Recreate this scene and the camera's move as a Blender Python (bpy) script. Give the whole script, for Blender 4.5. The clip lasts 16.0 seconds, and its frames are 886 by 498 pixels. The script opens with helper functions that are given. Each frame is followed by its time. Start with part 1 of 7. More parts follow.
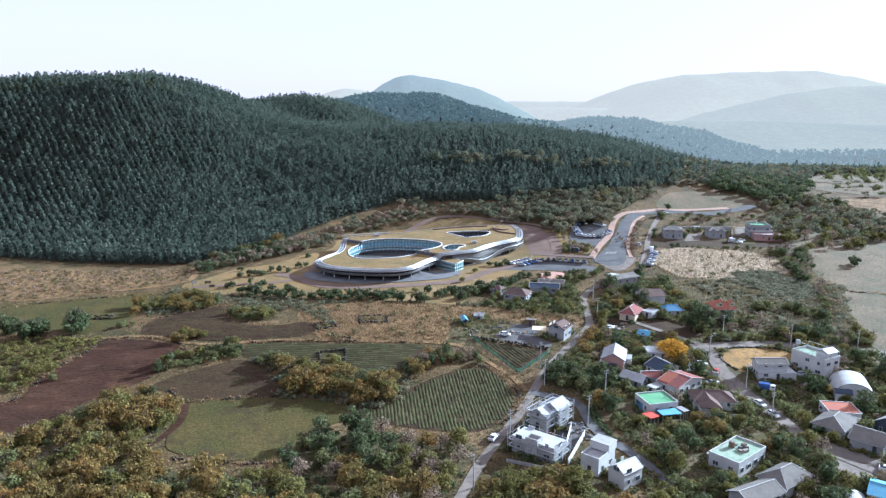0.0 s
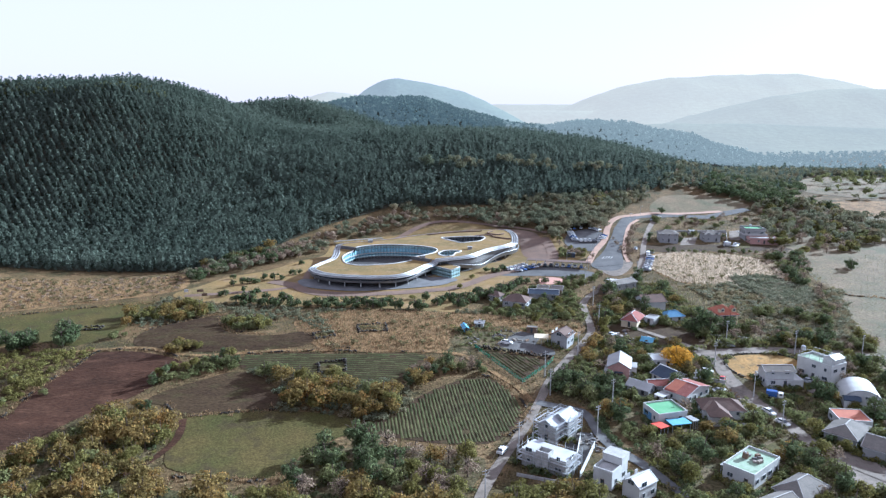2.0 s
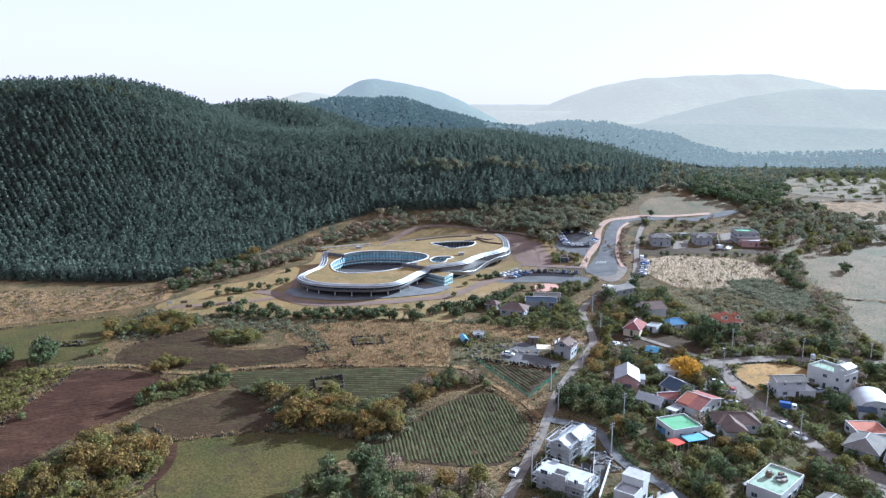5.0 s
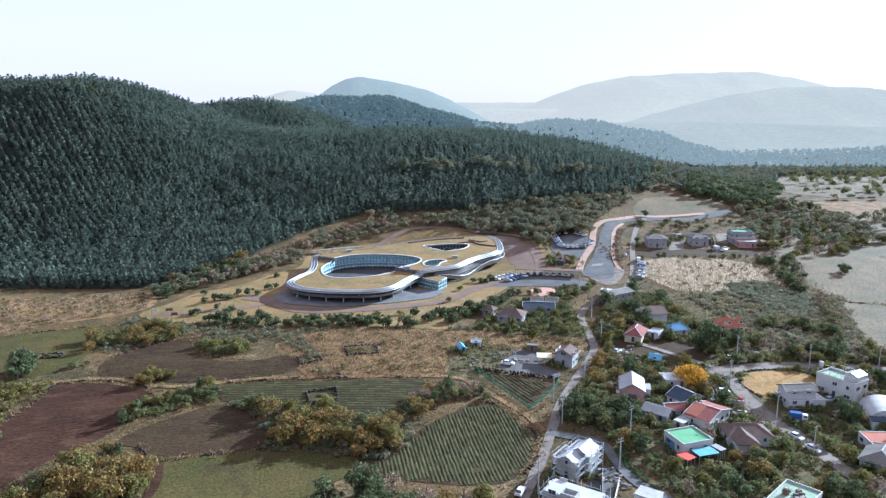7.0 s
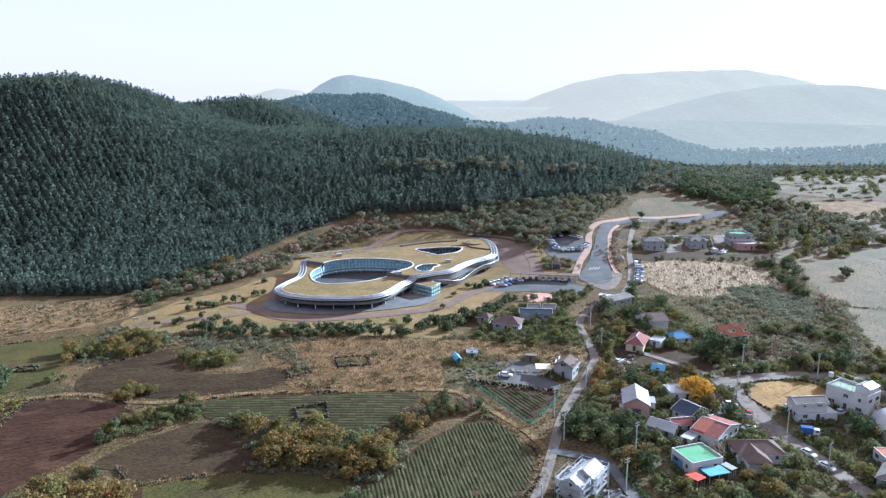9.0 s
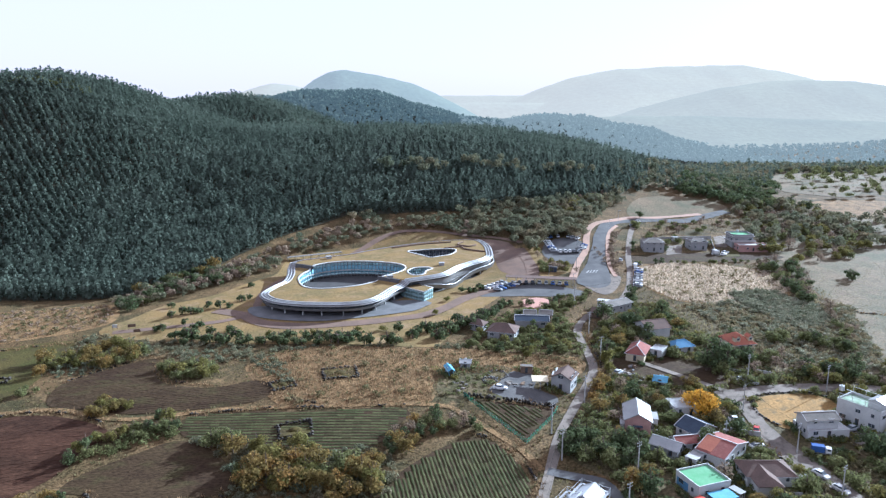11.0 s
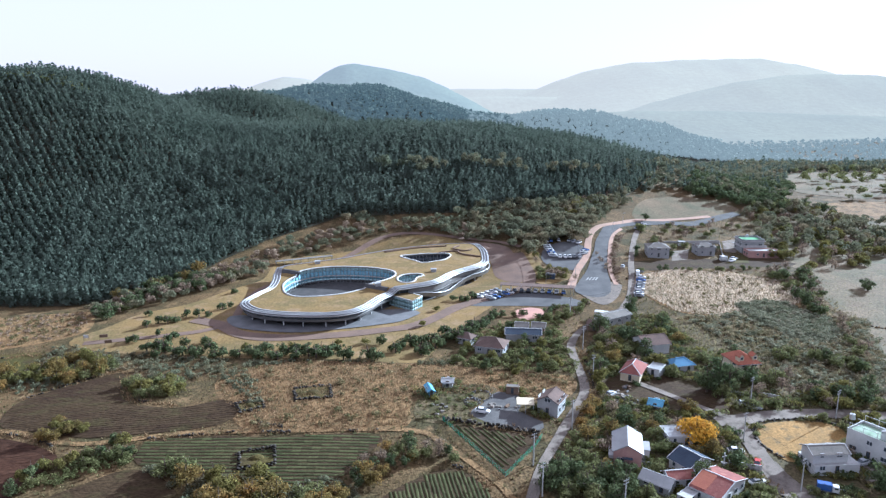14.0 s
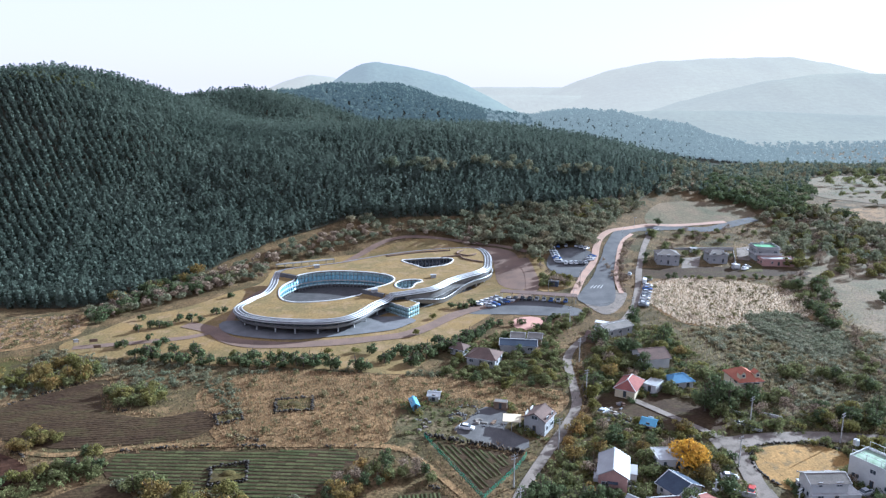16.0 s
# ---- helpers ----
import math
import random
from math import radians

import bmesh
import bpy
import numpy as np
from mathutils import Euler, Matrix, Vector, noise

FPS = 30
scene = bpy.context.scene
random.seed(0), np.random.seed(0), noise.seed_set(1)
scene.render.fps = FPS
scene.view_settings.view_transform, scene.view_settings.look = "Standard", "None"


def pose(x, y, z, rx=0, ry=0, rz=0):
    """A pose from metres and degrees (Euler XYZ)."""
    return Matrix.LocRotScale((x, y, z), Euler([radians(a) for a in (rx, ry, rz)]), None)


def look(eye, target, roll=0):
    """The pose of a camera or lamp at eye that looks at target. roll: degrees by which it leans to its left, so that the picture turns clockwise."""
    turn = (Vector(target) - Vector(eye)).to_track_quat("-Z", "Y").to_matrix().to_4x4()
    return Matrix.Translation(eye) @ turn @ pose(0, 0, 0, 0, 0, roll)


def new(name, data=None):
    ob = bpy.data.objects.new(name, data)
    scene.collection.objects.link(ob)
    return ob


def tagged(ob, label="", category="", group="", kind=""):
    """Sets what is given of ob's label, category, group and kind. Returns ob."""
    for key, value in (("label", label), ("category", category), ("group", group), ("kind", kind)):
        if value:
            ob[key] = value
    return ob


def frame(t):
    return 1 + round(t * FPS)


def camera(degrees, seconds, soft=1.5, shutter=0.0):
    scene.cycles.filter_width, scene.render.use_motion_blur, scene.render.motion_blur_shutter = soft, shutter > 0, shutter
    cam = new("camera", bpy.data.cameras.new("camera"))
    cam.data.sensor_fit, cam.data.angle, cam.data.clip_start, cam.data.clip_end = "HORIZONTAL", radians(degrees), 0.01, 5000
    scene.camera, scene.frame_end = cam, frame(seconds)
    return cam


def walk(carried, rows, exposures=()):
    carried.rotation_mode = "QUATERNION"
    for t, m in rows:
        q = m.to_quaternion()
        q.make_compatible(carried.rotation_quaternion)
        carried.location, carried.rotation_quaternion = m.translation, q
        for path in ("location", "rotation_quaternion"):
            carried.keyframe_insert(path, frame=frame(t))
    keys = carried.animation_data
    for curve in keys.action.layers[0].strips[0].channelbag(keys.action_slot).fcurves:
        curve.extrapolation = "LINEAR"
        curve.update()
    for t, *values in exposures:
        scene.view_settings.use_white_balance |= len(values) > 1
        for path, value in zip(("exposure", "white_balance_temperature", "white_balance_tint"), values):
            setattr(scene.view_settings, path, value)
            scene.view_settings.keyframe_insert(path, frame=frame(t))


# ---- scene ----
cam = camera(63.26, 16.0, 1.35)
PATH = [
    (0, look((-0.00, 0.00, 89.00), (-0.00, 391.36, 6.30), 0.15)),
    (0.5, look((-1.43, 1.15, 89.14), (0.94, 392.55, 6.69), 0.14)),
    (1, look((-2.87, 2.33, 89.28), (1.42, 393.76, 7.03), 0.13)),
    (1.5, look((-4.31, 3.60, 89.43), (2.20, 395.07, 7.54), 0.09)),
    (2, look((-5.76, 4.98, 89.58), (2.75, 396.57, 8.44), 0.06)),
    (2.5, look((-7.20, 6.49, 89.76), (3.86, 398.05, 8.75), 0.07)),
    (3, look((-8.61, 8.12, 89.95), (4.85, 399.57, 8.82), 0.06)),
    (3.5, look((-9.99, 9.82, 90.16), (5.80, 401.17, 8.96), 0.04)),
    (4, look((-11.34, 11.59, 90.37), (6.54, 402.88, 9.31), 0.02)),
    (6.5, look((-16.42, 22.64, 91.23), (12.05, 413.15, 9.41), -0.06)),
    (7, look((-16.87, 25.27, 91.43), (13.18, 415.57, 9.21), -0.09)),
    (7.5, look((-17.22, 27.94, 91.63), (14.55, 418.09, 9.36), -0.14)),
    (8, look((-17.45, 30.66, 91.82), (15.55, 420.67, 9.33), -0.15)),
    (8.5, look((-17.56, 33.44, 92.01), (16.78, 423.25, 9.14), -0.14)),
    (9, look((-17.54, 36.26, 92.22), (18.10, 425.85, 8.87), -0.10)),
    (11.5, look((-13.65, 51.06, 93.70), (24.18, 439.67, 6.78), -0.05)),
    (12, look((-11.93, 53.74, 94.09), (24.84, 442.25, 6.33), -0.05)),
    (12.5, look((-10.06, 56.34, 94.48), (25.75, 444.82, 6.18), -0.04)),
    (13, look((-7.95, 58.83, 94.88), (26.09, 447.33, 5.97), -0.03)),
    (13.5, look((-5.60, 61.19, 95.28), (26.45, 449.76, 5.93), -0.02)),
    (14, look((-3.00, 63.39, 95.69), (26.43, 452.08, 5.95), -0.01)),
    (14.5, look((-0.16, 65.41, 96.12), (26.01, 454.26, 6.08), -0.02)),
    (15, look((2.87, 67.25, 96.56), (25.56, 456.24, 6.14), -0.02)),
    (15.5, look((6.03, 68.99, 96.99), (24.66, 458.11, 6.22), 0.04)),
    (16, look((9.25, 70.69, 97.42), (24.23, 459.93, 6.49), 0.10)),
]
walk(cam, PATH, [(0, 1.72, 4480, 5), (16, 1.72, 4480, 5)])

# ---- world, sun, exposure ----
SUN_AZ, SUN_EL = radians(60), radians(22)      # azimuth to the right of +y
world = bpy.data.worlds.new("sky")
scene.world = world
world.use_nodes = True
wn = world.node_tree
sky = wn.nodes.new("ShaderNodeTexSky")
sky.sky_type = 'NISHITA'
sky.sun_disc = False
sky.sun_elevation, sky.sun_rotation = SUN_EL, SUN_AZ
sky.air_density, sky.dust_density, sky.ozone_density = 1.0, 1.5, 1.0
# thin high haze whitens the whole sky
haze = wn.nodes.new("ShaderNodeMix")
haze.data_type = 'RGBA'
haze.inputs[0].default_value = 0.82
haze.inputs[7].default_value = (10.6, 8.3, 7.6, 1)
wn.links.new(sky.outputs[0], haze.inputs[6])
wn.links.new(haze.outputs[2], wn.nodes["Background"].inputs[0])
wn.nodes["Background"].inputs[1].default_value = 0.038
sun_data = bpy.data.lights.new("sun", 'SUN')
sun_data.energy, sun_data.angle, sun_data.color = 5.0, radians(0.6), (1.0, 0.90, 0.76)
sun = new("sun", sun_data)
sun.matrix_world = look((0, 0, 0), (-math.sin(SUN_AZ) * math.cos(SUN_EL), -math.cos(SUN_AZ) * math.cos(SUN_EL), -math.sin(SUN_EL)))

# ---- the lie of the land ----
# broad swells: centre x, y, half-width x, y, height, steepness
SWELLS = [
    (-170.0, 388.0, 75.0, 50.0, -5.0, 2.0),
    (108.0, 452.0, 38.0, 52.0, 3.0, 2.0),
    (-25.0, 262.0, 45.0, 35.0, 3.0, 2.0),
    (-90.0, 250.0, 40.0, 30.0, 3.0, 2.0),
    (520.0, 930.0, 330.0, 230.0, -13.0, 3.0),
    (760.0, 1500.0, 950.0, 420.0, -13.0, 4.0),
]
# wooded ridges: half-width, steepness, and the crest as x, y, height of the land
RIDGES = [
    (122.0, 2.2, [(-560, 575, 20), (-470, 582, 74), (-400, 586, 88), (-354, 590, 93), (-311, 595, 95), (-253, 604, 99.5), (-234, 612, 94), (-216, 630, 78), (-205, 652, 66), (-195, 676, 60)]),
    (84.0, 2.4, [(-197, 676, 62), (-174, 722, 78), (-150, 740, 80), (-130, 745, 77), (-118, 800, 72), (-70, 860, 50), (-40, 900, 0)]),
    (148.0, 2.6, [(-190, 665, 62), (-150, 660, 58), (-89, 640, 53), (-39, 648, 55), (15, 652, 56), (61, 650, 52), (97, 645, 44), (125, 632, 34), (160, 625, 20), (200, 620, 0)]),
    (150.0, 2.4, [(-330, 1010, 30), (-230, 1010, 66), (-107, 1020, 81), (-78, 1030, 87), (-40, 1030, 86), (2, 1030, 73), (45, 1030, 58), (92, 1035, 40), (140, 1040, 12)]),
    (110.0, 2.2, [(110, 1010, 30), (140, 1000, 46), (190, 980, 54), (232, 960, 56.5), (300, 920, 43), (350, 890, 27), (400, 860, 12), (440, 840, 0)]),
]


def crest_line(points, step=14.0):
    """Points along a crest, evenly spread."""
    p = np.array(points, float)
    d = np.r_[0, np.cumsum(np.hypot(*np.diff(p[:, :2], axis=0).T))]
    t = np.linspace(0, d[-1], int(d[-1] / step) + 2)
    return np.stack([np.interp(t, d, p[:, k]) for k in range(3)], -1)


CRESTS = [(w, p, crest_line(c)) for w, p, c in RIDGES]


def ground(x, y):
    """Height of the land, for numbers or arrays."""
    x, y = np.broadcast_arrays(np.asarray(x, float), np.asarray(y, float))
    z = -3.5 + 0.034 * np.clip(y - 190, 0, 330) + 8 / (1 + np.exp(-(y - 520) / 28)) * (0.4 + 1 / (1 + np.exp(-(x - 170) / 40)))
    flank = 0.25 + 0.75 / (1 + np.exp(-(x + 50) / 12))
    upper = 1 / (1 + np.exp(-(y - 318) / 6))
    z = z + 2.0 / (1 + np.exp(-(y - 222) / 9)) * np.maximum(flank, upper)
    for cx, cy, rx, ry, h, p in SWELLS:
        r = np.sqrt(((x - cx) / rx) ** 2 + ((y - cy) / ry) ** 2)
        z = z + h * np.exp(-r ** p)
    if np.any(y > 370):
        total = np.zeros(x.shape)
        for w, p, c in CRESTS:
            best = np.zeros(x.shape)
            for cx, cy, cz in c:
                h = max(cz - 8.0, 0.0)
                wide = w * (0.5 + 0.5 * min(1.0, h / 45.0))
                best = np.maximum(best, h * np.exp(-(np.hypot(x - cx, y - cy) / wide) ** p))
            total = total + best ** 8
        rise = np.sqrt(total ** 0.25 + 9.0) - 3.0
        rough = 1.6 * np.sin(x / 31.0 + y / 47.0) * np.cos(y / 23.0 - x / 59.0) + 1.1 * np.sin(x / 13.0 - y / 19.0)
        z = z + rise + rough * np.clip(rise / 25.0, 0, 1)
    # level ground under the visitor centre
    w = np.exp(-(((x + 8) / 62) ** 2 + ((y - 388) / 60) ** 2) ** 4)
    return z * (1 - w) + 3.0 * w


# ---- materials ----
def mat(name, c1, c2, scale=4.0, rough=0.85, metal=0.0, bump=0.15, fine=0.4, c3=None, rand="", vary=0.25, sheen=0.0, glow=None, spec=0.08, through_light=0.0, stretch=(1, 1, 1)):
    """A surface that drifts between c1 and c2 over `scale` metres, with grain of `fine` metres; rand: 'island' or 'object'."""
    m = bpy.data.materials.new(name)
    m.use_nodes = True
    nt = m.node_tree
    n, l = nt.nodes, nt.links
    bsdf = n["Principled BSDF"]
    geo = n.new("ShaderNodeNewGeometry")
    mp = n.new("ShaderNodeMapping")
    mp.inputs["Scale"].default_value = stretch
    l.new(geo.outputs["Position"], mp.inputs[0])

    def noise_at(size, detail):
        t = n.new("ShaderNodeTexNoise")
        t.inputs["Scale"].default_value = 1.0 / size
        t.inputs["Detail"].default_value = detail
        l.new(mp.outputs[0], t.inputs["Vector"])
        return t

    def mix(kind, fac, a, b):
        x = n.new("ShaderNodeMix")
        x.data_type, x.blend_type = 'RGBA', kind
        for sock, val in ((x.inputs[0], fac), (x.inputs[6], a), (x.inputs[7], b)):
            if hasattr(val, "is_linked"):
                l.new(val, sock)
            else:
                sock.default_value = val if isinstance(val, float) else (*val, 1)
        return x.outputs[2]

    def ramp(src, lo, hi):
        r = n.new("ShaderNodeMapRange")
        r.inputs[1].default_value, r.inputs[2].default_value = lo, hi
        l.new(src, r.inputs[0])
        return r.outputs[0]

    big, small = noise_at(scale, 4), noise_at(fine, 5)
    col = mix('MIX', ramp(big.outputs["Fac"], 0.35, 0.65), c1, c2)
    if c3:
        mid = noise_at(scale * 0.37 + fine, 5)
        col = mix('MIX', ramp(mid.outputs["Fac"], 0.52, 0.68), col, c3)
    grain = mix('MIX', ramp(small.outputs["Fac"], 0.3, 0.7), tuple([1 - vary] * 3), tuple([1 + vary] * 3))
    col = mix('MULTIPLY', 1.0, col, grain)
    if rand:
        src = geo.outputs["Random Per Island"] if rand == "island" else n.new("ShaderNodeObjectInfo").outputs["Random"]
        shade = mix('MIX', src, tuple([1 - 1.3 * vary] * 3), tuple([1 + 1.3 * vary] * 3))
        col = mix('MULTIPLY', 1.0, col, shade)
    l.new(col, bsdf.inputs["Base Color"])
    bsdf.inputs["Roughness"].default_value, bsdf.inputs["Metallic"].default_value = rough, metal
    bsdf.inputs["Specular IOR Level"].default_value = spec
    bsdf.inputs["Sheen Weight"].default_value = sheen
    bsdf.inputs["Sheen Roughness"].default_value = 0.45
    bsdf.inputs["Sheen Tint"].default_value = (0.86, 0.93, 1.0, 1)
    if bump:
        bp = n.new("ShaderNodeBump")
        bp.inputs["Strength"].default_value, bp.inputs["Distance"].default_value = bump, fine * 0.5
        l.new(small.outputs["Fac"], bp.inputs["Height"])
        l.new(bp.outputs[0], bsdf.inputs["Normal"])
    # glow paints distance haze into far hills and woods as emission
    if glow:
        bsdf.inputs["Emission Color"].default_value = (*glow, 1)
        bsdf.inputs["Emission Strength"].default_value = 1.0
    if through_light:
        tr = n.new("ShaderNodeBsdfTranslucent")
        l.new(col, tr.inputs[0])
        ms = n.new("ShaderNodeMixShader")
        ms.inputs[0].default_value = through_light
        l.new(bsdf.outputs[0], ms.inputs[1])
        l.new(tr.outputs[0], ms.inputs[2])
        l.new(ms.outputs[0], n["Material Output"].inputs[0])
    return m


M = dict(
    ground=mat("scrub_ground", (0.1, 0.066, 0.03), (0.05, 0.043, 0.019), 16, c3=(0.135, 0.092, 0.044), fine=0.7, vary=0.6, bump=0.7),
    lawn=mat("dry_lawn", (0.185, 0.125, 0.05), (0.13, 0.1, 0.042), 14, fine=0.7, c3=(0.2, 0.14, 0.072), vary=0.28, sheen=0.0),
    gold_lawn=mat("golden_dry_grass", (0.27, 0.165, 0.055), (0.2, 0.128, 0.045), 6, fine=0.5, c3=(0.14, 0.1, 0.045), vary=0.35, sheen=0.0),
    meadow=mat("green_meadow", (0.05, 0.048, 0.014), (0.07, 0.055, 0.018), 14, fine=0.6, c3=(0.046, 0.036, 0.016), vary=0.4, bump=0.3),
    pale_meadow=mat("pale_meadow", (0.145, 0.11, 0.066), (0.088, 0.082, 0.046), 18, fine=0.8, c3=(0.12, 0.09, 0.055), vary=0.4, sheen=0.0),
    soil=mat("red_soil", (0.05, 0.025, 0.0145), (0.034, 0.018, 0.0105), 11, fine=0.5, c3=(0.068, 0.036, 0.021), vary=0.38, bump=0.6, stretch=(0.4, 1.0, 1)),
    soil_dark=mat("dark_soil", (0.035, 0.022, 0.0125), (0.05, 0.034, 0.017), 8, fine=0.5, c3=(0.05, 0.04, 0.017), vary=0.42, bump=0.6, stretch=(0.5, 1.0, 1)),
    dry=mat("dry_grass_ground", (0.2, 0.128, 0.058), (0.13, 0.086, 0.04), 7, fine=0.6, c3=(0.075, 0.058, 0.026), vary=0.5, bump=0.8),
    reed=mat("reed_ground", (0.4, 0.33, 0.24), (0.3, 0.25, 0.17), 9, fine=0.6, c3=(0.22, 0.19, 0.12), vary=0.35, bump=0.6, sheen=0.0),
    asphalt=mat("worn_asphalt", (0.08, 0.079, 0.078), (0.11, 0.107, 0.104), 6, fine=0.3, vary=0.12, bump=0.08, sheen=0.0),
    concrete=mat("concrete_lane", (0.19, 0.162, 0.134), (0.14, 0.12, 0.1), 5, fine=0.3, c3=(0.105, 0.088, 0.07), vary=0.18, bump=0.08),
    brick_pave=mat("red_block_paving", (0.34, 0.23, 0.17), (0.28, 0.2, 0.15), 5, fine=0.3, vary=0.15, bump=0.08),
    salmon=mat("salmon_paving", (0.4, 0.235, 0.18), (0.35, 0.21, 0.165), 4, fine=0.3, vary=0.12, bump=0.05),
    brown_pave=mat("brown_paving", (0.165, 0.115, 0.086), (0.13, 0.094, 0.073), 6, fine=0.3, vary=0.15, bump=0.08),
    gravel=mat("dark_gravel", (0.075, 0.072, 0.07), (0.105, 0.1, 0.095), 4, fine=0.25, vary=0.25, bump=0.3),
    basalt=mat("basalt_stone", (0.03, 0.027, 0.022), (0.055, 0.048, 0.04), 2, fine=0.3, rand="island", vary=0.35, bump=0.4),
    white=mat("white_paint", (0.45, 0.45, 0.43), (0.37, 0.37, 0.36), 3, fine=0.4, vary=0.05, rough=0.6, bump=0.04, spec=0.3),
    cream=mat("cream_render", (0.5, 0.43, 0.3), (0.44, 0.38, 0.27), 3, fine=0.4, vary=0.07, bump=0.05),
    grey_wall=mat("grey_render", (0.29, 0.29, 0.285), (0.24, 0.24, 0.24), 3, fine=0.4, vary=0.08, bump=0.05),
    pink=mat("dusky_brick", (0.36, 0.22, 0.19), (0.30, 0.19, 0.165), 3, fine=0.3, vary=0.12, bump=0.1),
    raw=mat("bare_concrete", (0.37, 0.36, 0.345), (0.3, 0.295, 0.28), 2.5, fine=0.4, c3=(0.26, 0.25, 0.235), vary=0.08, bump=0.08),
    raw_dark=mat("grey_paving", (0.15, 0.148, 0.148), (0.115, 0.114, 0.114), 4, fine=0.4, vary=0.1, bump=0.06),
    roof_grey=mat("grey_roof", (0.168, 0.153, 0.134), (0.132, 0.122, 0.108), 3, fine=0.35, vary=0.15, bump=0.2),
    roof_brown=mat("brown_roof", (0.13, 0.092, 0.076), (0.1, 0.074, 0.062), 3, fine=0.35, vary=0.15, bump=0.2),
    roof_red=mat("red_roof", (0.2, 0.078, 0.064), (0.165, 0.068, 0.058), 3, fine=0.35, vary=0.15, bump=0.2, c3=(0.23, 0.11, 0.085)),
    roof_orange=mat("orange_roof", (0.3, 0.12, 0.075), (0.26, 0.1, 0.066), 3, fine=0.35, vary=0.12, bump=0.15),
    roof_blue=mat("blue_roof", (0.12, 0.22, 0.34), (0.1, 0.19, 0.3), 3, fine=0.35, vary=0.12, bump=0.15),
    roof_sky=mat("pale_blue_sheet", (0.15, 0.32, 0.44), (0.13, 0.27, 0.38), 2, fine=0.35, vary=0.1, bump=0.1),
    roof_navy=mat("navy_roof", (0.055, 0.068, 0.09), (0.045, 0.055, 0.075), 3, fine=0.35, vary=0.12, bump=0.15),
    roof_green=mat("green_waterproof_roof", (0.12, 0.26, 0.13), (0.15, 0.29, 0.16), 3, fine=0.4, vary=0.08, bump=0.04),
    roof_pale=mat("faded_green_roof", (0.22, 0.29, 0.2), (0.27, 0.32, 0.25), 2.5, fine=0.4, c3=(0.16, 0.2, 0.14), vary=0.1, bump=0.04),
    metal=mat("pale_metal_sheet", (0.32, 0.32, 0.31), (0.26, 0.26, 0.255), 3, fine=0.5, vary=0.06, rough=0.45, metal=0.2, bump=0.05, spec=0.4),
    glass=mat("dark_window", (0.035, 0.045, 0.055), (0.05, 0.06, 0.07), 2, fine=0.5, vary=0.1, rough=0.12, spec=0.6, bump=0),
    frame=mat("window_frame", (0.44, 0.44, 0.43), (0.4, 0.4, 0.4), 2, fine=0.4, vary=0.05, rough=0.5, bump=0),
    wood=mat("weathered_wood", (0.16, 0.115, 0.08), (0.12, 0.085, 0.06), 1.5, fine=0.2, vary=0.2, bump=0.15),
    steel=mat("galvanised_steel", (0.42, 0.43, 0.44), (0.36, 0.37, 0.38), 1.5, fine=0.3, vary=0.1, rough=0.45, metal=0.6, bump=0.03, spec=0.4),
    bark=mat("bark", (0.11, 0.085, 0.065), (0.075, 0.06, 0.048), 1.0, fine=0.2, vary=0.2, bump=0.4),
    conifer=mat("conifer_needles", (0.074, 0.092, 0.07), (0.098, 0.118, 0.09), 45, fine=0.8, rand="island", vary=0.12, through_light=0.42, sheen=0.0),
    # dull autumn leaf tones, lifted somewhat paler to stand in for haze
    woods=mat("mixed_leaves", (0.16, 0.152, 0.09), (0.115, 0.13, 0.08), 25, fine=0.8, c3=(0.19, 0.155, 0.09), rand="island", vary=0.3, through_light=0.35, sheen=0.0),
    oak=mat("autumn_oak_leaves", (0.2, 0.14, 0.045), (0.14, 0.115, 0.038), 12, fine=0.7, c3=(0.22, 0.13, 0.038), rand="island", vary=0.32, through_light=0.42),
    olive=mat("yellow_green_leaves", (0.13, 0.125, 0.038), (0.165, 0.145, 0.044), 10, fine=0.7, rand="island", vary=0.32, through_light=0.42),
    pine=mat("dark_evergreen_leaves", (0.07, 0.09, 0.04), (0.098, 0.114, 0.05), 9, fine=0.7, rand="island", vary=0.35, through_light=0.32),
    green=mat("green_leaves", (0.12, 0.13, 0.05), (0.155, 0.155, 0.062), 9, fine=0.7, rand="island", vary=0.35, through_light=0.36),
    bare=mat("bare_twigs", (0.25, 0.19, 0.13), (0.2, 0.152, 0.108), 8, fine=0.6, rand="island", vary=0.3, through_light=0.2),
    yellow=mat("golden_leaves", (0.50, 0.29, 0.03), (0.40, 0.22, 0.03), 5, fine=0.6, rand="island", vary=0.25, through_light=0.4),
    straw=mat("straw_tufts", (0.27, 0.185, 0.1), (0.2, 0.135, 0.07), 8, fine=0.6, c3=(0.14, 0.1, 0.05), rand="island", vary=0.35, through_light=0.35),
    plume=mat("pale_reed_plumes", (0.55, 0.46, 0.35), (0.46, 0.38, 0.28), 7, fine=0.6, c3=(0.36, 0.3, 0.2), rand="island", vary=0.3, through_light=0.4),
    tuft=mat("scrub_tufts", (0.17, 0.14, 0.07), (0.11, 0.105, 0.045), 12, fine=0.6, c3=(0.22, 0.17, 0.09), rand="island", vary=0.35, through_light=0.3),
    garden=mat("leafy_garden_ground", (0.055, 0.05, 0.022), (0.085, 0.068, 0.034), 9, fine=0.7, c3=(0.12, 0.09, 0.05), vary=0.5, bump=0.6),
    bramble=mat("bramble_leaves", (0.2, 0.2, 0.13), (0.16, 0.165, 0.1), 9, fine=0.6, c3=(0.25, 0.225, 0.15), rand="island", vary=0.3, through_light=0.3),
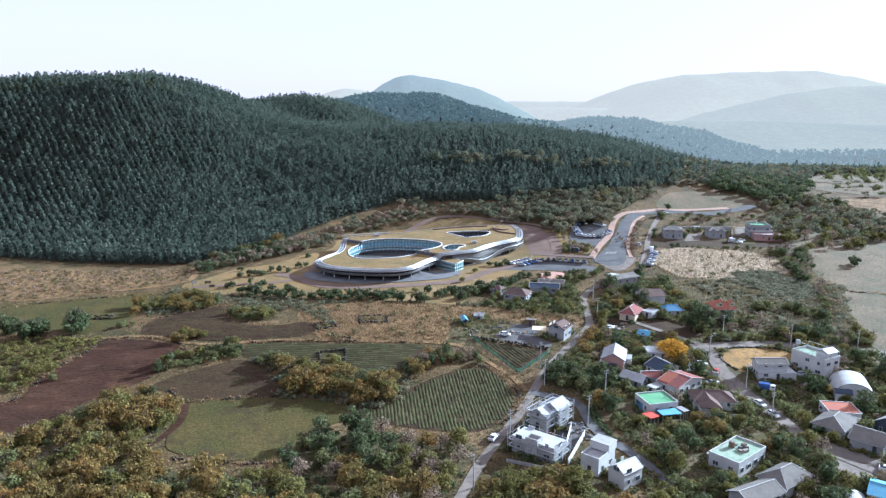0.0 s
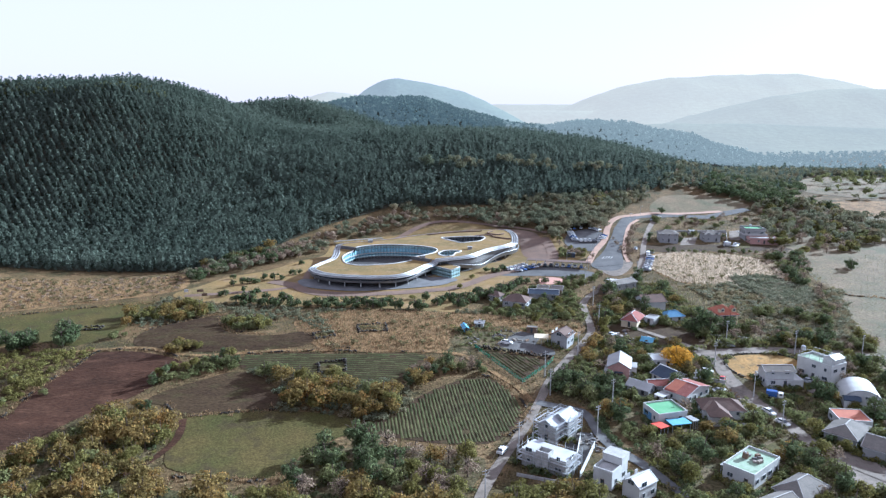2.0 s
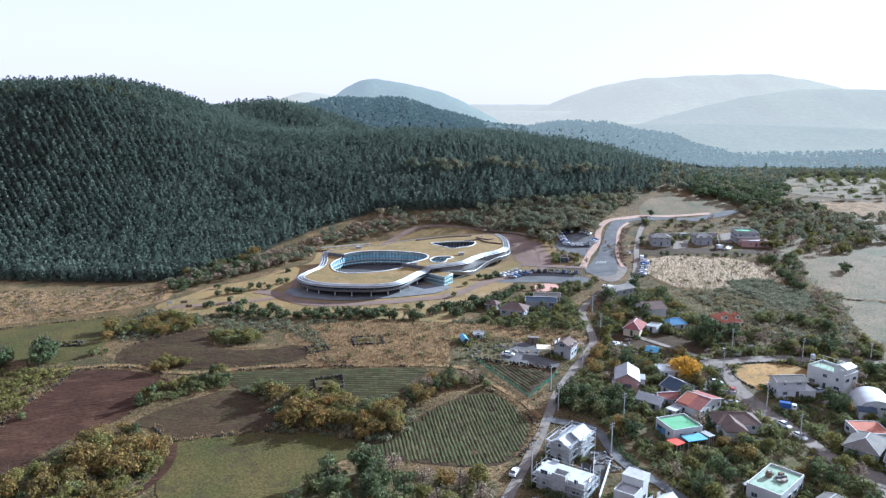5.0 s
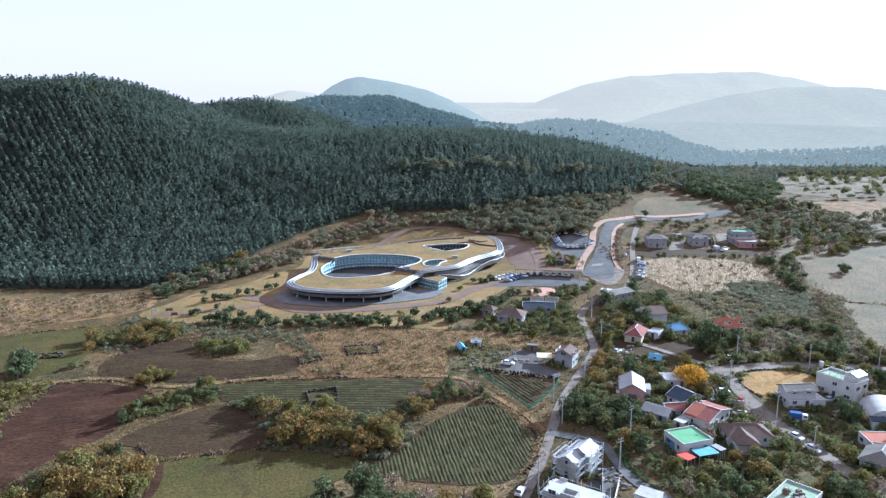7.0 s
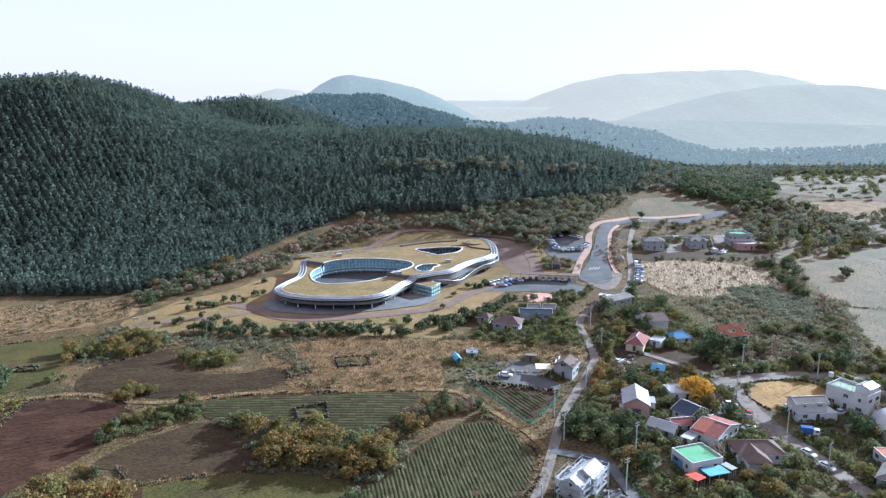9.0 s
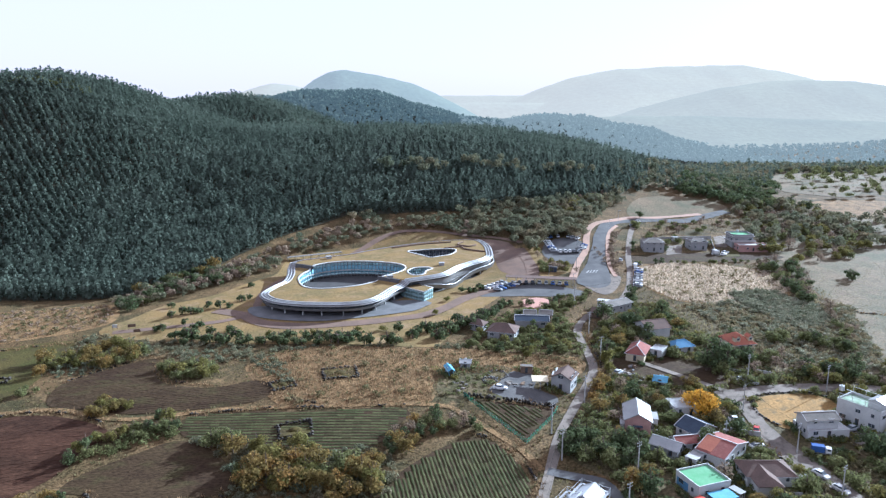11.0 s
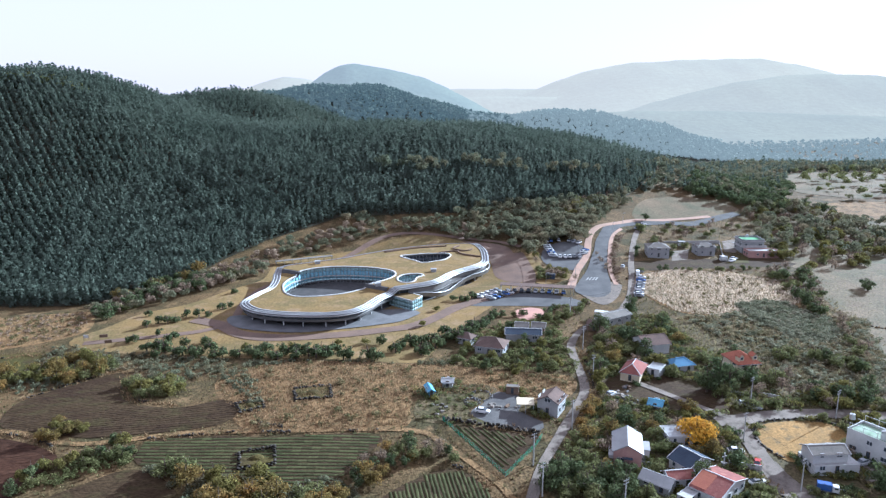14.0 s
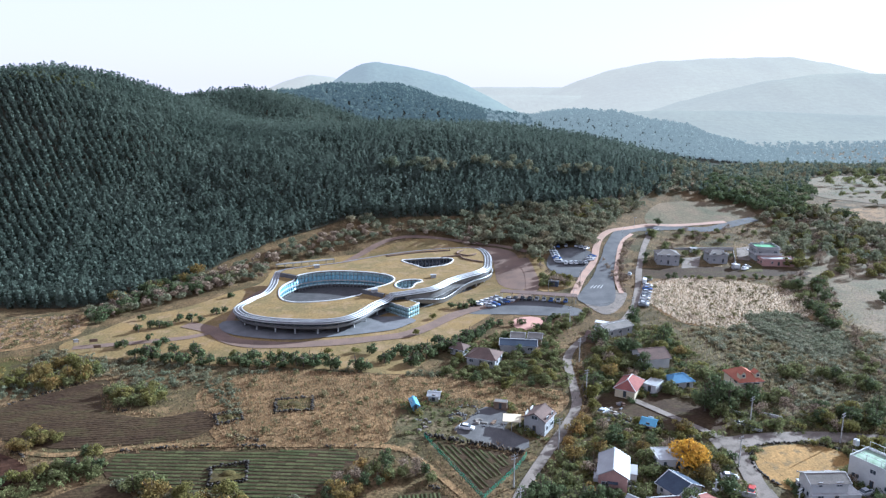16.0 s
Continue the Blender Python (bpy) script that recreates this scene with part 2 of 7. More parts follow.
    floor=mat("needle_floor", (0.05, 0.045, 0.03), (0.035, 0.035, 0.022), 12, fine=0.8, vary=0.3, bump=0.4),
    # far foliage given emission to imitate the haze in front of it
    far_wood_glow=mat("far_ridge_haze_glow", (0.05, 0.07, 0.05), (0.07, 0.085, 0.06), 60, fine=3, rand="island", vary=0.15, glow=(0.090, 0.090, 0.078)),
    far_hill_wood_glow=mat("far_hill_haze_glow", (0.05, 0.07, 0.05), (0.07, 0.085, 0.06), 60, fine=3, rand="island", vary=0.18, glow=(0.027, 0.032, 0.031)),
    scrub_tan=mat("tan_scrub", (0.25, 0.205, 0.12), (0.19, 0.165, 0.09), 7, fine=0.6, c3=(0.15, 0.145, 0.07), rand="island", vary=0.32, through_light=0.35),
    # horizon hills emit a pale colour that stands in for haze
    hill_far=mat("hill_haze_glow", (0.04, 0.05, 0.04), (0.06, 0.07, 0.05), 160, fine=14, vary=0.2, bump=0.3, spec=0.0, glow=(0.225, 0.182, 0.136)),
    hill_fold=mat("hill_fold_haze_glow", (0.04, 0.05, 0.04), (0.06, 0.07, 0.05), 140, fine=12, vary=0.2, bump=0.3, spec=0.0, glow=(0.192, 0.16, 0.122)),
    hill_low=mat("foothill_haze_glow", (0.04, 0.05, 0.04), (0.06, 0.07, 0.05), 90, fine=10, vary=0.2, bump=0.3, spec=0.0, glow=(0.158, 0.134, 0.105)),
    hill_mid=mat("wooded_hill_haze_glow", (0.04, 0.05, 0.04), (0.06, 0.07, 0.05), 120, fine=9, vary=0.2, bump=0.3, spec=0.0, glow=(0.128, 0.122, 0.104)),
)


# ---- helpers for building ----
def part(name, bm, material, parent, label=""):
    """Links a bmesh (or a finished mesh) as one mesh object under a thing or a part."""
    if isinstance(bm, bmesh.types.BMesh):
        me = bpy.data.meshes.new(name)
        bm.normal_update()
        bm.to_mesh(me)
        bm.free()
    else:
        me = bm
    if material and not me.materials:
        me.materials.append(material)
    ob = new(name, me)
    ob.parent = parent
    return tagged(ob, label) if label else ob


def thing(name, label, category, m=None, group="", kind=""):
    ob = new(name)
    ob.empty_display_size = 0.5
    if m:
        ob.matrix_basis = m
    return tagged(ob, label, category, group, kind)


def tri_mesh(name, verts, faces, material, smooth=False):
    """A mesh from arrays of corners and of faces with equal corner counts."""
    verts, faces = np.asarray(verts, np.float32), np.asarray(faces, np.int32)
    k = faces.shape[1]
    me = bpy.data.meshes.new(name)
    me.vertices.add(len(verts))
    me.vertices.foreach_set("co", verts.ravel())
    me.loops.add(faces.size)
    me.loops.foreach_set("vertex_index", faces.ravel())
    me.polygons.add(len(faces))
    me.polygons.foreach_set("loop_start", np.arange(0, faces.size, k, dtype=np.int32))
    me.polygons.foreach_set("loop_total", np.full(len(faces), k, np.int32))
    if smooth:
        me.polygons.foreach_set("use_smooth", np.ones(len(faces), bool))
    me.update(calc_edges=True)
    me.validate()
    me.materials.append(material)
    return me


def spline(points, step=3.0, closed=False):
    """Points along a smooth curve through the given ones."""
    p = np.array(points, float)
    n = len(p)
    out = []
    for i in range(n if closed else n - 1):
        a, b, c, d = (p[(i + k) % n] if closed else p[min(max(i + k, 0), n - 1)] for k in (-1, 0, 1, 2))
        k = max(2, int(np.linalg.norm(c - b) / step))
        for t in np.arange(k) / k:
            out.append(0.5 * (2 * b + (c - a) * t + (2 * a - 5 * b + 4 * c - d) * t ** 2 + (3 * b - a - 3 * c + d) * t ** 3))
    if not closed:
        out.append(p[-1])
    return np.array(out)


def inside(poly, x, y):
    poly, x, y = np.asarray(poly, float), np.asarray(x, float), np.asarray(y, float)
    hit = np.zeros(x.shape, bool)
    j = len(poly) - 1
    for i in range(len(poly)):
        (xi, yi), (xj, yj) = poly[i], poly[j]
        with np.errstate(divide="ignore", invalid="ignore"):
            hit ^= ((yi > y) != (yj > y)) & (x < (xj - xi) * (y - yi) / (yj - yi + 1e-12) + xi)
        j = i
    return hit


KEEP_CLEAR = []      # outlines on which nothing is planted
ROADS = []           # outlines of roads and paths


def drape(name, outline, material, lift, label, category, clear=True, smooth=True, cell=5.0):
    """A patch of ground cover that follows the land."""
    edge = spline(outline, 3.0, True) if smooth else np.array(outline, float)
    if clear:
        KEEP_CLEAR.append(edge)
    bm = bmesh.new()
    bm.faces.new([bm.verts.new((x, y, 0)) for x, y in edge])
    lo, hi = edge.min(0), edge.max(0)
    for axis in (0, 1):
        no = (1, 0, 0) if axis == 0 else (0, 1, 0)
        for v in np.arange(math.ceil(lo[axis] / cell) * cell, hi[axis], cell):
            co = (v, 0, 0) if axis == 0 else (0, v, 0)
            bmesh.ops.bisect_plane(bm, geom=bm.verts[:] + bm.edges[:] + bm.faces[:], plane_co=co, plane_no=no)
    bmesh.ops.triangulate(bm, faces=bm.faces[:])
    for v in bm.verts:
        v.co.z = float(ground(v.co.x, v.co.y)) + lift
    for f in bm.faces:
        f.smooth = True
        if f.normal.z < 0:
            f.normal_flip()
    ob = part(name, bm, material, None)
    return tagged(ob, label, category, kind="structure")


def ribbon(name, points, width, material, lift, label, category, clear=True):
    """A road or path that follows the land."""
    c = spline(points, 3.0)
    d = np.gradient(c, axis=0)
    d /= np.linalg.norm(d, axis=1)[:, None] + 1e-9
    nrm = np.stack([-d[:, 1], d[:, 0]], -1)
    wob = 1 + 0.06 * np.sin(np.arange(len(c)) * 0.7)
    rows = []
    for o in (-0.5, -0.17, 0.17, 0.5):
        q = c + nrm * (o * width * wob)[:, None]
        rows.append(np.c_[q, ground(q[:, 0], q[:, 1]) + lift])
    v = np.concatenate(rows)
    n = len(c)
    f = [(k * n + i, (k + 1) * n + i, (k + 1) * n + i + 1, k * n + i + 1)[::-1] for k in range(3) for i in range(n - 1)]
    me = tri_mesh(name, v, f, material, True)
    ROADS.append(np.concatenate([rows[0][:, :2], rows[3][::-1, :2]]))
    if clear:
        KEEP_CLEAR.append(np.concatenate([rows[0][:, :2], rows[3][::-1, :2]]))
    ob = new(name, me)
    return tagged(ob, label, category, kind="structure")


# ---- the ground, one sheet to the horizon ----
def lines(lo, hi, near_lo, near_hi, step):
    near = np.arange(near_lo, near_hi + 1e-6, step)
    a = near_lo - np.cumsum(step * 1.22 ** np.arange(1, 40))
    b = near_hi + np.cumsum(step * 1.22 ** np.arange(1, 40))
    return np.concatenate([[lo], a[a > lo][::-1], near, b[b < hi], [hi]])


gx, gy = lines(-4200, 4200, -400, 440, 5.0), lines(-3000, 4300, 110, 1100, 5.0)
GX, GY = np.meshgrid(gx, gy)
gv = np.stack([GX, GY, ground(GX, GY)], -1).reshape(-1, 3)
nx, ny = len(gx), len(gy)
gi = np.arange(nx * ny).reshape(ny, nx)
gf = np.stack([gi[:-1, :-1], gi[:-1, 1:], gi[1:, 1:], gi[1:, :-1]], -1).reshape(-1, 4)
tagged(new("ground", tri_mesh("ground", gv, gf, M["ground"], True)), "rough scrub land with dry grass and brown earth", "ground", kind="structure")

# hills on the horizon; their haze is painted in as emission
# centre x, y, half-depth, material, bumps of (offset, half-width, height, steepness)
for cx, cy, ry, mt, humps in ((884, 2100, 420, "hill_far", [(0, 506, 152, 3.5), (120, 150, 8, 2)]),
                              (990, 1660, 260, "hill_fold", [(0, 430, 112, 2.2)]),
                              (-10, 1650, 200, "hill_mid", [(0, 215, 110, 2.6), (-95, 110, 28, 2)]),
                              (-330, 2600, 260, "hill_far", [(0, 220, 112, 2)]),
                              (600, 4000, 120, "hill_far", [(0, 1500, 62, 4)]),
                              # low ridges raised to cover the bare plain with haze colour
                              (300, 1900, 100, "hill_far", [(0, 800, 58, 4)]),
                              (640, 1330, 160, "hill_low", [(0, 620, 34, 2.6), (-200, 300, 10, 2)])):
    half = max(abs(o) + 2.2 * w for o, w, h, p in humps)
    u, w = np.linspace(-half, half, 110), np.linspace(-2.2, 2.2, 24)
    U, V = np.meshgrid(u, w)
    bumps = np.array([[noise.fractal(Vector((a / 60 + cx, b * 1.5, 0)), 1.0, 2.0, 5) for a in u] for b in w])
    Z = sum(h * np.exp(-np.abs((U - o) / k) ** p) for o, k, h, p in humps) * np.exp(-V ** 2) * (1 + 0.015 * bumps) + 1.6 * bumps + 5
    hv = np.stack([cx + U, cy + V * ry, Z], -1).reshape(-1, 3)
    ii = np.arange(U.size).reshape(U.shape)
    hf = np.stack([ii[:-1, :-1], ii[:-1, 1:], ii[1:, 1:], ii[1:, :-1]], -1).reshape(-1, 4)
    tagged(new("backdrop_hill", tri_mesh("backdrop_hill", hv, hf, M[mt], True)), "distant wooded hill with haze painted as pale glow", "hill", kind="structure")

# ---- fields, lawns, roads ----
BROWN_FIELD = [(-130.0, 185.0), (-149.9, 199.9), (-131.9, 206.9), (-131.5, 214.7), (-130.1, 228.9), (-126.4, 241.0), (-124.4, 252.1), (-112.8, 251.9), (-100.4, 246.8), (-90.1, 240.3), (-89.2, 234.9), (-93.0, 226.6), (-97.3, 218.6), (-103.7, 212.2), (-110.0, 203.9), (-117.5, 190.0)]
BROWN_FIELD_2 = [(-93.1, 214.5), (-89.1, 221.0), (-78.5, 228.2), (-70.2, 233.0), (-61.7, 230.4), (-53.8, 221.2), (-51.9, 210.6), (-67.1, 208.6), (-78.9, 207.4), (-85.8, 212.1)]
GREEN_FIELD = [(-78.6, 201.5), (-76.3, 205.0), (-58.3, 208.0), (-38.8, 206.9), (-27.9, 202.4), (-24.0, 198.3), (-34.0, 189.9), (-40.0, 182.0), (-42.4, 173.0), (-49.8, 171.0), (-70.3, 175.0), (-76.0, 183.0)]
CROP_FIELD = [(-23.8, 196.6), (-14.5, 207.1), (-8.8, 216.1), (3.0, 225.7), (12.5, 228.9), (18.7, 222.5), (22.2, 209.6), (20.5, 200.5), (15.9, 193.7), (10.8, 188.3), (-3.8, 188.9)]
GREEN_STRIP = [(-68.1, 235.0), (-69.4, 244.8), (-53.6, 246.3), (-33.1, 244.4), (-7.0, 244.7), (-8.6, 236.8), (-15.8, 226.8), (-26.8, 224.8), (-49.7, 229.6)]
DARK_FIELD = [(-113.8, 259.3), (-116.3, 276.2), (-104.6, 288.6), (-92.7, 296.1), (-85.0, 273.3), (-67.4, 264.0), (-53.5, 267.8), (-47.9, 260.5), (-50.6, 252.2), (-72.1, 248.7), (-85.5, 247.9), (-100.0, 252.8)]
LEFT_MEADOW = [(-189.1, 254.0), (-199.0, 291.0), (-178.3, 302.3), (-148.9, 313.9), (-128.4, 316.9), (-126.1, 301.3), (-126.3, 278.7), (-128.6, 268.3), (-137.3, 261.8), (-156.1, 266.9)]
DRY_STRIP = [(-193.1, 304.5), (-236.8, 321.2), (-244.7, 355.0), (-177.8, 359.1), (-140.7, 364.7), (-127.5, 360.9), (-122.1, 332.7), (-159.4, 315.3)]
LAWN = [(-121.3, 323.2), (-113.7, 341.0), (-106.3, 356.2), (-89.0, 367.4), (-76.3, 384.0), (-64.4, 400.6), (-58.3, 427.9), (-24.9, 444.8), (17.1, 460.0), (46.7, 442.7), (58.2, 429.7), (60.6, 393.2), (58.8, 377.4), (39.9, 352.3), (22.1, 324.4), (9.3, 298.9), (1.8, 293.3), (-36.5, 301.1), (-87.2, 311.3)]
drape("field", BROWN_FIELD, M["soil"], 0.10, "bare reddish-brown ploughed field", "field")
drape("field", BROWN_FIELD_2, M["soil_dark"], 0.10, "fallow brown field edged by shrubs", "field")
drape("field", GREEN_FIELD, M["meadow"], 0.14, "short green grass field", "field")
drape("field", CROP_FIELD, M["soil_dark"], 0.10, "crop field planted in long rows", "field")
drape("field", GREEN_STRIP, M["soil_dark"], 0.10, "green strip field with faint rows", "field")
drape("field", DARK_FIELD, M["soil_dark"], 0.12, "dark ploughed field with furrows", "field")
drape("meadow", LEFT_MEADOW, M["meadow"], 0.10, "grazed meadow with dull green grass", "meadow")
drape("meadow", DRY_STRIP, M["dry"], 0.12, "strip of dry tan grass below the woods", "meadow")
drape("lawn", LAWN, M["lawn"], 0.10, "dry golden lawn round the visitor centre", "lawn")
DRY_C = [(-59.4, 282.1), (-51.4, 294.4), (-34.6, 297.9), (-5.8, 293.2), (17.7, 290.6), (29.2, 286.7), (55.8, 280.2), (47.8, 263.6), (25.3, 269.3), (3.3, 267.2), (1.1, 248.8), (-17.2, 247.1), (-37.5, 247.7), (-46.4, 251.9)]
drape("dry_field", DRY_C, M["dry"], 0.08, "overgrown field of dry tan grass", "field", clear=False)
REED_R = [(112.8, 386.0), (131.4, 396.2), (160.4, 392.6), (178.2, 377.3), (176.2, 351.6), (156.6, 331.2), (131.3, 332.2), (115.0, 340.0), (109.4, 363.1)]
drape("reed_field", REED_R, M["dry"], 0.08, "field of pale dry reeds", "field", clear=False)
drape("meadow", [(195.9, 383.2), (246.9, 395.0), (256.6, 334.2), (171.6, 246.2), (147.3, 236.8), (150.8, 266.6), (162.5, 285.2), (174.3, 314.6), (184.1, 344.0)], M["pale_meadow"], 0.08, "pale grassy meadow with a few trees", "meadow", clear=False)
drape("field", [(353.9, 667.1), (423.0, 663.6), (345.1, 547.1), (306.7, 548.2), (294.2, 576.5)], M["pale_meadow"], 0.2, "distant pale dry field", "field", cell=8)
drape("field", [(293.5, 525.9), (348.4, 524.2), (322.0, 486.6), (293.5, 492.2)], M["dry"], 0.2, "distant strip of tan grass", "field", cell=8)
drape("meadow", [(200, 392), (212, 470), (258, 486), (330, 496), (430, 540), (430, 470), (320, 415), (250, 392)], M["pale_meadow"], 0.06, "pale rough meadow between the copses", "meadow", clear=False, cell=8)
drape("field", [(146.9, 485.2), (165, 520), (205, 530), (225, 512), (186.8, 490.7)], M["pale_meadow"], 0.12, "dry verge beside the main road", "field")
drape("lawn", [(100.0, 243.4), (105.1, 246.2), (117.6, 246.6), (123.6, 242.4), (122.5, 236.0), (113.0, 229.6), (104.0, 228.8), (101.3, 226.6), (98.6, 229.5), (97.6, 236.5)], M["gold_lawn"], 0.16, "patch of dry golden grass inside the lane", "lawn")
drape("garden_soil", [(11.8, 251.0), (37.6, 243.2), (34.2, 237.5), (25.1, 225.9), (19.2, 236.7)], M["soil_dark"], 0.10, "vegetable plot with dark soil beds", "garden", smooth=False)
drape("yard", [(19.4, 256.1), (23.7, 261.5), (29.9, 270.3), (37.5, 265.7), (34.1, 257.7), (40.0, 251.0), (37.1, 245.6), (26.0, 249.5)], M["gravel"], 0.10, "dark gravel farm yard", "yard")
drape("yard", [(64, 275), (68, 264), (78, 256), (90, 255), (96, 251), (99, 260), (96, 271), (86, 279.5), (74, 281)], M["soil_dark"], 0.08, "bare earth yard", "yard")
drape("parking_lot", [(74.5, 416.0), (80.3, 434.7), (93.4, 441.3), (101.2, 430.8), (96.9, 412.5), (89.2, 398.1), (78.4, 404.4)], M["asphalt"], 0.14, "grey asphalt car park", "parking lot")
drape("parking_lot", [(29.9, 356.9), (45.1, 375.8), (77.2, 357.5), (74.8, 348.8), (47.0, 351.7)], M["asphalt"], 0.14, "grey asphalt car park with a roofed row", "parking lot")
drape("plaza", [(46.4, 339.1), (49.3, 346.1), (55.7, 348.4), (60.1, 344.9), (57.6, 337.1), (51.8, 333.7)], M["salmon"], 0.16, "small plaza paved in salmon red", "plaza")

drape("forecourt", [(-68, 347), (-65, 336), (-54, 330), (-37, 327), (-20.5, 329.5), (-7.8, 333), (1, 336.5), (5.8, 342), (9.2, 347), (4, 352), (-10, 352), (-50, 348)], M["raw_dark"], 0.34, "grey paved forecourt below the overhang", "forecourt")
drape("lawn", [(65.4, 380.9), (78.0, 383.2), (86.4, 392.8), (74.9, 396.2), (73.4, 429.8), (66.7, 434.6), (66.2, 401.4)], M["lawn"], 0.12, "dry lawn between road and car park", "lawn", clear=False)
drape("yard", [(113.7, 407.4), (145.8, 414.0), (186.1, 416.5), (200.8, 408.8), (198.8, 400.9), (146.2, 398.5), (122.2, 395.9)], M["soil_dark"], 0.07, "garden plots behind the grey houses", "yard", clear=False)
drape("plaza", [(48.5, 395.1), (59.7, 385.7), (62.0, 429.3), (56.3, 443.8), (37.8, 451.9), (31.4, 461.9), (44.1, 439.7), (48.5, 426.5)], M["brown_pave"], 0.16, "brown paved yard beside the visitor centre", "plaza")
drape("garden", [(3.7, 252.1), (13.6, 249.6), (25.3, 247.2), (21.4, 253.9), (19.4, 257.7), (24.3, 263.5), (30.2, 272.2), (23.3, 276.0), (11.5, 271.0), (4.7, 263.4)], M["garden"], 0.09, "dark garden plots of the farm yard", "garden", clear=False)
VILLAGE = [(48.0, 150.0), (52.0, 172.0), (49.9, 199.8), (34.6, 220.4), (48.9, 246.2), (60.6, 263.6), (64.5, 294.9), (74.3, 316.5), (95.8, 340.9), (112.5, 329.2), (125.3, 294.9), (122.3, 270.5), (146.9, 257.8), (161.6, 257.8), (149.3, 236.8), (152.0, 160.0), (130.0, 130.0), (60.0, 125.0)]
WOOD = [(-165.0, 125.0), (-160.0, 178.0), (-122.0, 181.0), (-112.0, 188.0), (-100.8, 203.9), (-84.8, 206.9), (-80.0, 199.9), (-79.0, 186.0), (-77.0, 174.0), (-72.0, 167.0), (-47.0, 163.0), (-40.0, 172.0), (-36.0, 183.0), (-26.0, 186.9), (-4.0, 184.0), (9.0, 180.0), (6.0, 168.0), (-1.0, 150.0), (-8.0, 120.0), (-60.0, 112.0)]
drape("garden_ground", VILLAGE, M["garden"], 0.03, "dark overgrown garden ground of the village", "garden", clear=False, cell=6)
drape("wood_floor", WOOD, M["garden"], 0.03, "dark leafy floor of the wood", "forest floor", clear=False, cell=6)
ROAD_MAIN = [(-2.0, 135.0), (5.0, 156.1), (9.7, 169.6), (15.0, 181.9), (24.0, 201.7), (28.8, 213.4), (35.4, 229.2), (44.5, 245.6), (52.3, 259.6), (57.9, 271.9), (60.1, 288.6), (62.4, 307.2), (72.1, 323.9), (88.7, 337.7), (100.6, 357.4), (110.5, 383.3), (119.3, 410.5), (132.5, 445.4), (144.5, 471.6)]
ribbon("road", ROAD_MAIN, 2.9, M["concrete"], 0.20, "narrow pale concrete village road", "road")
ribbon("lane", [(27.8, 212.6), (35.3, 209.1), (40.3, 207.0), (42.1, 201.7), (42.6, 193.9), (44.6, 185.5), (50.0, 176.0), (56.0, 160.0)], 3.2, M["asphalt"], 0.24, "narrow grey asphalt lane", "road")
ribbon("road", [(92, 376), (97.6, 398.5), (108.6, 428), (116.5, 448.6), (126, 466), (136, 474), (148, 478.4), (162, 481.8), (180, 481.6), (198.6, 491.6), (219.9, 504.0)], 7.0, M["asphalt"], 0.26, "wide grey asphalt main road", "road")
drape("road", [(79.5, 367), (84, 380), (93, 398), (105, 427), (111.5, 427), (103.5, 400), (99, 379), (94, 364), (87, 359)], M["asphalt"], 0.22, "asphalt junction where the lane meets the main road", "road")
ribbon("pavement", [(100.7, 375.3), (104.2, 396.7), (113.6, 428.1), (122.1, 450.7), (131.5, 465)], 2.0, M["brick_pave"], 0.34, "narrow paved strip beside the planted island", "pavement")
ribbon("pavement", [(79, 374), (88.5, 398.3), (98.8, 419.6), (105, 439.8), (112, 456.7), (120.5, 467.5), (132.5, 474.5), (148, 483.2), (166, 486.5), (198.6, 496.6)], 3.6, M["brick_pave"], 0.32, "pavement of red block paving", "pavement")
ribbon("road", [(90.2, 248.1), (97.0, 248.6), (104.6, 250.2), (116.4, 251.0), (128.1, 250.0), (147.0, 246.2), (167.0, 236.8)], 5.5, M["concrete"], 0.20, "pale concrete lane round a grass patch", "road")
ribbon("road", [(95.0, 250.0), (95.3, 239.6), (94.0, 231.0), (94.3, 224.0), (95.4, 217.0), (96.9, 210.0), (98.2, 202.0), (99.2, 195.0), (100.2, 189.0), (101.6, 181.0), (106.2, 173.3), (114.0, 160.0), (120.0, 145.0)], 5.0, M["concrete"], 0.24, "pale concrete lane through the village", "road")
ribbon("path", [(75.3, 275.3), (85.4, 262.0), (95.2, 249.3)], 2.4, M["concrete"], 0.28, "straight white concrete footpath", "path")
ribbon("path", [(-116.6, 323.8), (-93.4, 327.6), (-74.1, 332.5), (-66.1, 343.2), (-65.8, 369.5), (-58.8, 394.4), (-39.9, 422.9), (0.3, 460.9), (48.8, 451.4), (67.7, 438.6)], 3.2, M["brown_pave"], 0.22, "brown paved service road round the centre", "road")
ribbon("path", [(-82, 345), (-70, 338), (-63, 329.5), (-53.5, 324.5), (-36.5, 322), (-20, 323.5), (-7, 326.5), (5, 330.5), (14, 339), (25, 353.5), (35.4, 362), (48.8, 369), (60.6, 380.9), (64.3, 401.7), (63.9, 429.1)], 6.0, M["brown_pave"], 0.26, "brown paved forecourt road", "road")
ribbon("track", [(-139.3, 254.9), (-111.4, 255.3), (-87.6, 245.0), (-59.6, 248.2), (-29.7, 246.9), (1.8, 246.4), (9.7, 240.7), (17.6, 230.4), (23.7, 221.3), (26.3, 213.1)], 2.0, M["dry"], 0.18, "grassy farm track with dry verges", "path", clear=False)
ribbon("track", [(-78.0, 203.9), (-76.0, 192.0), (-79.0, 180.0), (-84.0, 172.0)], 2.2, M["soil"], 0.2, "red earth track beside the green field", "path", clear=False)

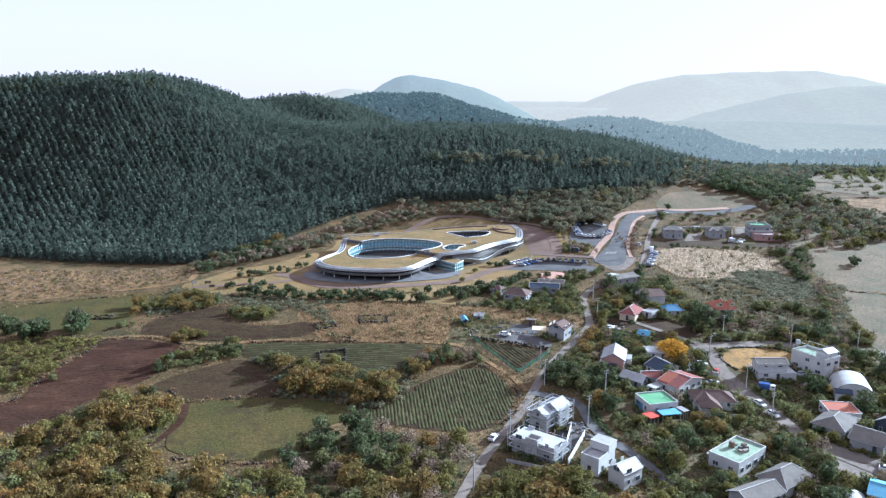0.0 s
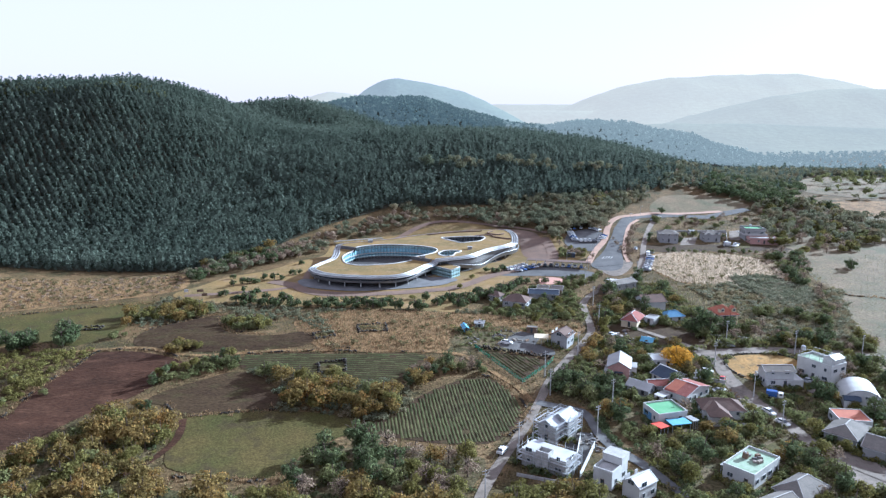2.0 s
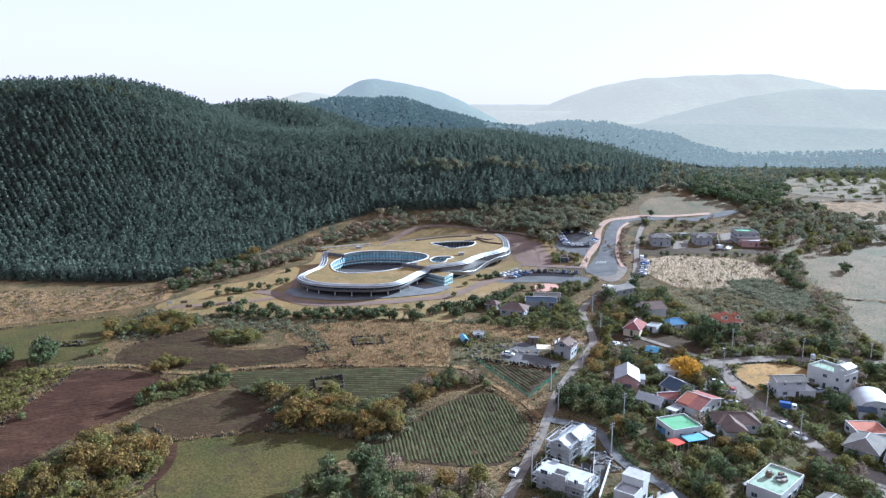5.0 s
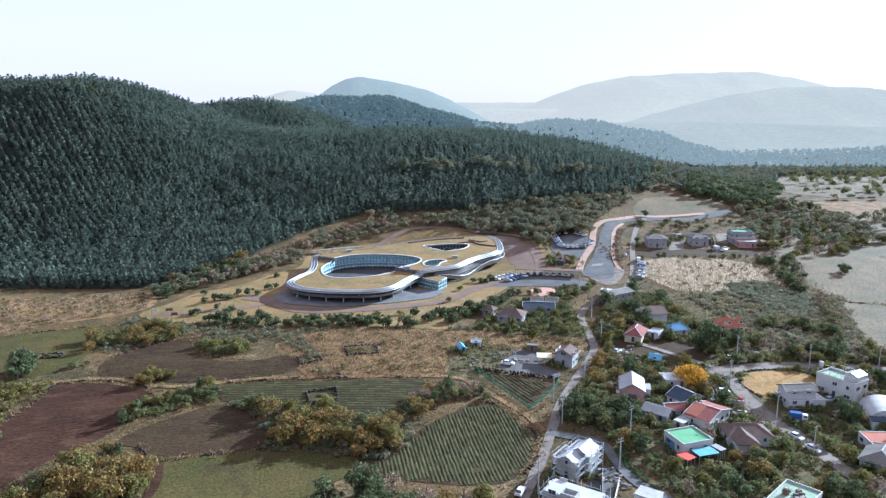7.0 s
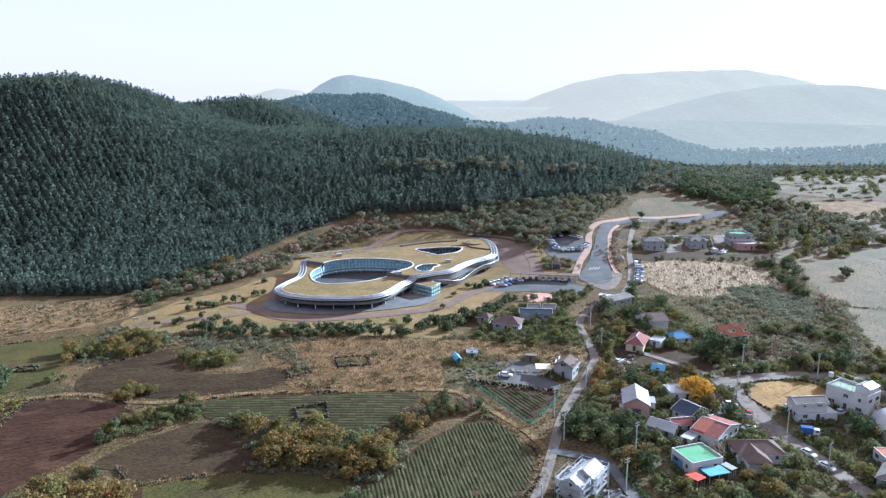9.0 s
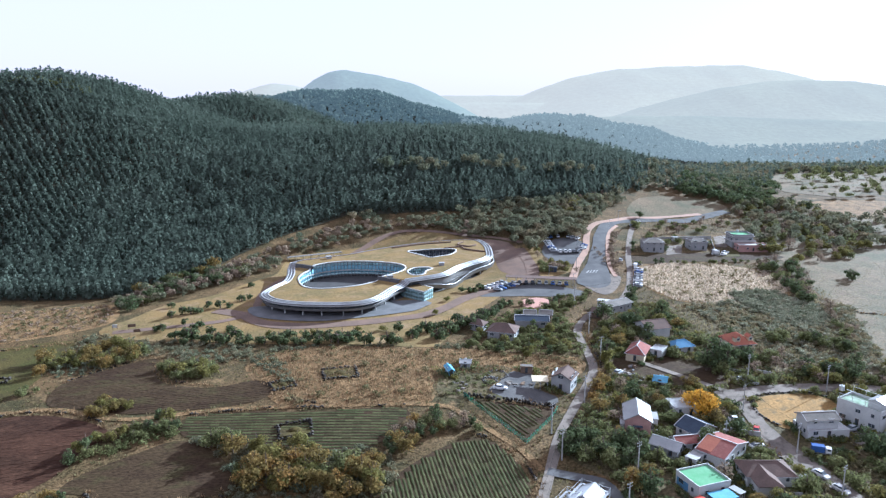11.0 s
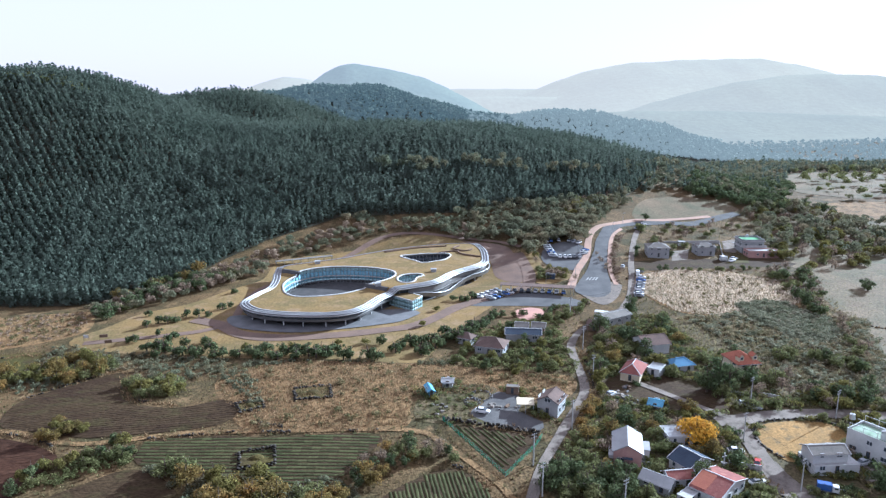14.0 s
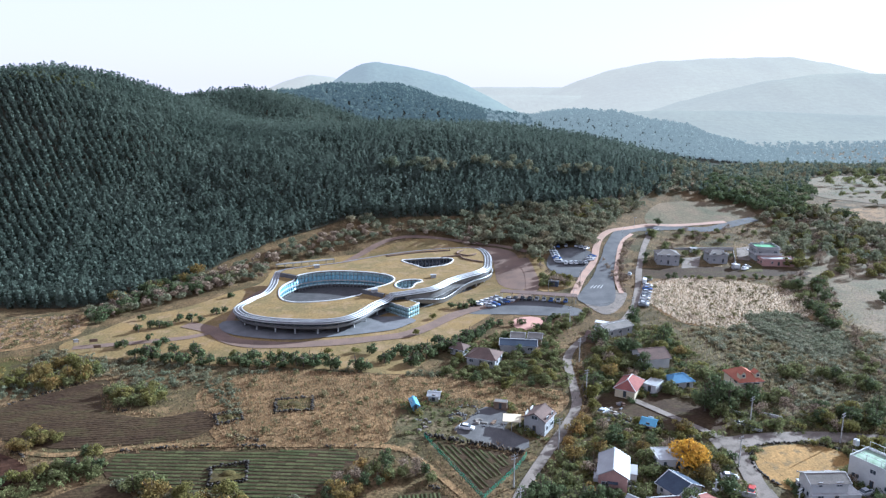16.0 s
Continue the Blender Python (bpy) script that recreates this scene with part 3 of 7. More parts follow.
drape("yard", [(147.5, 428.2), (158.7, 432.4), (150.2, 413.6), (140.7, 411.1)], M["concrete"], 0.18, "pale concrete yard between the grey houses", "yard", smooth=False)
drape("yard", [(184.9, 449.0), (195.4, 453.3), (187.8, 433.3), (181.6, 426.2), (176.8, 428.2)], M["concrete"], 0.18, "pale concrete parking yard beside the tall house", "yard", smooth=False)
drape("lawn", [(173.6, 418.3), (185.6, 420.2), (179.8, 406.8), (168.0, 406.9)], M["meadow"], 0.18, "small green lawn before the tall house", "lawn", smooth=False)
drape("apron", [(80.5, 375.0), (90.7, 380.5), (99.4, 380.0), (103.0, 375.0), (95.5, 358.1), (86.8, 349.5), (81.5, 362.0)], M["concrete"], 0.17, "worn concrete apron where lane and road meet", "road")
for k in range(4):
    ribbon("road_marking", [(88.4 + k * 1.5, 382.6), (89.6 + k * 1.5, 384.5), (90.8 + k * 1.45, 386.5)], 0.5, M["raw"], 0.31, "worn white crossing stripe on asphalt", "road marking", clear=False)
# gardens, yards and small lawns of the village
drape("yard", [(53.2, 207.3), (58.9, 208.4), (57.0, 200.6), (60.7, 196.7), (58.5, 192.0), (53.0, 198.3)], M["garden"], 0.10, "bare garden before the green-roofed house", "yard")
drape("lawn", [(46.4, 235.6), (53.0, 237.1), (50.8, 231.4), (46.3, 230.8)], M["meadow"], 0.10, "small green lawn between the trees", "lawn", smooth=False)
drape("yard", [(88.9, 223.7), (96.8, 227.3), (97.6, 209.4), (91.8, 208.6), (90.4, 216.9)], M["concrete"], 0.17, "pale concrete forecourt beside the lane", "yard", smooth=False)
drape("yard", [(101.4, 177.1), (108.5, 182.7), (108.8, 178.5), (113.7, 171.8), (107.0, 160.9), (101.9, 162.1), (99.2, 170.6)], M["concrete"], 0.12, "pale dirt yard between grey houses", "yard")
drape("lawn", [(86.6, 185.3), (93.4, 189.9), (91.1, 182.8), (87.0, 180.1)], M["meadow"], 0.10, "small lawn beside the lane", "lawn", smooth=False)
drape("yard", [(60.1, 167.1), (66.0, 174.0), (72.1, 180.9), (70.2, 171.0), (65.3, 163.0), (59.5, 160.1)], M["garden"], 0.10, "bare dark yard with boulders", "yard")
drape("yard", [(116.8, 225.4), (124.3, 227.3), (119.9, 218.4), (114.3, 216.8)], M["concrete"], 0.12, "paved yard between white houses", "yard", smooth=False)
drape("yard", [(33.9, 194.7), (41.0, 193.3), (39.2, 187.8), (34.6, 177.2), (29.3, 178.6), (31.9, 186.4)], M["gravel"], 0.10, "building site of dark rubble", "yard")
KEEP_CLEAR.append(np.array([(59.0, 191.9), (63.0, 189.9), (71.9, 193.4), (72.9, 199.8), (63.9, 198.8), (58.9, 197.8)]))
KEEP_CLEAR.append(np.array([(59.6, 213.1), (65.6, 213.1), (67.3, 219.5), (61.2, 224.0), (57.4, 221.3)]))

KEEP_CLEAR.append(np.array([(95.0, 235.0), (96.5, 222.0), (98.5, 216.0), (102.5, 216.0), (103.0, 229.0), (99.0, 236.0)]))


# ---- visitor centre: a two-storey building with a rolling grass roof ----
def slab(outline, holes, z0, z1):
    """A flat plate with holes, as a mesh."""
    cu = bpy.data.curves.new("plate", 'CURVE')
    cu.dimensions, cu.fill_mode = '2D', 'BOTH'
    cu.extrude = (z1 - z0) / 2
    for ring in [outline, *holes]:
        sp = cu.splines.new('POLY')
        sp.points.add(len(ring) - 1)
        for q, (x, y) in zip(sp.points, ring):
            q.co = (x, y, 0, 1)
        sp.use_cyclic_u = True
    tmp = bpy.data.objects.new("plate", cu)
    me = bpy.data.meshes.new_from_object(tmp)
    bpy.data.objects.remove(tmp)
    bpy.data.curves.remove(cu)
    me.transform(Matrix.Translation((0, 0, (z0 + z1) / 2)))
    return me


def offset(ring, d):
    """The ring moved outwards by d (counter-clockwise rings)."""
    r = np.array(ring, float)
    t = np.roll(r, -1, 0) - np.roll(r, 1, 0)
    t /= np.linalg.norm(t, axis=1)[:, None] + 1e-9
    return r + np.stack([t[:, 1], -t[:, 0]], -1) * d


def wall_strip(ring, z0, z1, closed=True, lean=0.0):
    """An upright band along a line."""
    r = np.array(ring, float)
    top = offset(r, lean) if lean else r
    n = len(r)
    z0, z1 = np.broadcast_to(z0, n), np.broadcast_to(z1, n)
    v = np.concatenate([np.c_[r, z0], np.c_[top, z1]])
    m = n if closed else n - 1
    f = [(i, (i + 1) % n, n + (i + 1) % n, n + i) for i in range(m)]
    return v, f


def tube(ring, z, w, h, closed=True):
    """A square-edged rail along a line at heights z."""
    r = np.array(ring, float)
    n = len(r)
    a, b = offset(r, w / 2), offset(r, -w / 2)
    z = np.broadcast_to(z, n)
    v = np.concatenate([np.c_[a, z], np.c_[a, z + h], np.c_[b, z + h], np.c_[b, z]])
    m = n if closed else n - 1
    f = [(k * n + i, k * n + (i + 1) % n, ((k + 1) % 4) * n + (i + 1) % n, ((k + 1) % 4) * n + i) for k in range(4) for i in range(m)]
    return v, f


OUTER = [(-63.5, 349), (-58, 339.0), (-48.5, 333.5), (-37.5, 331), (-26.7, 330.3), (-18.4, 332.8), (-12.3, 339.5), (-6.3, 351.8), (-1.8, 357.5), (5.2, 360.9), (14.8, 365.6), (19.8, 370.6), (25.2, 379.4), (30.7, 385.8),
         (39.1, 393.5), (43.7, 400.5), (45.4, 409.1), (46.6, 426.4), (44, 441), (36, 444.5), (25.4, 443.5), (10.3, 438.8), (-4.2, 431.7), (-18.1, 422.5), (-28.6, 414.8), (-44.1, 407.6), (-53, 403), (-56.7, 396), (-55.8, 382), (-56.4, 370), (-60.5, 360.6)]
OVAL = [(-49.6, 368.5), (-50.2, 377.3), (-47.4, 386.5), (-42, 393), (-35, 396.6), (-26.8, 397.6), (-13.5, 395.1), (-3.8, 389.8), (-0.6, 383), (-2.8, 375.7), (-9.4, 368.9), (-16.3, 363.9), (-22.9, 359.0), (-31.9, 355.9), (-41.1, 355.6), (-46.8, 360)]
ROUND = [(-0.1, 374.8), (2.5, 380.1), (7, 381.9), (10.5, 381.4), (12.0, 378.6), (8.8, 375.4), (7.6, 369.8), (4, 367.2), (1, 369.4)]
TRI = [(2.1, 416.1), (9, 418.8), (15.9, 420.4), (25.8, 420.2), (27.5, 415.4), (23.9, 407.6), (18, 404), (12.9, 401.8), (8.8, 407)]
outer, oval, rnd, tri = (spline(r, 1.6, True) for r in (OUTER, OVAL[::-1], ROUND[::-1], TRI[::-1]))
FLOOR0, FLOOR1, ROOF = 3.0, 6.7, 9.6


def roof_z(x, y):
    """The front lobe lies lower than the main roof, which rises a little to the back."""
    x, y = np.asarray(x, float), np.asarray(y, float)
    side = np.clip((((x + 57) * 39 + (y - 397) * 55) / 67.4 + 0.9) / 1.8, 0, 1)
    return ROOF - 0.8 + 1.8 * side * side * (3 - 2 * side) + 0.5 * np.clip((y - 360) / 80, 0, 1)


def warp(me):
    bm = bmesh.new()
    bm.from_mesh(me)
    for k in range(-60, 60, 2):
        bmesh.ops.bisect_plane(bm, geom=bm.verts[:] + bm.edges[:] + bm.faces[:], plane_co=(-57 + k * 0.579, 397 + k * 0.816, 0), plane_no=(0.579, 0.816, 0))
    bm.to_mesh(me)
    bm.free()
    co = np.empty(len(me.vertices) * 3, np.float32)
    me.vertices.foreach_get("co", co)
    co = co.reshape(-1, 3)
    co[:, 2] += roof_z(co[:, 0], co[:, 1]) - ROOF
    me.vertices.foreach_set("co", co.ravel())
    me.update()
    return me


centre = thing("visitor_centre", "curving two-storey visitor centre with a dry grass roof", "building")
KEEP_CLEAR.append(offset(outer, 3))
part("roof_lawn", warp(slab(offset(outer, -3.0), [oval, rnd, tri], ROOF - 0.5, ROOF)), M["lawn"], centre, "dry golden grass roof")
M["rim"] = mat("pale_metal_rim", (0.36, 0.36, 0.355), (0.3, 0.3, 0.3), 4, fine=0.5, vary=0.06, rough=0.4, metal=0.3, bump=0.03, spec=0.3)
M["band"] = mat("aluminium_cladding", (0.21, 0.205, 0.2), (0.165, 0.16, 0.155), 3, fine=0.4, vary=0.08, rough=0.4, metal=0.5, bump=0.03, spec=0.3)
# base colour darkened to carry the shade of the void below the overhang
M["deep"] = mat("shaded_concrete", (0.075, 0.072, 0.07), (0.055, 0.053, 0.052), 3, fine=0.4, vary=0.1, bump=0.05)
M["aqua"] = mat("pale_green_glass", (0.34, 0.48, 0.5), (0.4, 0.54, 0.56), 4, fine=0.6, vary=0.06, rough=0.15, spec=0.6, bump=0)
# blue base colour raised to imitate sky reflected in the panes
M["blue_glass"] = mat("curtain_glass_sky_tint", (0.15, 0.28, 0.34), (0.18, 0.33, 0.39), 4, fine=0.6, vary=0.08, rough=0.12, spec=0.6, bump=0)
part("gutter", warp(slab(offset(outer, 0.1), [offset(outer, -3.1)[::-1]], ROOF - 0.7, ROOF - 0.25)), M["band"], centre, "grey metal roof edge")
# the rims run round the front and sides; at the back the roof meets the slope
back = (outer[:, 1] > 399 + 0.44 * (outer[:, 0] + 57)) & (outer[:, 0] < 42)
order = np.roll(np.arange(len(outer)), -(int(np.flatnonzero(back).max()) + 1))
front = order[~back[order]]
rim_z = roof_z(outer[:, 0], outer[:, 1])
v, f = tube(offset(outer, -2.7)[np.flatnonzero(back)], rim_z[np.flatnonzero(back)] - 0.2, 0.4, 0.35, False)
part("back_kerb", tri_mesh("back_kerb", v, f, M["brown_pave"]), None, centre, "low brown kerb along the back of the roof")
for d, dz, w in ((0.0, 0.05, 0.5), (-1.3, 0.12, 0.4), (-2.7, 0.2, 0.55), (0.55, -0.45, 0.4)):
    ring = offset(outer, d)[front]
    v, f = tube(ring, rim_z[front] + dz - 0.3, w, 0.35, False)
    part("roof_rim", tri_mesh("roof_rim", v, f, M["rim"]), None, centre, "pale metal rim band")
v, f = wall_strip(offset(outer, 0.2), roof_z(outer[:, 0], outer[:, 1]) - 1.05, roof_z(outer[:, 0], outer[:, 1]) - 0.4, lean=0.3)
part("fascia", tri_mesh("fascia", v, f, M["band"]), None, centre, "curved aluminium fascia")
inner = offset(outer, -1.6)
v, f = wall_strip(inner, FLOOR1 - 0.2, roof_z(outer[:, 0], outer[:, 1]) - 0.6)
part("upper_glazing", tri_mesh("upper_glazing", v, f, M["glass"]), None, centre, "dark ribbon glazing")
v, f = wall_strip(offset(outer, -0.3), FLOOR1 - 0.85, FLOOR1 + 0.15, lean=0.4)
part("floor_band", tri_mesh("floor_band", v, f, M["band"]), None, centre, "aluminium floor band")
part("floor_plate", slab(offset(outer, -0.4), [oval], FLOOR1 - 0.6, FLOOR1 - 0.1), M["raw"], centre)
core = spline([(-52, 358), (-44, 351), (-26, 347), (-13, 354), (-3, 365), (14, 371), (26, 388), (40, 402), (42, 436), (26, 440), (8, 434), (-18, 418), (-44, 403), (-52, 394), (-51, 375)], 2, True)
v, f = wall_strip(core, -1.0, FLOOR1 - 0.6)
part("ground_floor_wall", tri_mesh("ground_floor_wall", v, f, M["deep"]), None, centre, "recessed dark ground floor")
part("terrace", slab(offset(outer, -0.8), [], FLOOR0 - 2.4, FLOOR0 + 0.25), M["raw_dark"], centre, "grey paved terrace floor")
# the cladding sweeps down on the lower side
lowr = offset(outer, 0.9)
pick = [i for i in range(len(outer)) if 4 < outer[i][0] < 46 and outer[i][1] < 412]
sw = lowr[pick]
t = np.linspace(0, 1, len(sw))
zz = 7.0 - 3.0 * np.sin(np.clip(t * 1.5, 0, 1) * math.pi) ** 2
v, f = wall_strip(sw, zz - 0.9, zz + 0.9, False, 0.6)
part("sweep", tri_mesh("sweep", v, f, M["band"]), None, centre, "aluminium cladding sweeping downwards")
v, f = tube(sw, zz + 0.85, 0.5, 0.3, False)
part("sweep_rim", tri_mesh("sweep_rim", v, f, M["rim"]), None, centre)
v, f = wall_strip(offset(outer, -0.6)[pick], zz + 0.8, roof_z(sw[:, 0], sw[:, 1]) - 1.5, False)
part("side_cladding", tri_mesh("side_cladding", v, f, M["band"]), None, centre, "grey metal side wall")
# columns and mullions
col_bm = bmesh.new()
bmesh.ops.create_cone(col_bm, cap_ends=True, segments=10, radius1=0.32, radius2=0.32, depth=FLOOR1 - FLOOR0)
col_me = bpy.data.meshes.new("column")
col_bm.to_mesh(col_me)
col_me.materials.append(M["white"])
col_bm.free()
ringc = offset(outer, -2.2)
for k in range(0, len(ringc), 5):
    x, y = ringc[k]
    if y < 375 or x > 20 and y < 410:
        c = part("column", col_me, None, centre)
        c.location = (x, y, (FLOOR0 + FLOOR1) / 2)
mul_bm = bmesh.new()
bmesh.ops.create_cube(mul_bm, size=1, matrix=Matrix.Diagonal((0.12, 0.12, 2.2, 1)))
mul_me = bpy.data.meshes.new("mullion")
mul_bm.to_mesh(mul_me)
mul_me.materials.append(M["frame"])
mul_bm.free()
ringm = offset(outer, -1.5)
for k in range(0, len(ringm), 2):
    x, y = ringm[k]
    if y < 400:
        o = part("mullion", mul_me, None, centre)
        o.location = (x, y, FLOOR1 + 1.0)


def court(ring, depth, glass, name, label, low=None):
    """A sunken court: leaning glass wall made of panes, a rim and a floor."""
    r = np.array(ring, float)
    n = len(r)
    zt = roof_z(r[:, 0], r[:, 1])
    inn = offset(r, 0.9)
    root = part(name, slab(offset(r, -0.4), [], depth - 0.3, depth), M["deep"], centre, label)
    for i in range(n):
        j = (i + 1) % n
        # lowest tier is a dark strip painted for the shaded ground-floor opening
        for s0, s1, gl in (((0.0, 0.15, M["deep"]), (0.16, 0.25, glass), (0.26, 0.74, low), (0.75, 1.0, glass)) if low else ((0.0, 0.5, glass), (0.52, 1.0, glass))):
            lo_i, lo_j, hi_i, hi_j = np.r_[r[i], depth], np.r_[r[j], depth], np.r_[inn[i], zt[i] - 0.05], np.r_[inn[j], zt[j] - 0.05]
            a, b, c, d = lo_i + (hi_i - lo_i) * s0, lo_j + (hi_j - lo_j) * s0, lo_j + (hi_j - lo_j) * s1, lo_i + (hi_i - lo_i) * s1
            e = 0.06
            vs = [a + (b - a) * e, b + (a - b) * e, c + (d - c) * e, d + (c - d) * e]
            nrm = np.cross(vs[1] - vs[0], vs[3] - vs[0])
            nrm = nrm / np.linalg.norm(nrm) * 0.05
            vv = [p + nrm for p in vs] + [p - nrm for p in vs]
            part("pane", tri_mesh("pane", vv, [(0, 1, 2, 3), (7, 6, 5, 4), (0, 4, 5, 1), (1, 5, 6, 2), (2, 6, 7, 3), (3, 7, 4, 0)], gl), None, root)
    v, f = wall_strip(r, depth, zt - 0.1, lean=0.84)
    part("backing", tri_mesh("backing", v, f, M["band"]), None, root)
    v, f = tube(r, zt - 0.25, 0.7, 0.5)
    part("court_rim", tri_mesh("court_rim", v, f, M["white"]), None, root, "white rim of the court")
    return root


court(oval[::1], FLOOR0 + 0.3, M["aqua"], "courtyard", "oval courtyard lined with glass", M["blue_glass"])
court(rnd, FLOOR1, M["aqua"], "light_well", "small round glazed light well")
court(tri, FLOOR1, M["glass"], "roof_court", "dark triangular roof court")

# the step between the front lobe and the main roof
su, sn = np.array((0.816, -0.579)), np.array((0.579, 0.816))
lip = offset(outer, -3.2)
for d0, d1 in ((0.0, 70.0),):
    along = np.arange(d0, d1, 0.5)
    mid = np.array((-57.0, 397.0)) + along[:, None] * su
    ok = inside(lip, mid[:, 0], mid[:, 1]) & ~inside(offset(oval, -1.2), mid[:, 0], mid[:, 1])
    runs = np.split(np.flatnonzero(ok), np.flatnonzero(np.diff(np.flatnonzero(ok)) > 1) + 1)
    for run in runs:
        if len(run) < 3:
            continue
        a, c = mid[run] - sn * 1.05, mid[run] + sn * 0.95
        za, zc = roof_z(a[:, 0], a[:, 1]) + 0.06, roof_z(c[:, 0], c[:, 1]) + 0.12
        n = len(run)
        v = np.concatenate([np.c_[a, za], np.c_[c - sn * 0.9, zc], np.c_[c, zc], np.c_[c, zc - 0.6], np.c_[a, za - 0.6]])
        f = [(k * n + i, k * n + i + 1, (k + 1) * n + i + 1, (k + 1) * n + i) for k in range(4) for i in range(n - 1)]
        part("roof_step", tri_mesh("roof_step", v, f, M["deep"]), None, centre, "dark retaining wall at the step of the roof")

# glazed entrance box
EA, EB, EC = np.array((5.8, 349.8)), np.array((10.4, 356.5)), np.array((0.6, 366.8))
ED = EA + EC - EB
box = [EA, EB, EC, ED]
M["box_glass"] = mat("greenish_entrance_glass", (0.17, 0.25, 0.25), (0.22, 0.31, 0.31), 3, fine=0.6, vary=0.08, rough=0.08, spec=0.6, bump=0)
for a, b in zip(box, box[1:] + box[:1]):
    n = int(np.linalg.norm(b - a) / 1.55)
    for k in range(n):
        for z0, z1 in ((2.2, 4.0), (4.08, 5.8), (5.88, 7.45)):
            p, q = a + (b - a) * ((k + 0.03) / n), a + (b - a) * ((k + 0.97) / n)
            d = (b - a) / np.linalg.norm(b - a)
            o = np.array((d[1], -d[0])) * 0.06
            vv = [(*p, z0), (*q, z0), (*q, z1), (*p, z1), (*(p - o), z0), (*(q - o), z0), (*(q - o), z1), (*(p - o), z1)]
            part("entrance_pane", tri_mesh("entrance_pane", vv, [(0, 1, 2, 3), (7, 6, 5, 4), (0, 4, 5, 1), (1, 5, 6, 2), (2, 6, 7, 3), (3, 7, 4, 0)], M["box_glass"]), None, centre)
part("entrance_core", slab([x * 0.94 + np.mean(box, 0) * 0.06 for x in box], [], 0.5, 7.4), M["aqua"], centre)
part("entrance_roof", slab([x * 0.97 + np.mean(box, 0) * 0.03 for x in box], [], 7.45, 7.7), M["lawn"], centre, "grass roof of the glass entrance")
v, f = tube(np.array(box), 7.42, 0.4, 0.4)
part("entrance_rim", tri_mesh("entrance_rim", v, f, M["white"]), None, centre)

for x, y, a in ((-8.5, 363.5, 20), (17.0, 385.0, 0), (-38.0, 404.0, 15)):
    bm = bmesh.new()
    bmesh.ops.create_cube(bm, size=1, matrix=pose(x, y, float(roof_z(x, y)) + 0.6, 0, 0, a) @ Matrix.Diagonal((2.4, 1.8, 1.3, 1)))
    bmesh.ops.create_cube(bm, size=1, matrix=pose(x, y, float(roof_z(x, y)) + 1.33, 0, 0, a) @ Matrix.Diagonal((2.8, 2.2, 0.16, 1)))
    part("roof_hatch", bm, M["grey_wall"], centre, "small grey roof hatch")
# garden walls on the back of the roof
for pts in ([(22, 421), (31, 424), (33, 418), (42, 411)], [(-6, 424), (10, 432), (27, 436)], [(34, 436), (30, 430), (36, 424), (40, 428)]):
    c = spline(pts, 2.0)
    v, f = tube(c, roof_z(c[:, 0], c[:, 1]) - 0.1, 0.4, 0.8, False)
    part("garden_wall", tri_mesh("garden_wall", v, f, M["brown_pave"]), None, centre)


# ---- houses ----
def box_bm(w, d, h, z=0.0, x=0.0, y=0.0, bevel=0.0):
    bm = bmesh.new()
    bmesh.ops.create_cube(bm, size=1, matrix=Matrix.Translation((x, y, z + h / 2)) @ Matrix.Diagonal((w, d, h, 1)))
    if bevel:
        bmesh.ops.bevel(bm, geom=bm.edges[:], offset=bevel, segments=1, affect='EDGES')
    return bm


def prism(points, faces):
    bm = bmesh.new()
    vs = [bm.verts.new(p) for p in points]
    for f in faces:
        bm.faces.new([vs[i] for i in f])
    bmesh.ops.recalc_face_normals(bm, faces=bm.faces[:])
    return bm


def gable_wall(w, d, h, rise, along_x):
    """Walls with their gables; the ridge runs along x or y."""
    if along_x:
        pts = [(-w / 2, -d / 2, -2), (w / 2, -d / 2, -2), (w / 2, d / 2, -2), (-w / 2, d / 2, -2), (-w / 2, -d / 2, h), (w / 2, -d / 2, h), (w / 2, d / 2, h), (-w / 2, d / 2, h), (-w / 2, 0, h + rise), (w / 2, 0, h + rise)]
        fs = [(0, 1, 2, 3), (0, 1, 5, 4), (2, 3, 7, 6), (1, 2, 6, 9, 5), (3, 0, 4, 8, 7), (4, 5, 9, 8), (6, 7, 8, 9)]
    else:
        pts = [(-w / 2, -d / 2, -2), (w / 2, -d / 2, -2), (w / 2, d / 2, -2), (-w / 2, d / 2, -2), (-w / 2, -d / 2, h), (w / 2, -d / 2, h), (w / 2, d / 2, h), (-w / 2, d / 2, h), (0, -d / 2, h + rise), (0, d / 2, h + rise)]
        fs = [(0, 1, 2, 3), (1, 2, 6, 5), (3, 0, 4, 7), (0, 1, 5, 8, 4), (2, 3, 7, 9, 6), (5, 6, 9, 8), (7, 4, 8, 9)]
    return prism(pts, fs)


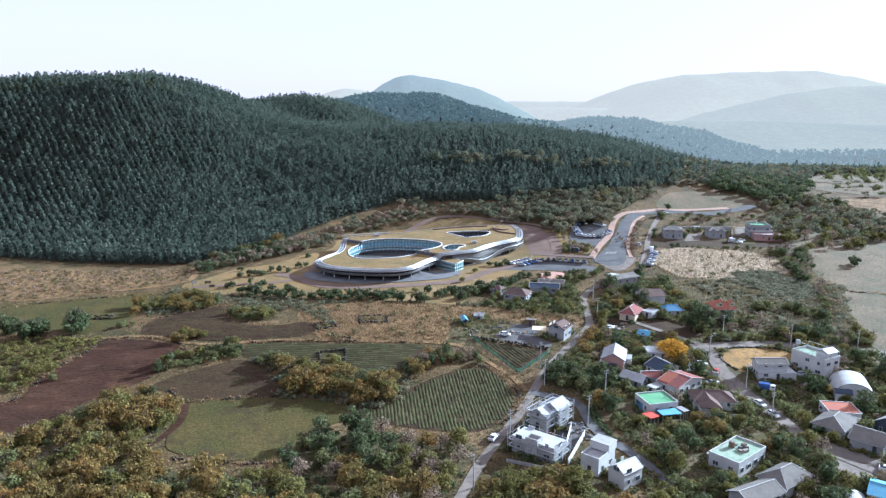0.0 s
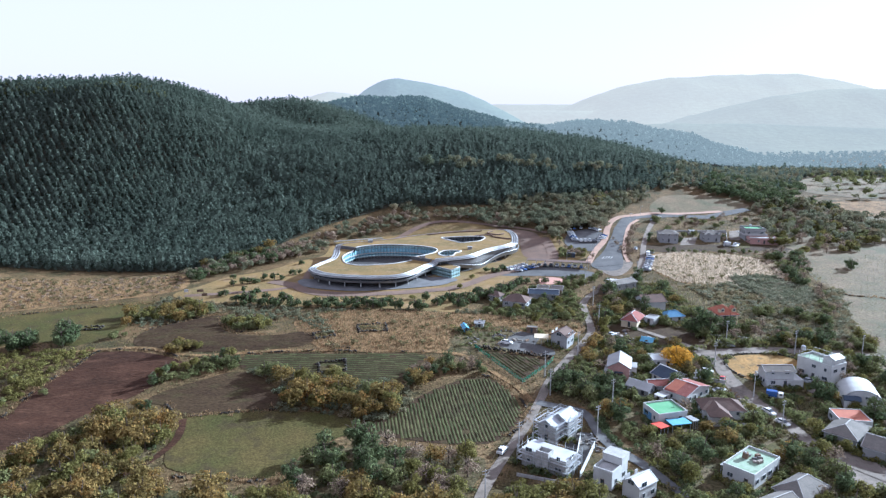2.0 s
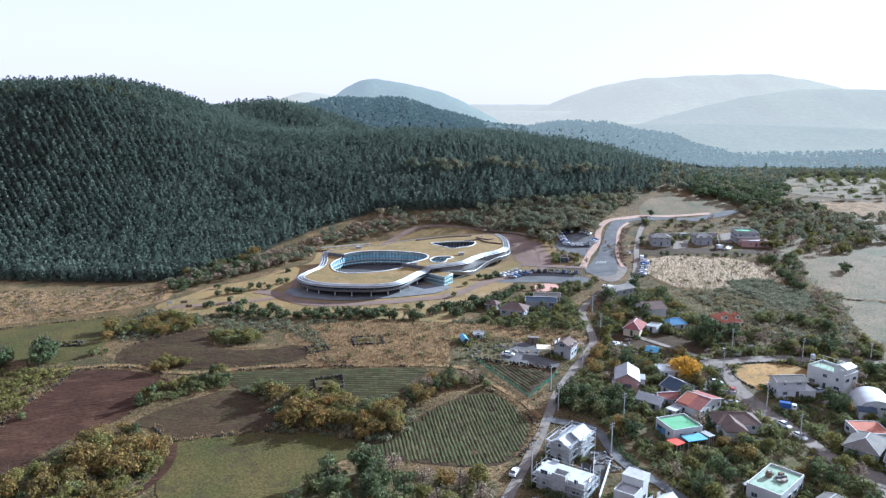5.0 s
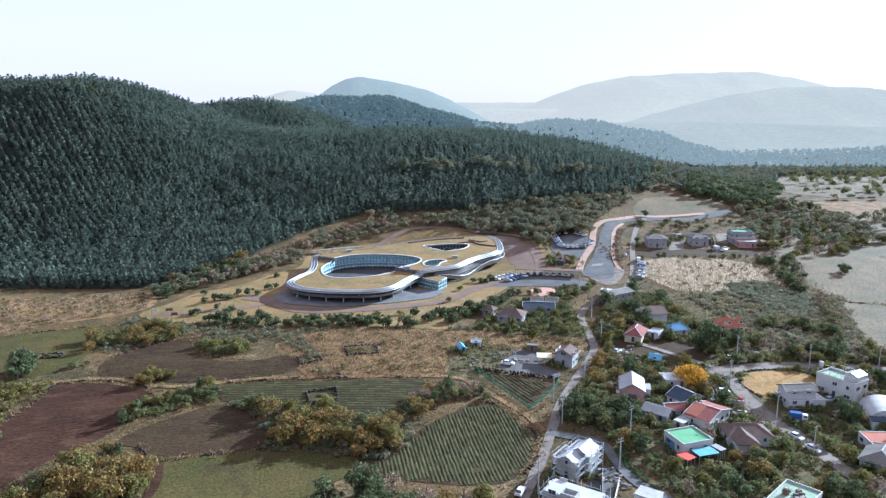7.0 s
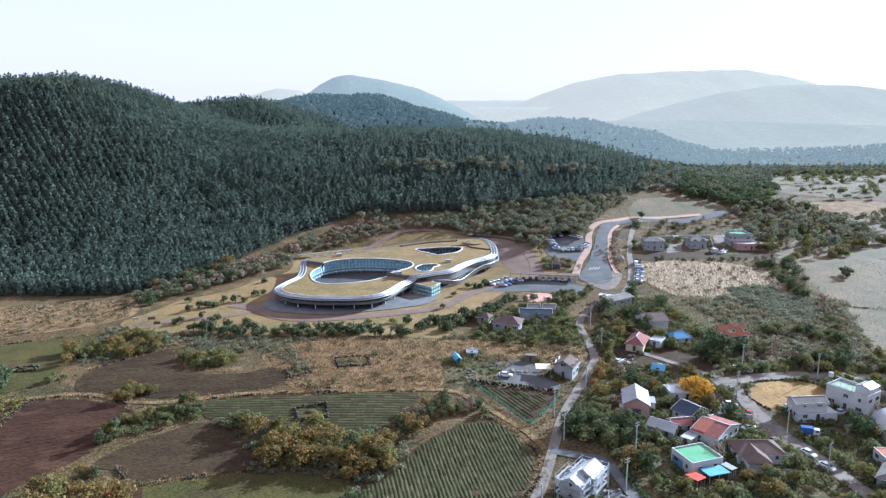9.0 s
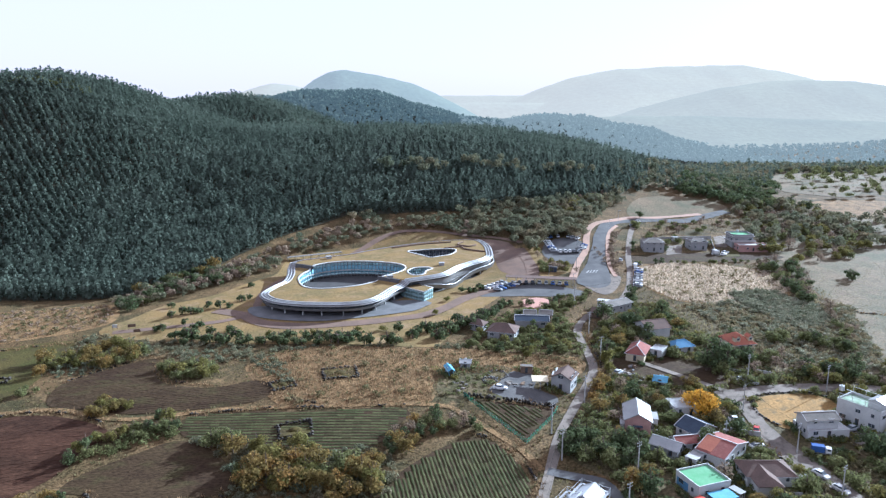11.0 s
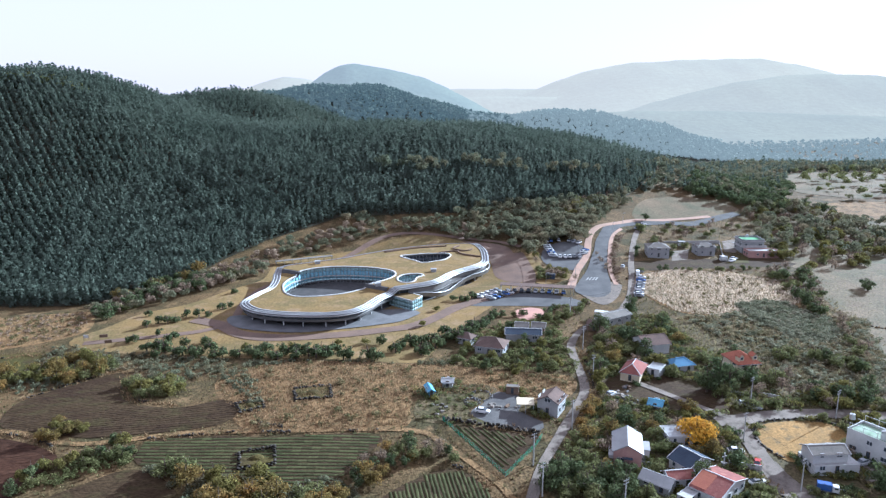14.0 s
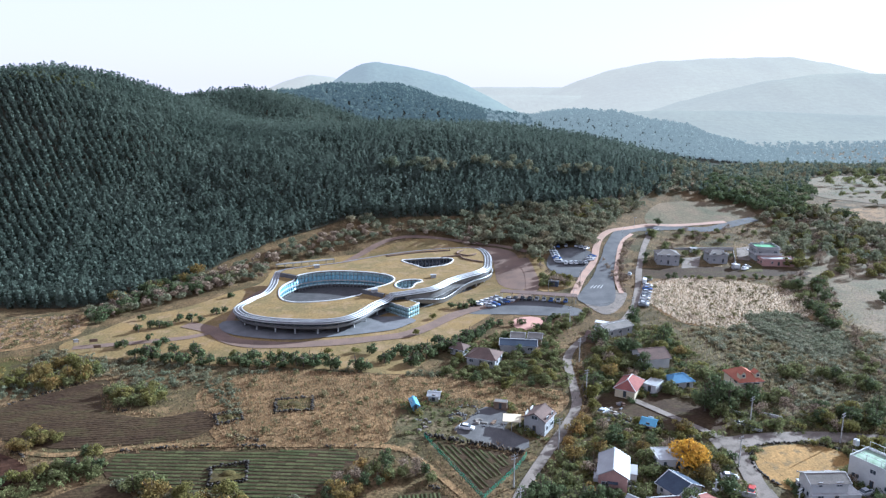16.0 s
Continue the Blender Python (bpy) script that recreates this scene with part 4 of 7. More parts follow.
def pitched(w, d, h, rise, kind, over=0.45, thick=0.18):
    """A roof with eaves and thickness: gable_x, gable_y or hip."""
    W, D = w / 2 + over, d / 2 + over
    drop = rise * over / (d / 2 if kind == "gable_x" else w / 2 if kind == "gable_y" else min(w, d) / 2)
    e = h - drop
    if kind == "gable_x":
        r = [(-W, 0, h + rise), (W, 0, h + rise)]
    elif kind == "gable_y":
        r = [(0, -D, h + rise), (0, D, h + rise)]
    elif w >= d:
        r = [(-(W - D * 0.85), 0, h + rise), (W - D * 0.85, 0, h + rise)]
    else:
        r = [(0, -(D - W * 0.85), h + rise), (0, D - W * 0.85, h + rise)]
    c = [(-W, -D, e), (W, -D, e), (W, D, e), (-W, D, e)]
    top = [(x, y, z + thick) for x, y, z in c + r]
    low = c + r
    if kind == "gable_y" or (kind == "hip" and w < d):
        fs = [(1, 2, 5, 4), (3, 0, 4, 5)] + ([(0, 1, 4), (2, 3, 5)] if kind == "hip" else [])
    else:
        fs = [(0, 1, 5, 4), (2, 3, 4, 5)] + ([(1, 2, 5), (3, 0, 4)] if kind == "hip" else [])
    faces = [*fs, *[tuple(6 + i for i in f) for f in fs]]
    count = {}
    for f in fs:
        for a, b in zip(f, f[1:] + f[:1]):
            count[frozenset((a, b))] = count.get(frozenset((a, b)), 0) + 1
    for k, n in count.items():
        if n == 1:
            a, b = tuple(k)
            faces.append((a, b, 6 + b, 6 + a))
    return prism(low + top, faces)


def bar(bm, a, b, w, h):
    """A square bar between two points."""
    a, b = Vector(a), Vector(b)
    d = b - a
    bmesh.ops.create_cube(bm, size=1, matrix=Matrix.Translation((a + b) / 2) @ d.to_track_quat('X', 'Z').to_matrix().to_4x4() @ Matrix.Diagonal((d.length + w * 0.5, w, h, 1)))


def trims(root, w, d, h, rise, kind, mt, over=0.45):
    """Ridge cap, hips or verges, and gutters."""
    W, D = w / 2 + over, d / 2 + over
    e = h - rise * over / (d / 2 if kind == "gable_x" else w / 2 if kind == "gable_y" else min(w, d) / 2) + 0.2
    t = h + rise + 0.2
    c = [(-W, -D, e), (W, -D, e), (W, D, e), (-W, D, e)]
    if kind == "gable_x":
        r = [(-W, 0, t), (W, 0, t)]
        edges = [(c[0], r[0]), (c[3], r[0]), (c[1], r[1]), (c[2], r[1])]
    elif kind == "gable_y":
        r = [(0, -D, t), (0, D, t)]
        edges = [(c[0], r[0]), (c[1], r[0]), (c[2], r[1]), (c[3], r[1])]
    else:
        r = [(-(W - D * 0.85), 0, t), (W - D * 0.85, 0, t)] if w >= d else [(0, -(D - W * 0.85), t), (0, D - W * 0.85, t)]
        near = (0, 1, 1, 0) if w >= d else (0, 0, 1, 1)
        edges = [(c[i], r[near[i]]) for i in range(4)]
    bm = bmesh.new()
    bar(bm, r[0], r[1], 0.28, 0.14)
    part("ridge_cap", bm, M[mt], root)
    for a, b in edges:
        bm = bmesh.new()
        bar(bm, a, b, 0.2, 0.12)
        part("hip_cap" if kind == "hip" else "verge", bm, M[mt], root)
    for a, b in ((c[0], c[1]), (c[2], c[3])) if kind != "gable_y" else ((c[1], c[2]), (c[3], c[0])):
        bm = bmesh.new()
        bar(bm, (a[0], a[1], a[2] - 0.2), (b[0], b[1], b[2] - 0.2), 0.14, 0.14)
        part("gutter", bm, M["frame"], root)


PANES = {}


def window(parent, m, w, h, door=False):
    key = (round(w, 1), round(h, 1), door)
    if key not in PANES:
        a = bpy.data.meshes.new("frame")
        bm = box_bm(w, 0.14, h, -h / 2)
        bm.to_mesh(a)
        bm.free()
        a.materials.append(M["wood"] if door else M["frame"])
        b = bpy.data.meshes.new("pane")
        bm = bmesh.new()
        for s in ((-1, 1) if w > 1.1 else (0,)):
            ww = (w - 0.3) / 2 if s else w - 0.2
            bmesh.ops.create_cube(bm, size=1, matrix=Matrix.Translation((s * w / 4.2, -0.05, 0)) @ Matrix.Diagonal((ww, 0.12, h - 0.2, 1)))
        bm.to_mesh(b)
        bm.free()
        b.materials.append(M["glass"])
        PANES[key] = a, b
    a, b = PANES[key]
    fr = part("door" if door else "window", a, None, parent)
    fr.matrix_basis = m
    part("pane", b, None, fr)


def dress(root, w, d, h, storeys=1, z=0.0, seed=1, skip=()):
    """Windows on the four walls, and one door on the front."""
    rng = random.Random(seed)
    for side in range(4):
        if side in skip:
            continue
        run = w if side % 2 == 0 else d
        out = d if side % 2 == 0 else w
        n = max(1, int(run / 3.2))
        for s in range(storeys):
            for k in range(n):
                if rng.random() < 0.22:
                    continue
                ww = rng.choice((1.0, 1.5, 1.9))
                ww = min(ww, run / n * 0.7)
                zc = z + s * 2.9 + 1.55
                door = side == 0 and s == 0 and k == n // 2
                if door:
                    zc, ww = z + 1.02, 1.0
                m = pose(0, 0, 0, 0, 0, side * 90) @ Matrix.Translation(((k + 0.5) / n * run - run / 2, -out / 2 - 0.03, zc))
                window(root, m, ww, 2.04 if door else 1.2, door)


def flat_roof(root, w, d, h, roof, wall, parapet=0.55):
    part("roof", box_bm(w - 0.36, d - 0.36, 0.12, h - 0.1), roof, root)
    for s in (-1, 1):
        part("parapet", box_bm(w + 0.1, 0.2, parapet, h - 0.1, 0, s * (d / 2 - 0.05)), wall, root)
        part("parapet", box_bm(0.2, d - 0.31, parapet, h - 0.1, s * (w / 2 - 0.05), 0), wall, root)


def chimney_or_tank(root, x, y, z, mt):
    bm = bmesh.new()
    bmesh.ops.create_cone(bm, cap_ends=True, segments=14, radius1=0.7, radius2=0.62, depth=1.3, matrix=Matrix.Translation((x, y, z + 0.65)))
    part("water_tank", bm, M[mt], root)


FOOTPRINTS = []


def house(name, label, x, y, rot, w, d, h, roof, wall_mat, roof_mat, rise=1.6, storeys=1, seed=1, sink=0.0, over=0.45):
    """A house of walls, roof, windows and door."""
    FOOTPRINTS.append((x, y, rot, w, d))
    root = thing(name, label, "house" if "house" in name else name.replace("_", " "), pose(x, y, float(ground(x, y)) - sink, 0, 0, rot), "village houses" if "house" in name else "")
    KEEP_CLEAR.append([(x + c * (w / 2 + 1) * ux - s * (d / 2 + 1) * uy, y + s * (w / 2 + 1) * ux + c * (d / 2 + 1) * uy) for c, s in [(math.cos(radians(rot)), math.sin(radians(rot)))] for ux, uy in ((-1, -1), (1, -1), (1, 1), (-1, 1))])
    if roof.startswith("gable"):
        part("wall", gable_wall(w, d, h, rise - 0.05, roof == "gable_x"), M[wall_mat], root)
        part("roof", pitched(w, d, h, rise, roof, over), M[roof_mat], root)
    elif roof == "hip":
        part("wall", box_bm(w, d, h + 2, -2), M[wall_mat], root)
        part("roof", pitched(w, d, h, rise, roof, over), M[roof_mat], root)
    else:
        part("wall", box_bm(w, d, h + 1.85, -2), M[wall_mat], root)
        flat_roof(root, w, d, h, M[roof_mat], M[wall_mat], rise)
    if roof != "flat":
        trims(root, w, d, h, rise, roof, {"roof_red": "frame", "roof_navy": "frame", "roof_grey": "raw", "roof_brown": "roof_brown", "metal": "metal", "sheet": "sheet", "white": "white"}.get(roof_mat, roof_mat), over)
    dress(root, w, d, h, storeys, 0.3, seed)
    return root


pink_house = house("house", "pink-walled house with a pale metal gable roof", 58.4, 232.2, -17, 7.0, 10.3, 4.1, "gable_y", "pink", "metal", 1.9, 1, 3)
part("annex", box_bm(2.2, 4.6, 5.0, -2.0, 4.6, 1.2), M["white"], pink_house, "white flat-roofed annex")
part("annex_roof", box_bm(2.5, 5.0, 0.16, 3.0, 4.6, 1.2), M["metal"], pink_house)
part("balcony", box_bm(1.2, 5.5, 0.9, 1.2, -4.1, -1.0), M["white"], pink_house, "white balcony along the wall")
part("porch_roof", box_bm(2.6, 1.3, 0.14, 2.5, 0.0, -5.6), M["roof_navy"], pink_house)
green_house = house("house", "white house with a bright green flat roof", 64.3, 202.3, 14, 9.4, 8.6, 3.4, "flat", "white", "roof_green", 0.55, 1, 4)
house("house", "low row house with a red roof", 67.7, 220.3, 4, 6.5, 3.7, 2.5, "gable_x", "white", "roof_red", 1.1, 1, 5)
house("house", "house with a dark navy roof and white gable", 73.0, 226.0, -63, 6.4, 8.2, 2.9, "gable_x", "white", "roof_navy", 1.9, 1, 6)
house("shed", "white flat-roofed shed beside a golden tree", 74.5, 239.2, 1, 6.8, 6.6, 2.8, "flat", "white", "metal", 0.25, 1, 7)
brown_house = house("house", "house with a brown hipped roof among shrubs", 82.0, 205.2, -6, 12.0, 7.6, 2.8, "hip", "white", "roof_brown", 1.9, 1, 8)
part("wing", box_bm(5.6, 6.6, 4.7, -2.0, -2.2, -5.0), M["white"], brown_house, "white front wing")
wing_roof = part("wing_roof", pitched(5.6, 10.4, 2.78, 1.6, "hip"), M["roof_brown"], brown_house)
wing_roof.location = (-2.2, -3.2, 0)
KEEP_CLEAR.append([(75.6, 204.0), (75.9, 194.8), (83.6, 194.8), (84.6, 204.0)])
house("house", "two-storey white house with a grey gable roof", 107.9, 224.5, 0, 9.3, 5.2, 5.1, "gable_x", "white", "roof_grey", 1.1, 2, 9)
KEEP_CLEAR.append([(101.5, 221.5), (102.0, 214.5), (113.0, 214.5), (114.5, 221.5)])
house("house", "white terrace storey of a two-storey house", 109.3, 224.6, 0, 12.0, 7.6, 2.45, "flat", "white", "raw", 0.15, 1, 10)
terrace_house = house("house", "large white two-storey house with a flat roof terrace", 124.8, 228.3, -62, 12.1, 7.9, 6.0, "flat", "white", "roof_pale", 0.8, 2, 11)
house("house", "white house with an orange flat roof", 117.0, 197.4, -8, 8.8, 8.2, 3.1, "flat", "white", "roof_orange", 0.3, 1, 12)
house("house", "grey house with a hipped roof", 111.6, 189.6, -47, 8.2, 11.5, 3.0, "hip", "grey_wall", "roof_grey", 1.9, 1, 13)
house("house", "small dark house with a grey gable roof", 115.7, 179.5, -45, 8.0, 8.0, 3.0, "gable_x", "grey_wall", "roof_grey", 2.0, 1, 14)
house("house", "blue-grey house with a white gable roof", 127.5, 187.5, -60, 7, 9, 3.6, "gable_y", "roof_navy", "metal", 2.2, 1, 15)
house("house", "white house with a cluttered faded green flat roof", 75.9, 170.3, -50, 8.1, 13.6, 3.8, "flat", "white", "roof_pale", 0.6, 1, 16)
house("house", "large house with a grey-brown hipped roof", 83.1, 159.4, -56, 7.3, 10.8, 3.0, "hip", "white", "roof_grey", 2.3, 1, 17)
house("house", "long low house with a grey gable roof", 73.0, 152.0, -63, 6.0, 11, 3.0, "gable_y", "grey_wall", "roof_grey", 1.4, 1, 18)
house("house", "low house with a pale blue roof", 103.5, 152.5, -36, 6, 8, 3.0, "gable_x", "pink", "roof_sky", 1.2, 1, 19)
house("house", "plain white gabled house with one small window", 44.8, 161.1, -54, 4.9, 6.6, 4.0, "gable_y", "white", "white", 1.6, 2, 21, over=0.12)
house("warehouse", "grey two-storey barn with a brown gable roof", 43.9, 257.6, -33, 6.3, 6.8, 4.3, "gable_y", "grey_wall", "roof_brown", 1.7, 2, 22)
house("kiosk", "small wooden kiosk with white windows", 34.3, 269.4, -14, 3.9, 2.3, 2.5, "flat", "wood", "roof_grey", 0.15, 1, 23)
house("house", "yellow house with a red hipped roof", 76.3, 279.8, -32, 6.2, 10.1, 3.0, "hip", "cream", "roof_red", 2.1, 1, 24)
house("shed", "white flat-roofed annex beside a house", 84.6, 281.4, -42, 4.2, 6.1, 2.7, "flat", "white", "metal", 0.2, 1, 25)
house("house", "white house with a blue roof", 93.4, 283.6, 10, 7.5, 5.2, 2.7, "hip", "white", "roof_blue", 1.6, 1, 26)
house("house", "white house with a dark brown gable roof", 89.9, 301.3, -80, 9.0, 9.5, 3.6, "gable_y", "white", "roof_brown", 2.0, 1, 27)
orange = house("house", "two-storey house with an orange tiled roof", 112.5, 279.6, 6, 7.6, 9.3, 5.3, "hip", "cream", "roof_orange", 2.2, 2, 28)
house("house", "bungalow with a brown hipped roof", 32.7, 303.8, -23, 10.1, 8.6, 3.1, "hip", "grey_wall", "roof_brown", 2.0, 1, 29)
house("shed", "small outbuilding with a brown hipped roof", 24.6, 312.1, -32, 5.0, 4.6, 2.6, "hip", "grey_wall", "roof_brown", 1.3, 1, 30)
house("shed", "long low shed with a dark roof", 45.9, 314.1, -10, 12.7, 5.6, 3.0, "gable_x", "grey_wall", "roof_navy", 1.2, 1, 31)
house("shed", "small wooden shed with a grey roof", 46.8, 321.7, -12, 4.5, 4.5, 2.8, "gable_x", "wood", "roof_grey", 1.0, 1, 32)
house("shed", "small wooden shed with a grey roof", 53.2, 321.0, -16, 4.6, 4.5, 2.8, "gable_x", "wood", "roof_grey", 1.0, 1, 33)
house("house", "low café-like house with a grey flat roof", 84.7, 329.3, -62, 6.8, 12.5, 3.3, "gable_y", "grey_wall", "roof_grey", 0.9, 1, 34)
house("shed", "small dark shed by the lane", 75.5, 322.0, -30, 5.0, 4.5, 2.6, "gable_x", "wood", "roof_brown", 1.0, 1, 35)
house("house", "two-storey grey house with a shallow roof", 136.1, 420.2, -8, 10.7, 9.2, 5.1, "hip", "grey_wall", "roof_grey", 1.6, 2, 36)
house("house", "two-storey grey house with a shallow roof", 163.3, 424.8, 0, 9.4, 7.8, 4.6, "hip", "grey_wall", "roof_grey", 1.6, 2, 37)
tall = house("house", "tall grey house with a green flat roof and terrace slabs", 191.0, 430.0, -5, 11.5, 10.5, 6.6, "flat", "grey_wall", "roof_green", 0.9, 2, 38)
part("terrace_slab", box_bm(13.6, 13.0, 0.3, 3.3), M["raw"], tall, "pale concrete terrace slab")
part("terrace_rail", box_bm(13.4, 0.12, 0.9, 3.6, 0, -6.3), M["raw"], tall)
part("roof_slab", box_bm(12.6, 11.6, 0.25, 6.3), M["raw"], tall)
house("house", "lower brick wing of a large house", 192.5, 419.5, -5, 16, 7.0, 3.2, "flat", "pink", "raw", 0.6, 1, 39)
red_house = house("house", "white house with a red hipped roof and white annex", 75.7, 215.7, -52, 7.4, 12.8, 3.1, "gable_x", "white", "roof_red", 1.7, 1, 40)
house("shed", "white flat-roofed annex beside a house", 67.7, 213.4, -52, 3.1, 6.5, 2.5, "flat", "white", "raw", 0.2, 1, 41)


slope = math.atan2(1.7, 6.4)
patch = part("roof_patch", box_bm(4.0, 5.9, 0.07, 0.02), M["roof_orange"], red_house, "faded orange half of the roof")
patch.matrix_local = Matrix.Translation((-2.05, -3.3, 3.1 + 1.7 * (1 - 3.3 / 6.4) + 0.19)) @ Matrix.Rotation(slope, 4, 'X')
# white house of two cubes with a sunken roof terrace
root = house("house", "white cube house with a sunken roof terrace", 39.6, 168.3, -40, 5.0, 8.7, 4.2, "flat", "white", "raw", 0.9, 1, 50)
part("upper_storey", box_bm(5.25, 4.2, 2.0, 4.5, 0, 2.75), M["white"], root)
part("upper_roof", box_bm(5.5, 4.5, 0.15, 6.5, 0, 2.75), M["raw"], root)
part("fence", box_bm(4.0, 0.12, 1.1, 0.2, 4.6, -2.2), M["wood"], root)


def scaffold(root, w, d, h):
    """Poles, ledgers and boards round a building site."""
    for side in range(4):
        run, out = (w, d) if side % 2 == 0 else (d, w)
        m = pose(0, 0, 0, 0, 0, side * 90)
        n = max(2, int(run / 2.0))
        for k in range(n + 1):
            bm = box_bm(0.09, 0.09, h + 2.2, -1.2, k / n * (run + 1.6) - run / 2 - 0.8, -out / 2 - 1.0)
            bm.transform(m)
            part("scaffold_pole", bm, M["steel"], root)
        for z in np.arange(1.8, h + 0.5, 1.9):
            bm = box_bm(run + 1.8, 0.5, 0.07, z, 0, -out / 2 - 0.72)
            bm.transform(m)
            part("scaffold_board", bm, M["steel"], root)
            bm = box_bm(run + 1.8, 0.06, 0.06, z + 0.95, 0, -out / 2 - 1.0)
            bm.transform(m)
            part("ledger", bm, M["steel"], root)


M["sheet"] = mat("white_roof_membrane", (0.42, 0.43, 0.44), (0.35, 0.36, 0.37), 3, fine=0.4, vary=0.05, rough=0.4, bump=0.05)
root = house("house", "unfinished concrete house with white gables inside scaffolding", 28.8, 191.3, -41, 5.6, 5.6, 4.8, "gable_y", "raw", "sheet", 1.6, 2, 51)
scaffold(root, 5.6, 5.6, 5.2)
root = house("house", "rear half of an unfinished house inside scaffolding", 32.8, 194.0, -41, 5.4, 5.8, 5.3, "gable_y", "raw", "sheet", 1.6, 2, 52)
scaffold(root, 5.4, 5.8, 5.8)
root = house("house", "unfinished flat house with scaffolding and a concrete stair box", 25.5, 175.6, -38, 12.7, 6.3, 4.6, "flat", "raw", "sheet", 0.1, 2, 53)
scaffold(root, 12.7, 6.3, 4.8)
for z, w, d, mt in ((-1.0, 3.6, 2.8, "raw"),):
    bm = bmesh.new()
    for x0, y0, ww, dd in ((-1.7, 0, 0.25, 2.8), (1.7, 0, 0.25, 2.8), (0, -1.3, 3.15, 0.25), (0, 1.3, 3.15, 0.25)):
        bmesh.ops.create_cube(bm, size=1, matrix=Matrix.Translation((x0, y0 - 2.6, 2.3)) @ Matrix.Diagonal((ww, dd, 7.0, 1)))
    part("stair_box", bm, M["raw"], root, "roofless concrete stair box")
bm = bmesh.new()
a, b = np.array((36.8, 190.5)), np.array((31.0, 171.0))
n = 9
site = thing("site_fence", "white panel fence round the building site", "fence", pose(36.8, 190.5, float(ground(36.8, 190.5)), 0, 0, math.degrees(math.atan2(*(b - a)[::-1]))))
run = float(np.linalg.norm(b - a))
for k in range(n):
    part("panel", box_bm(run / n - 0.05, 0.08, 2.4, -0.3, (k + 0.5) * run / n), M["white"], site)
site2 = thing("site_wall", "grey concrete wall along the building site", "wall", pose(16.5, 171.0, float(ground(17, 171)), 0, 0, -22))
for k in range(6):
    part("panel", box_bm(2.45, 0.18, 1.5, -0.6, (k + 0.5) * 2.5), M["raw"], site2)


# barrel-vaulted store
def barrel(x, y, rot, w, d, h, label):
    root = thing("barrel_store", label, "store", pose(x, y, float(ground(x, y)), 0, 0, rot))
    KEEP_CLEAR.append([(x - w * 0.7, y - d * 0.6), (x + w * 0.7, y - d * 0.6), (x + w * 0.7, y + d * 0.6), (x - w * 0.7, y + d * 0.6)])
    for k in range(8):
        y0, y1 = -d / 2 + k * d / 8, -d / 2 + (k + 1) * d / 8 - 0.06
        arc = [(math.cos(a) * w / 2, math.sin(a) ** 0.8 * h) for a in np.linspace(0, math.pi, 25)]
        v = [(px, yy, pz - 0.3) for yy in (y0, y1) for px, pz in arc] + [(px * 0.98, yy, pz * 0.98 - 0.35) for yy in (y0, y1) for px, pz in arc]
        f = [(i, i + 1, 26 + i, 25 + i) for i in range(24)] + [(50 + i, 75 + i, 76 + i, 51 + i) for i in range(24)]
        part("roof_panel", tri_mesh("roof_panel", v, f, M["white"], True), None, root)
    for yy in (-d / 2 + 0.15, d / 2 - 0.15):
        arc = [(math.cos(a) * w / 2 * 0.97, math.sin(a) ** 0.8 * h * 0.97) for a in np.linspace(0, math.pi, 25)]
        bm = bmesh.new()
        lo = bm.faces.new([bm.verts.new((px, yy, pz - 0.3)) for px, pz in arc])
        g = bmesh.ops.extrude_face_region(bm, geom=[lo])
        bmesh.ops.translate(bm, vec=(0, 0.12, 0), verts=[q for q in g["geom"] if isinstance(q, bmesh.types.BMVert)])
        bmesh.ops.recalc_face_normals(bm, faces=bm.faces[:])
        part("end_wall", bm, M["white"], root)
    for px in (1.2, -2.0):
        window(root, Matrix.Translation((px, -d / 2 + 0.05, h * 0.5)), 1.6, 0.9)
    return root


root = barrel(129.5, 214.0, -20, 11.5, 12, 5.2, "white barrel-vaulted store with a lean-to")
part("lean_to", gable_wall(4.5, 3.0, 2.2, 0.8, True), M["white"], root).location = (-3.4, -7.2, 0)
part("lean_to_roof", pitched(4.5, 3.0, 2.2, 0.85, "gable_x", 0.2), M["roof_navy"], root).location = (-3.4, -7.2, 0)
barrel(95.5, 150.5, -20, 5.5, 6, 3.0, "small white plastic greenhouse tunnel")


def canopy(name, label, x, y, rot, w, d, h, mt, posts=3, thick=0.18):
    """A flat roof on posts."""
    root = thing(name, label, name.replace("_", " "), pose(x, y, float(ground(x, y)), 0, 0, rot))
    part("roof", box_bm(w, d, thick, h, bevel=0.04), M[mt], root)
    for k in range(posts):
        for s in (-1, 1):
            part("post", box_bm(0.16, 0.16, h + 0.6, -0.6, (k / (posts - 1) - 0.5) * (w - 0.6), s * (d / 2 - 0.3)), M["steel"], root)
    return root


canopy("carport", "pale cream flat carport on steel posts", 36.2, 258.3, -9, 5.2, 5.0, 2.7, "cream")
root = canopy("parking_canopy", "long dark canopy over parked cars", 62.3, 369.0, -15, 33.0, 5.0, 3.0, "roof_brown", 8)
canopy("white_canopy", "white curved canopy before a low house", 82.0, 332.5, -28, 7.5, 3.0, 3.2, "white")
canopy("pergola", "long dark pergola behind the visitor centre", -47, 428, 21, 30, 3.0, 2.8, "roof_grey", 8)
canopy("porch", "pale blue corrugated porch roof", 66.1, 195.6, 12, 6.2, 4.0, 2.4, "roof_sky")
canopy("porch", "pale metal sheet roof beside the blue porch", 70.5, 197.2, 24, 2.2, 3.6, 2.5, "metal")
part("wall_panel", box_bm(0.08, 4.2, 2.2, 0.2, -4.76, 1.6), M["roof_blue"], green_house, "blue painted wall panel")
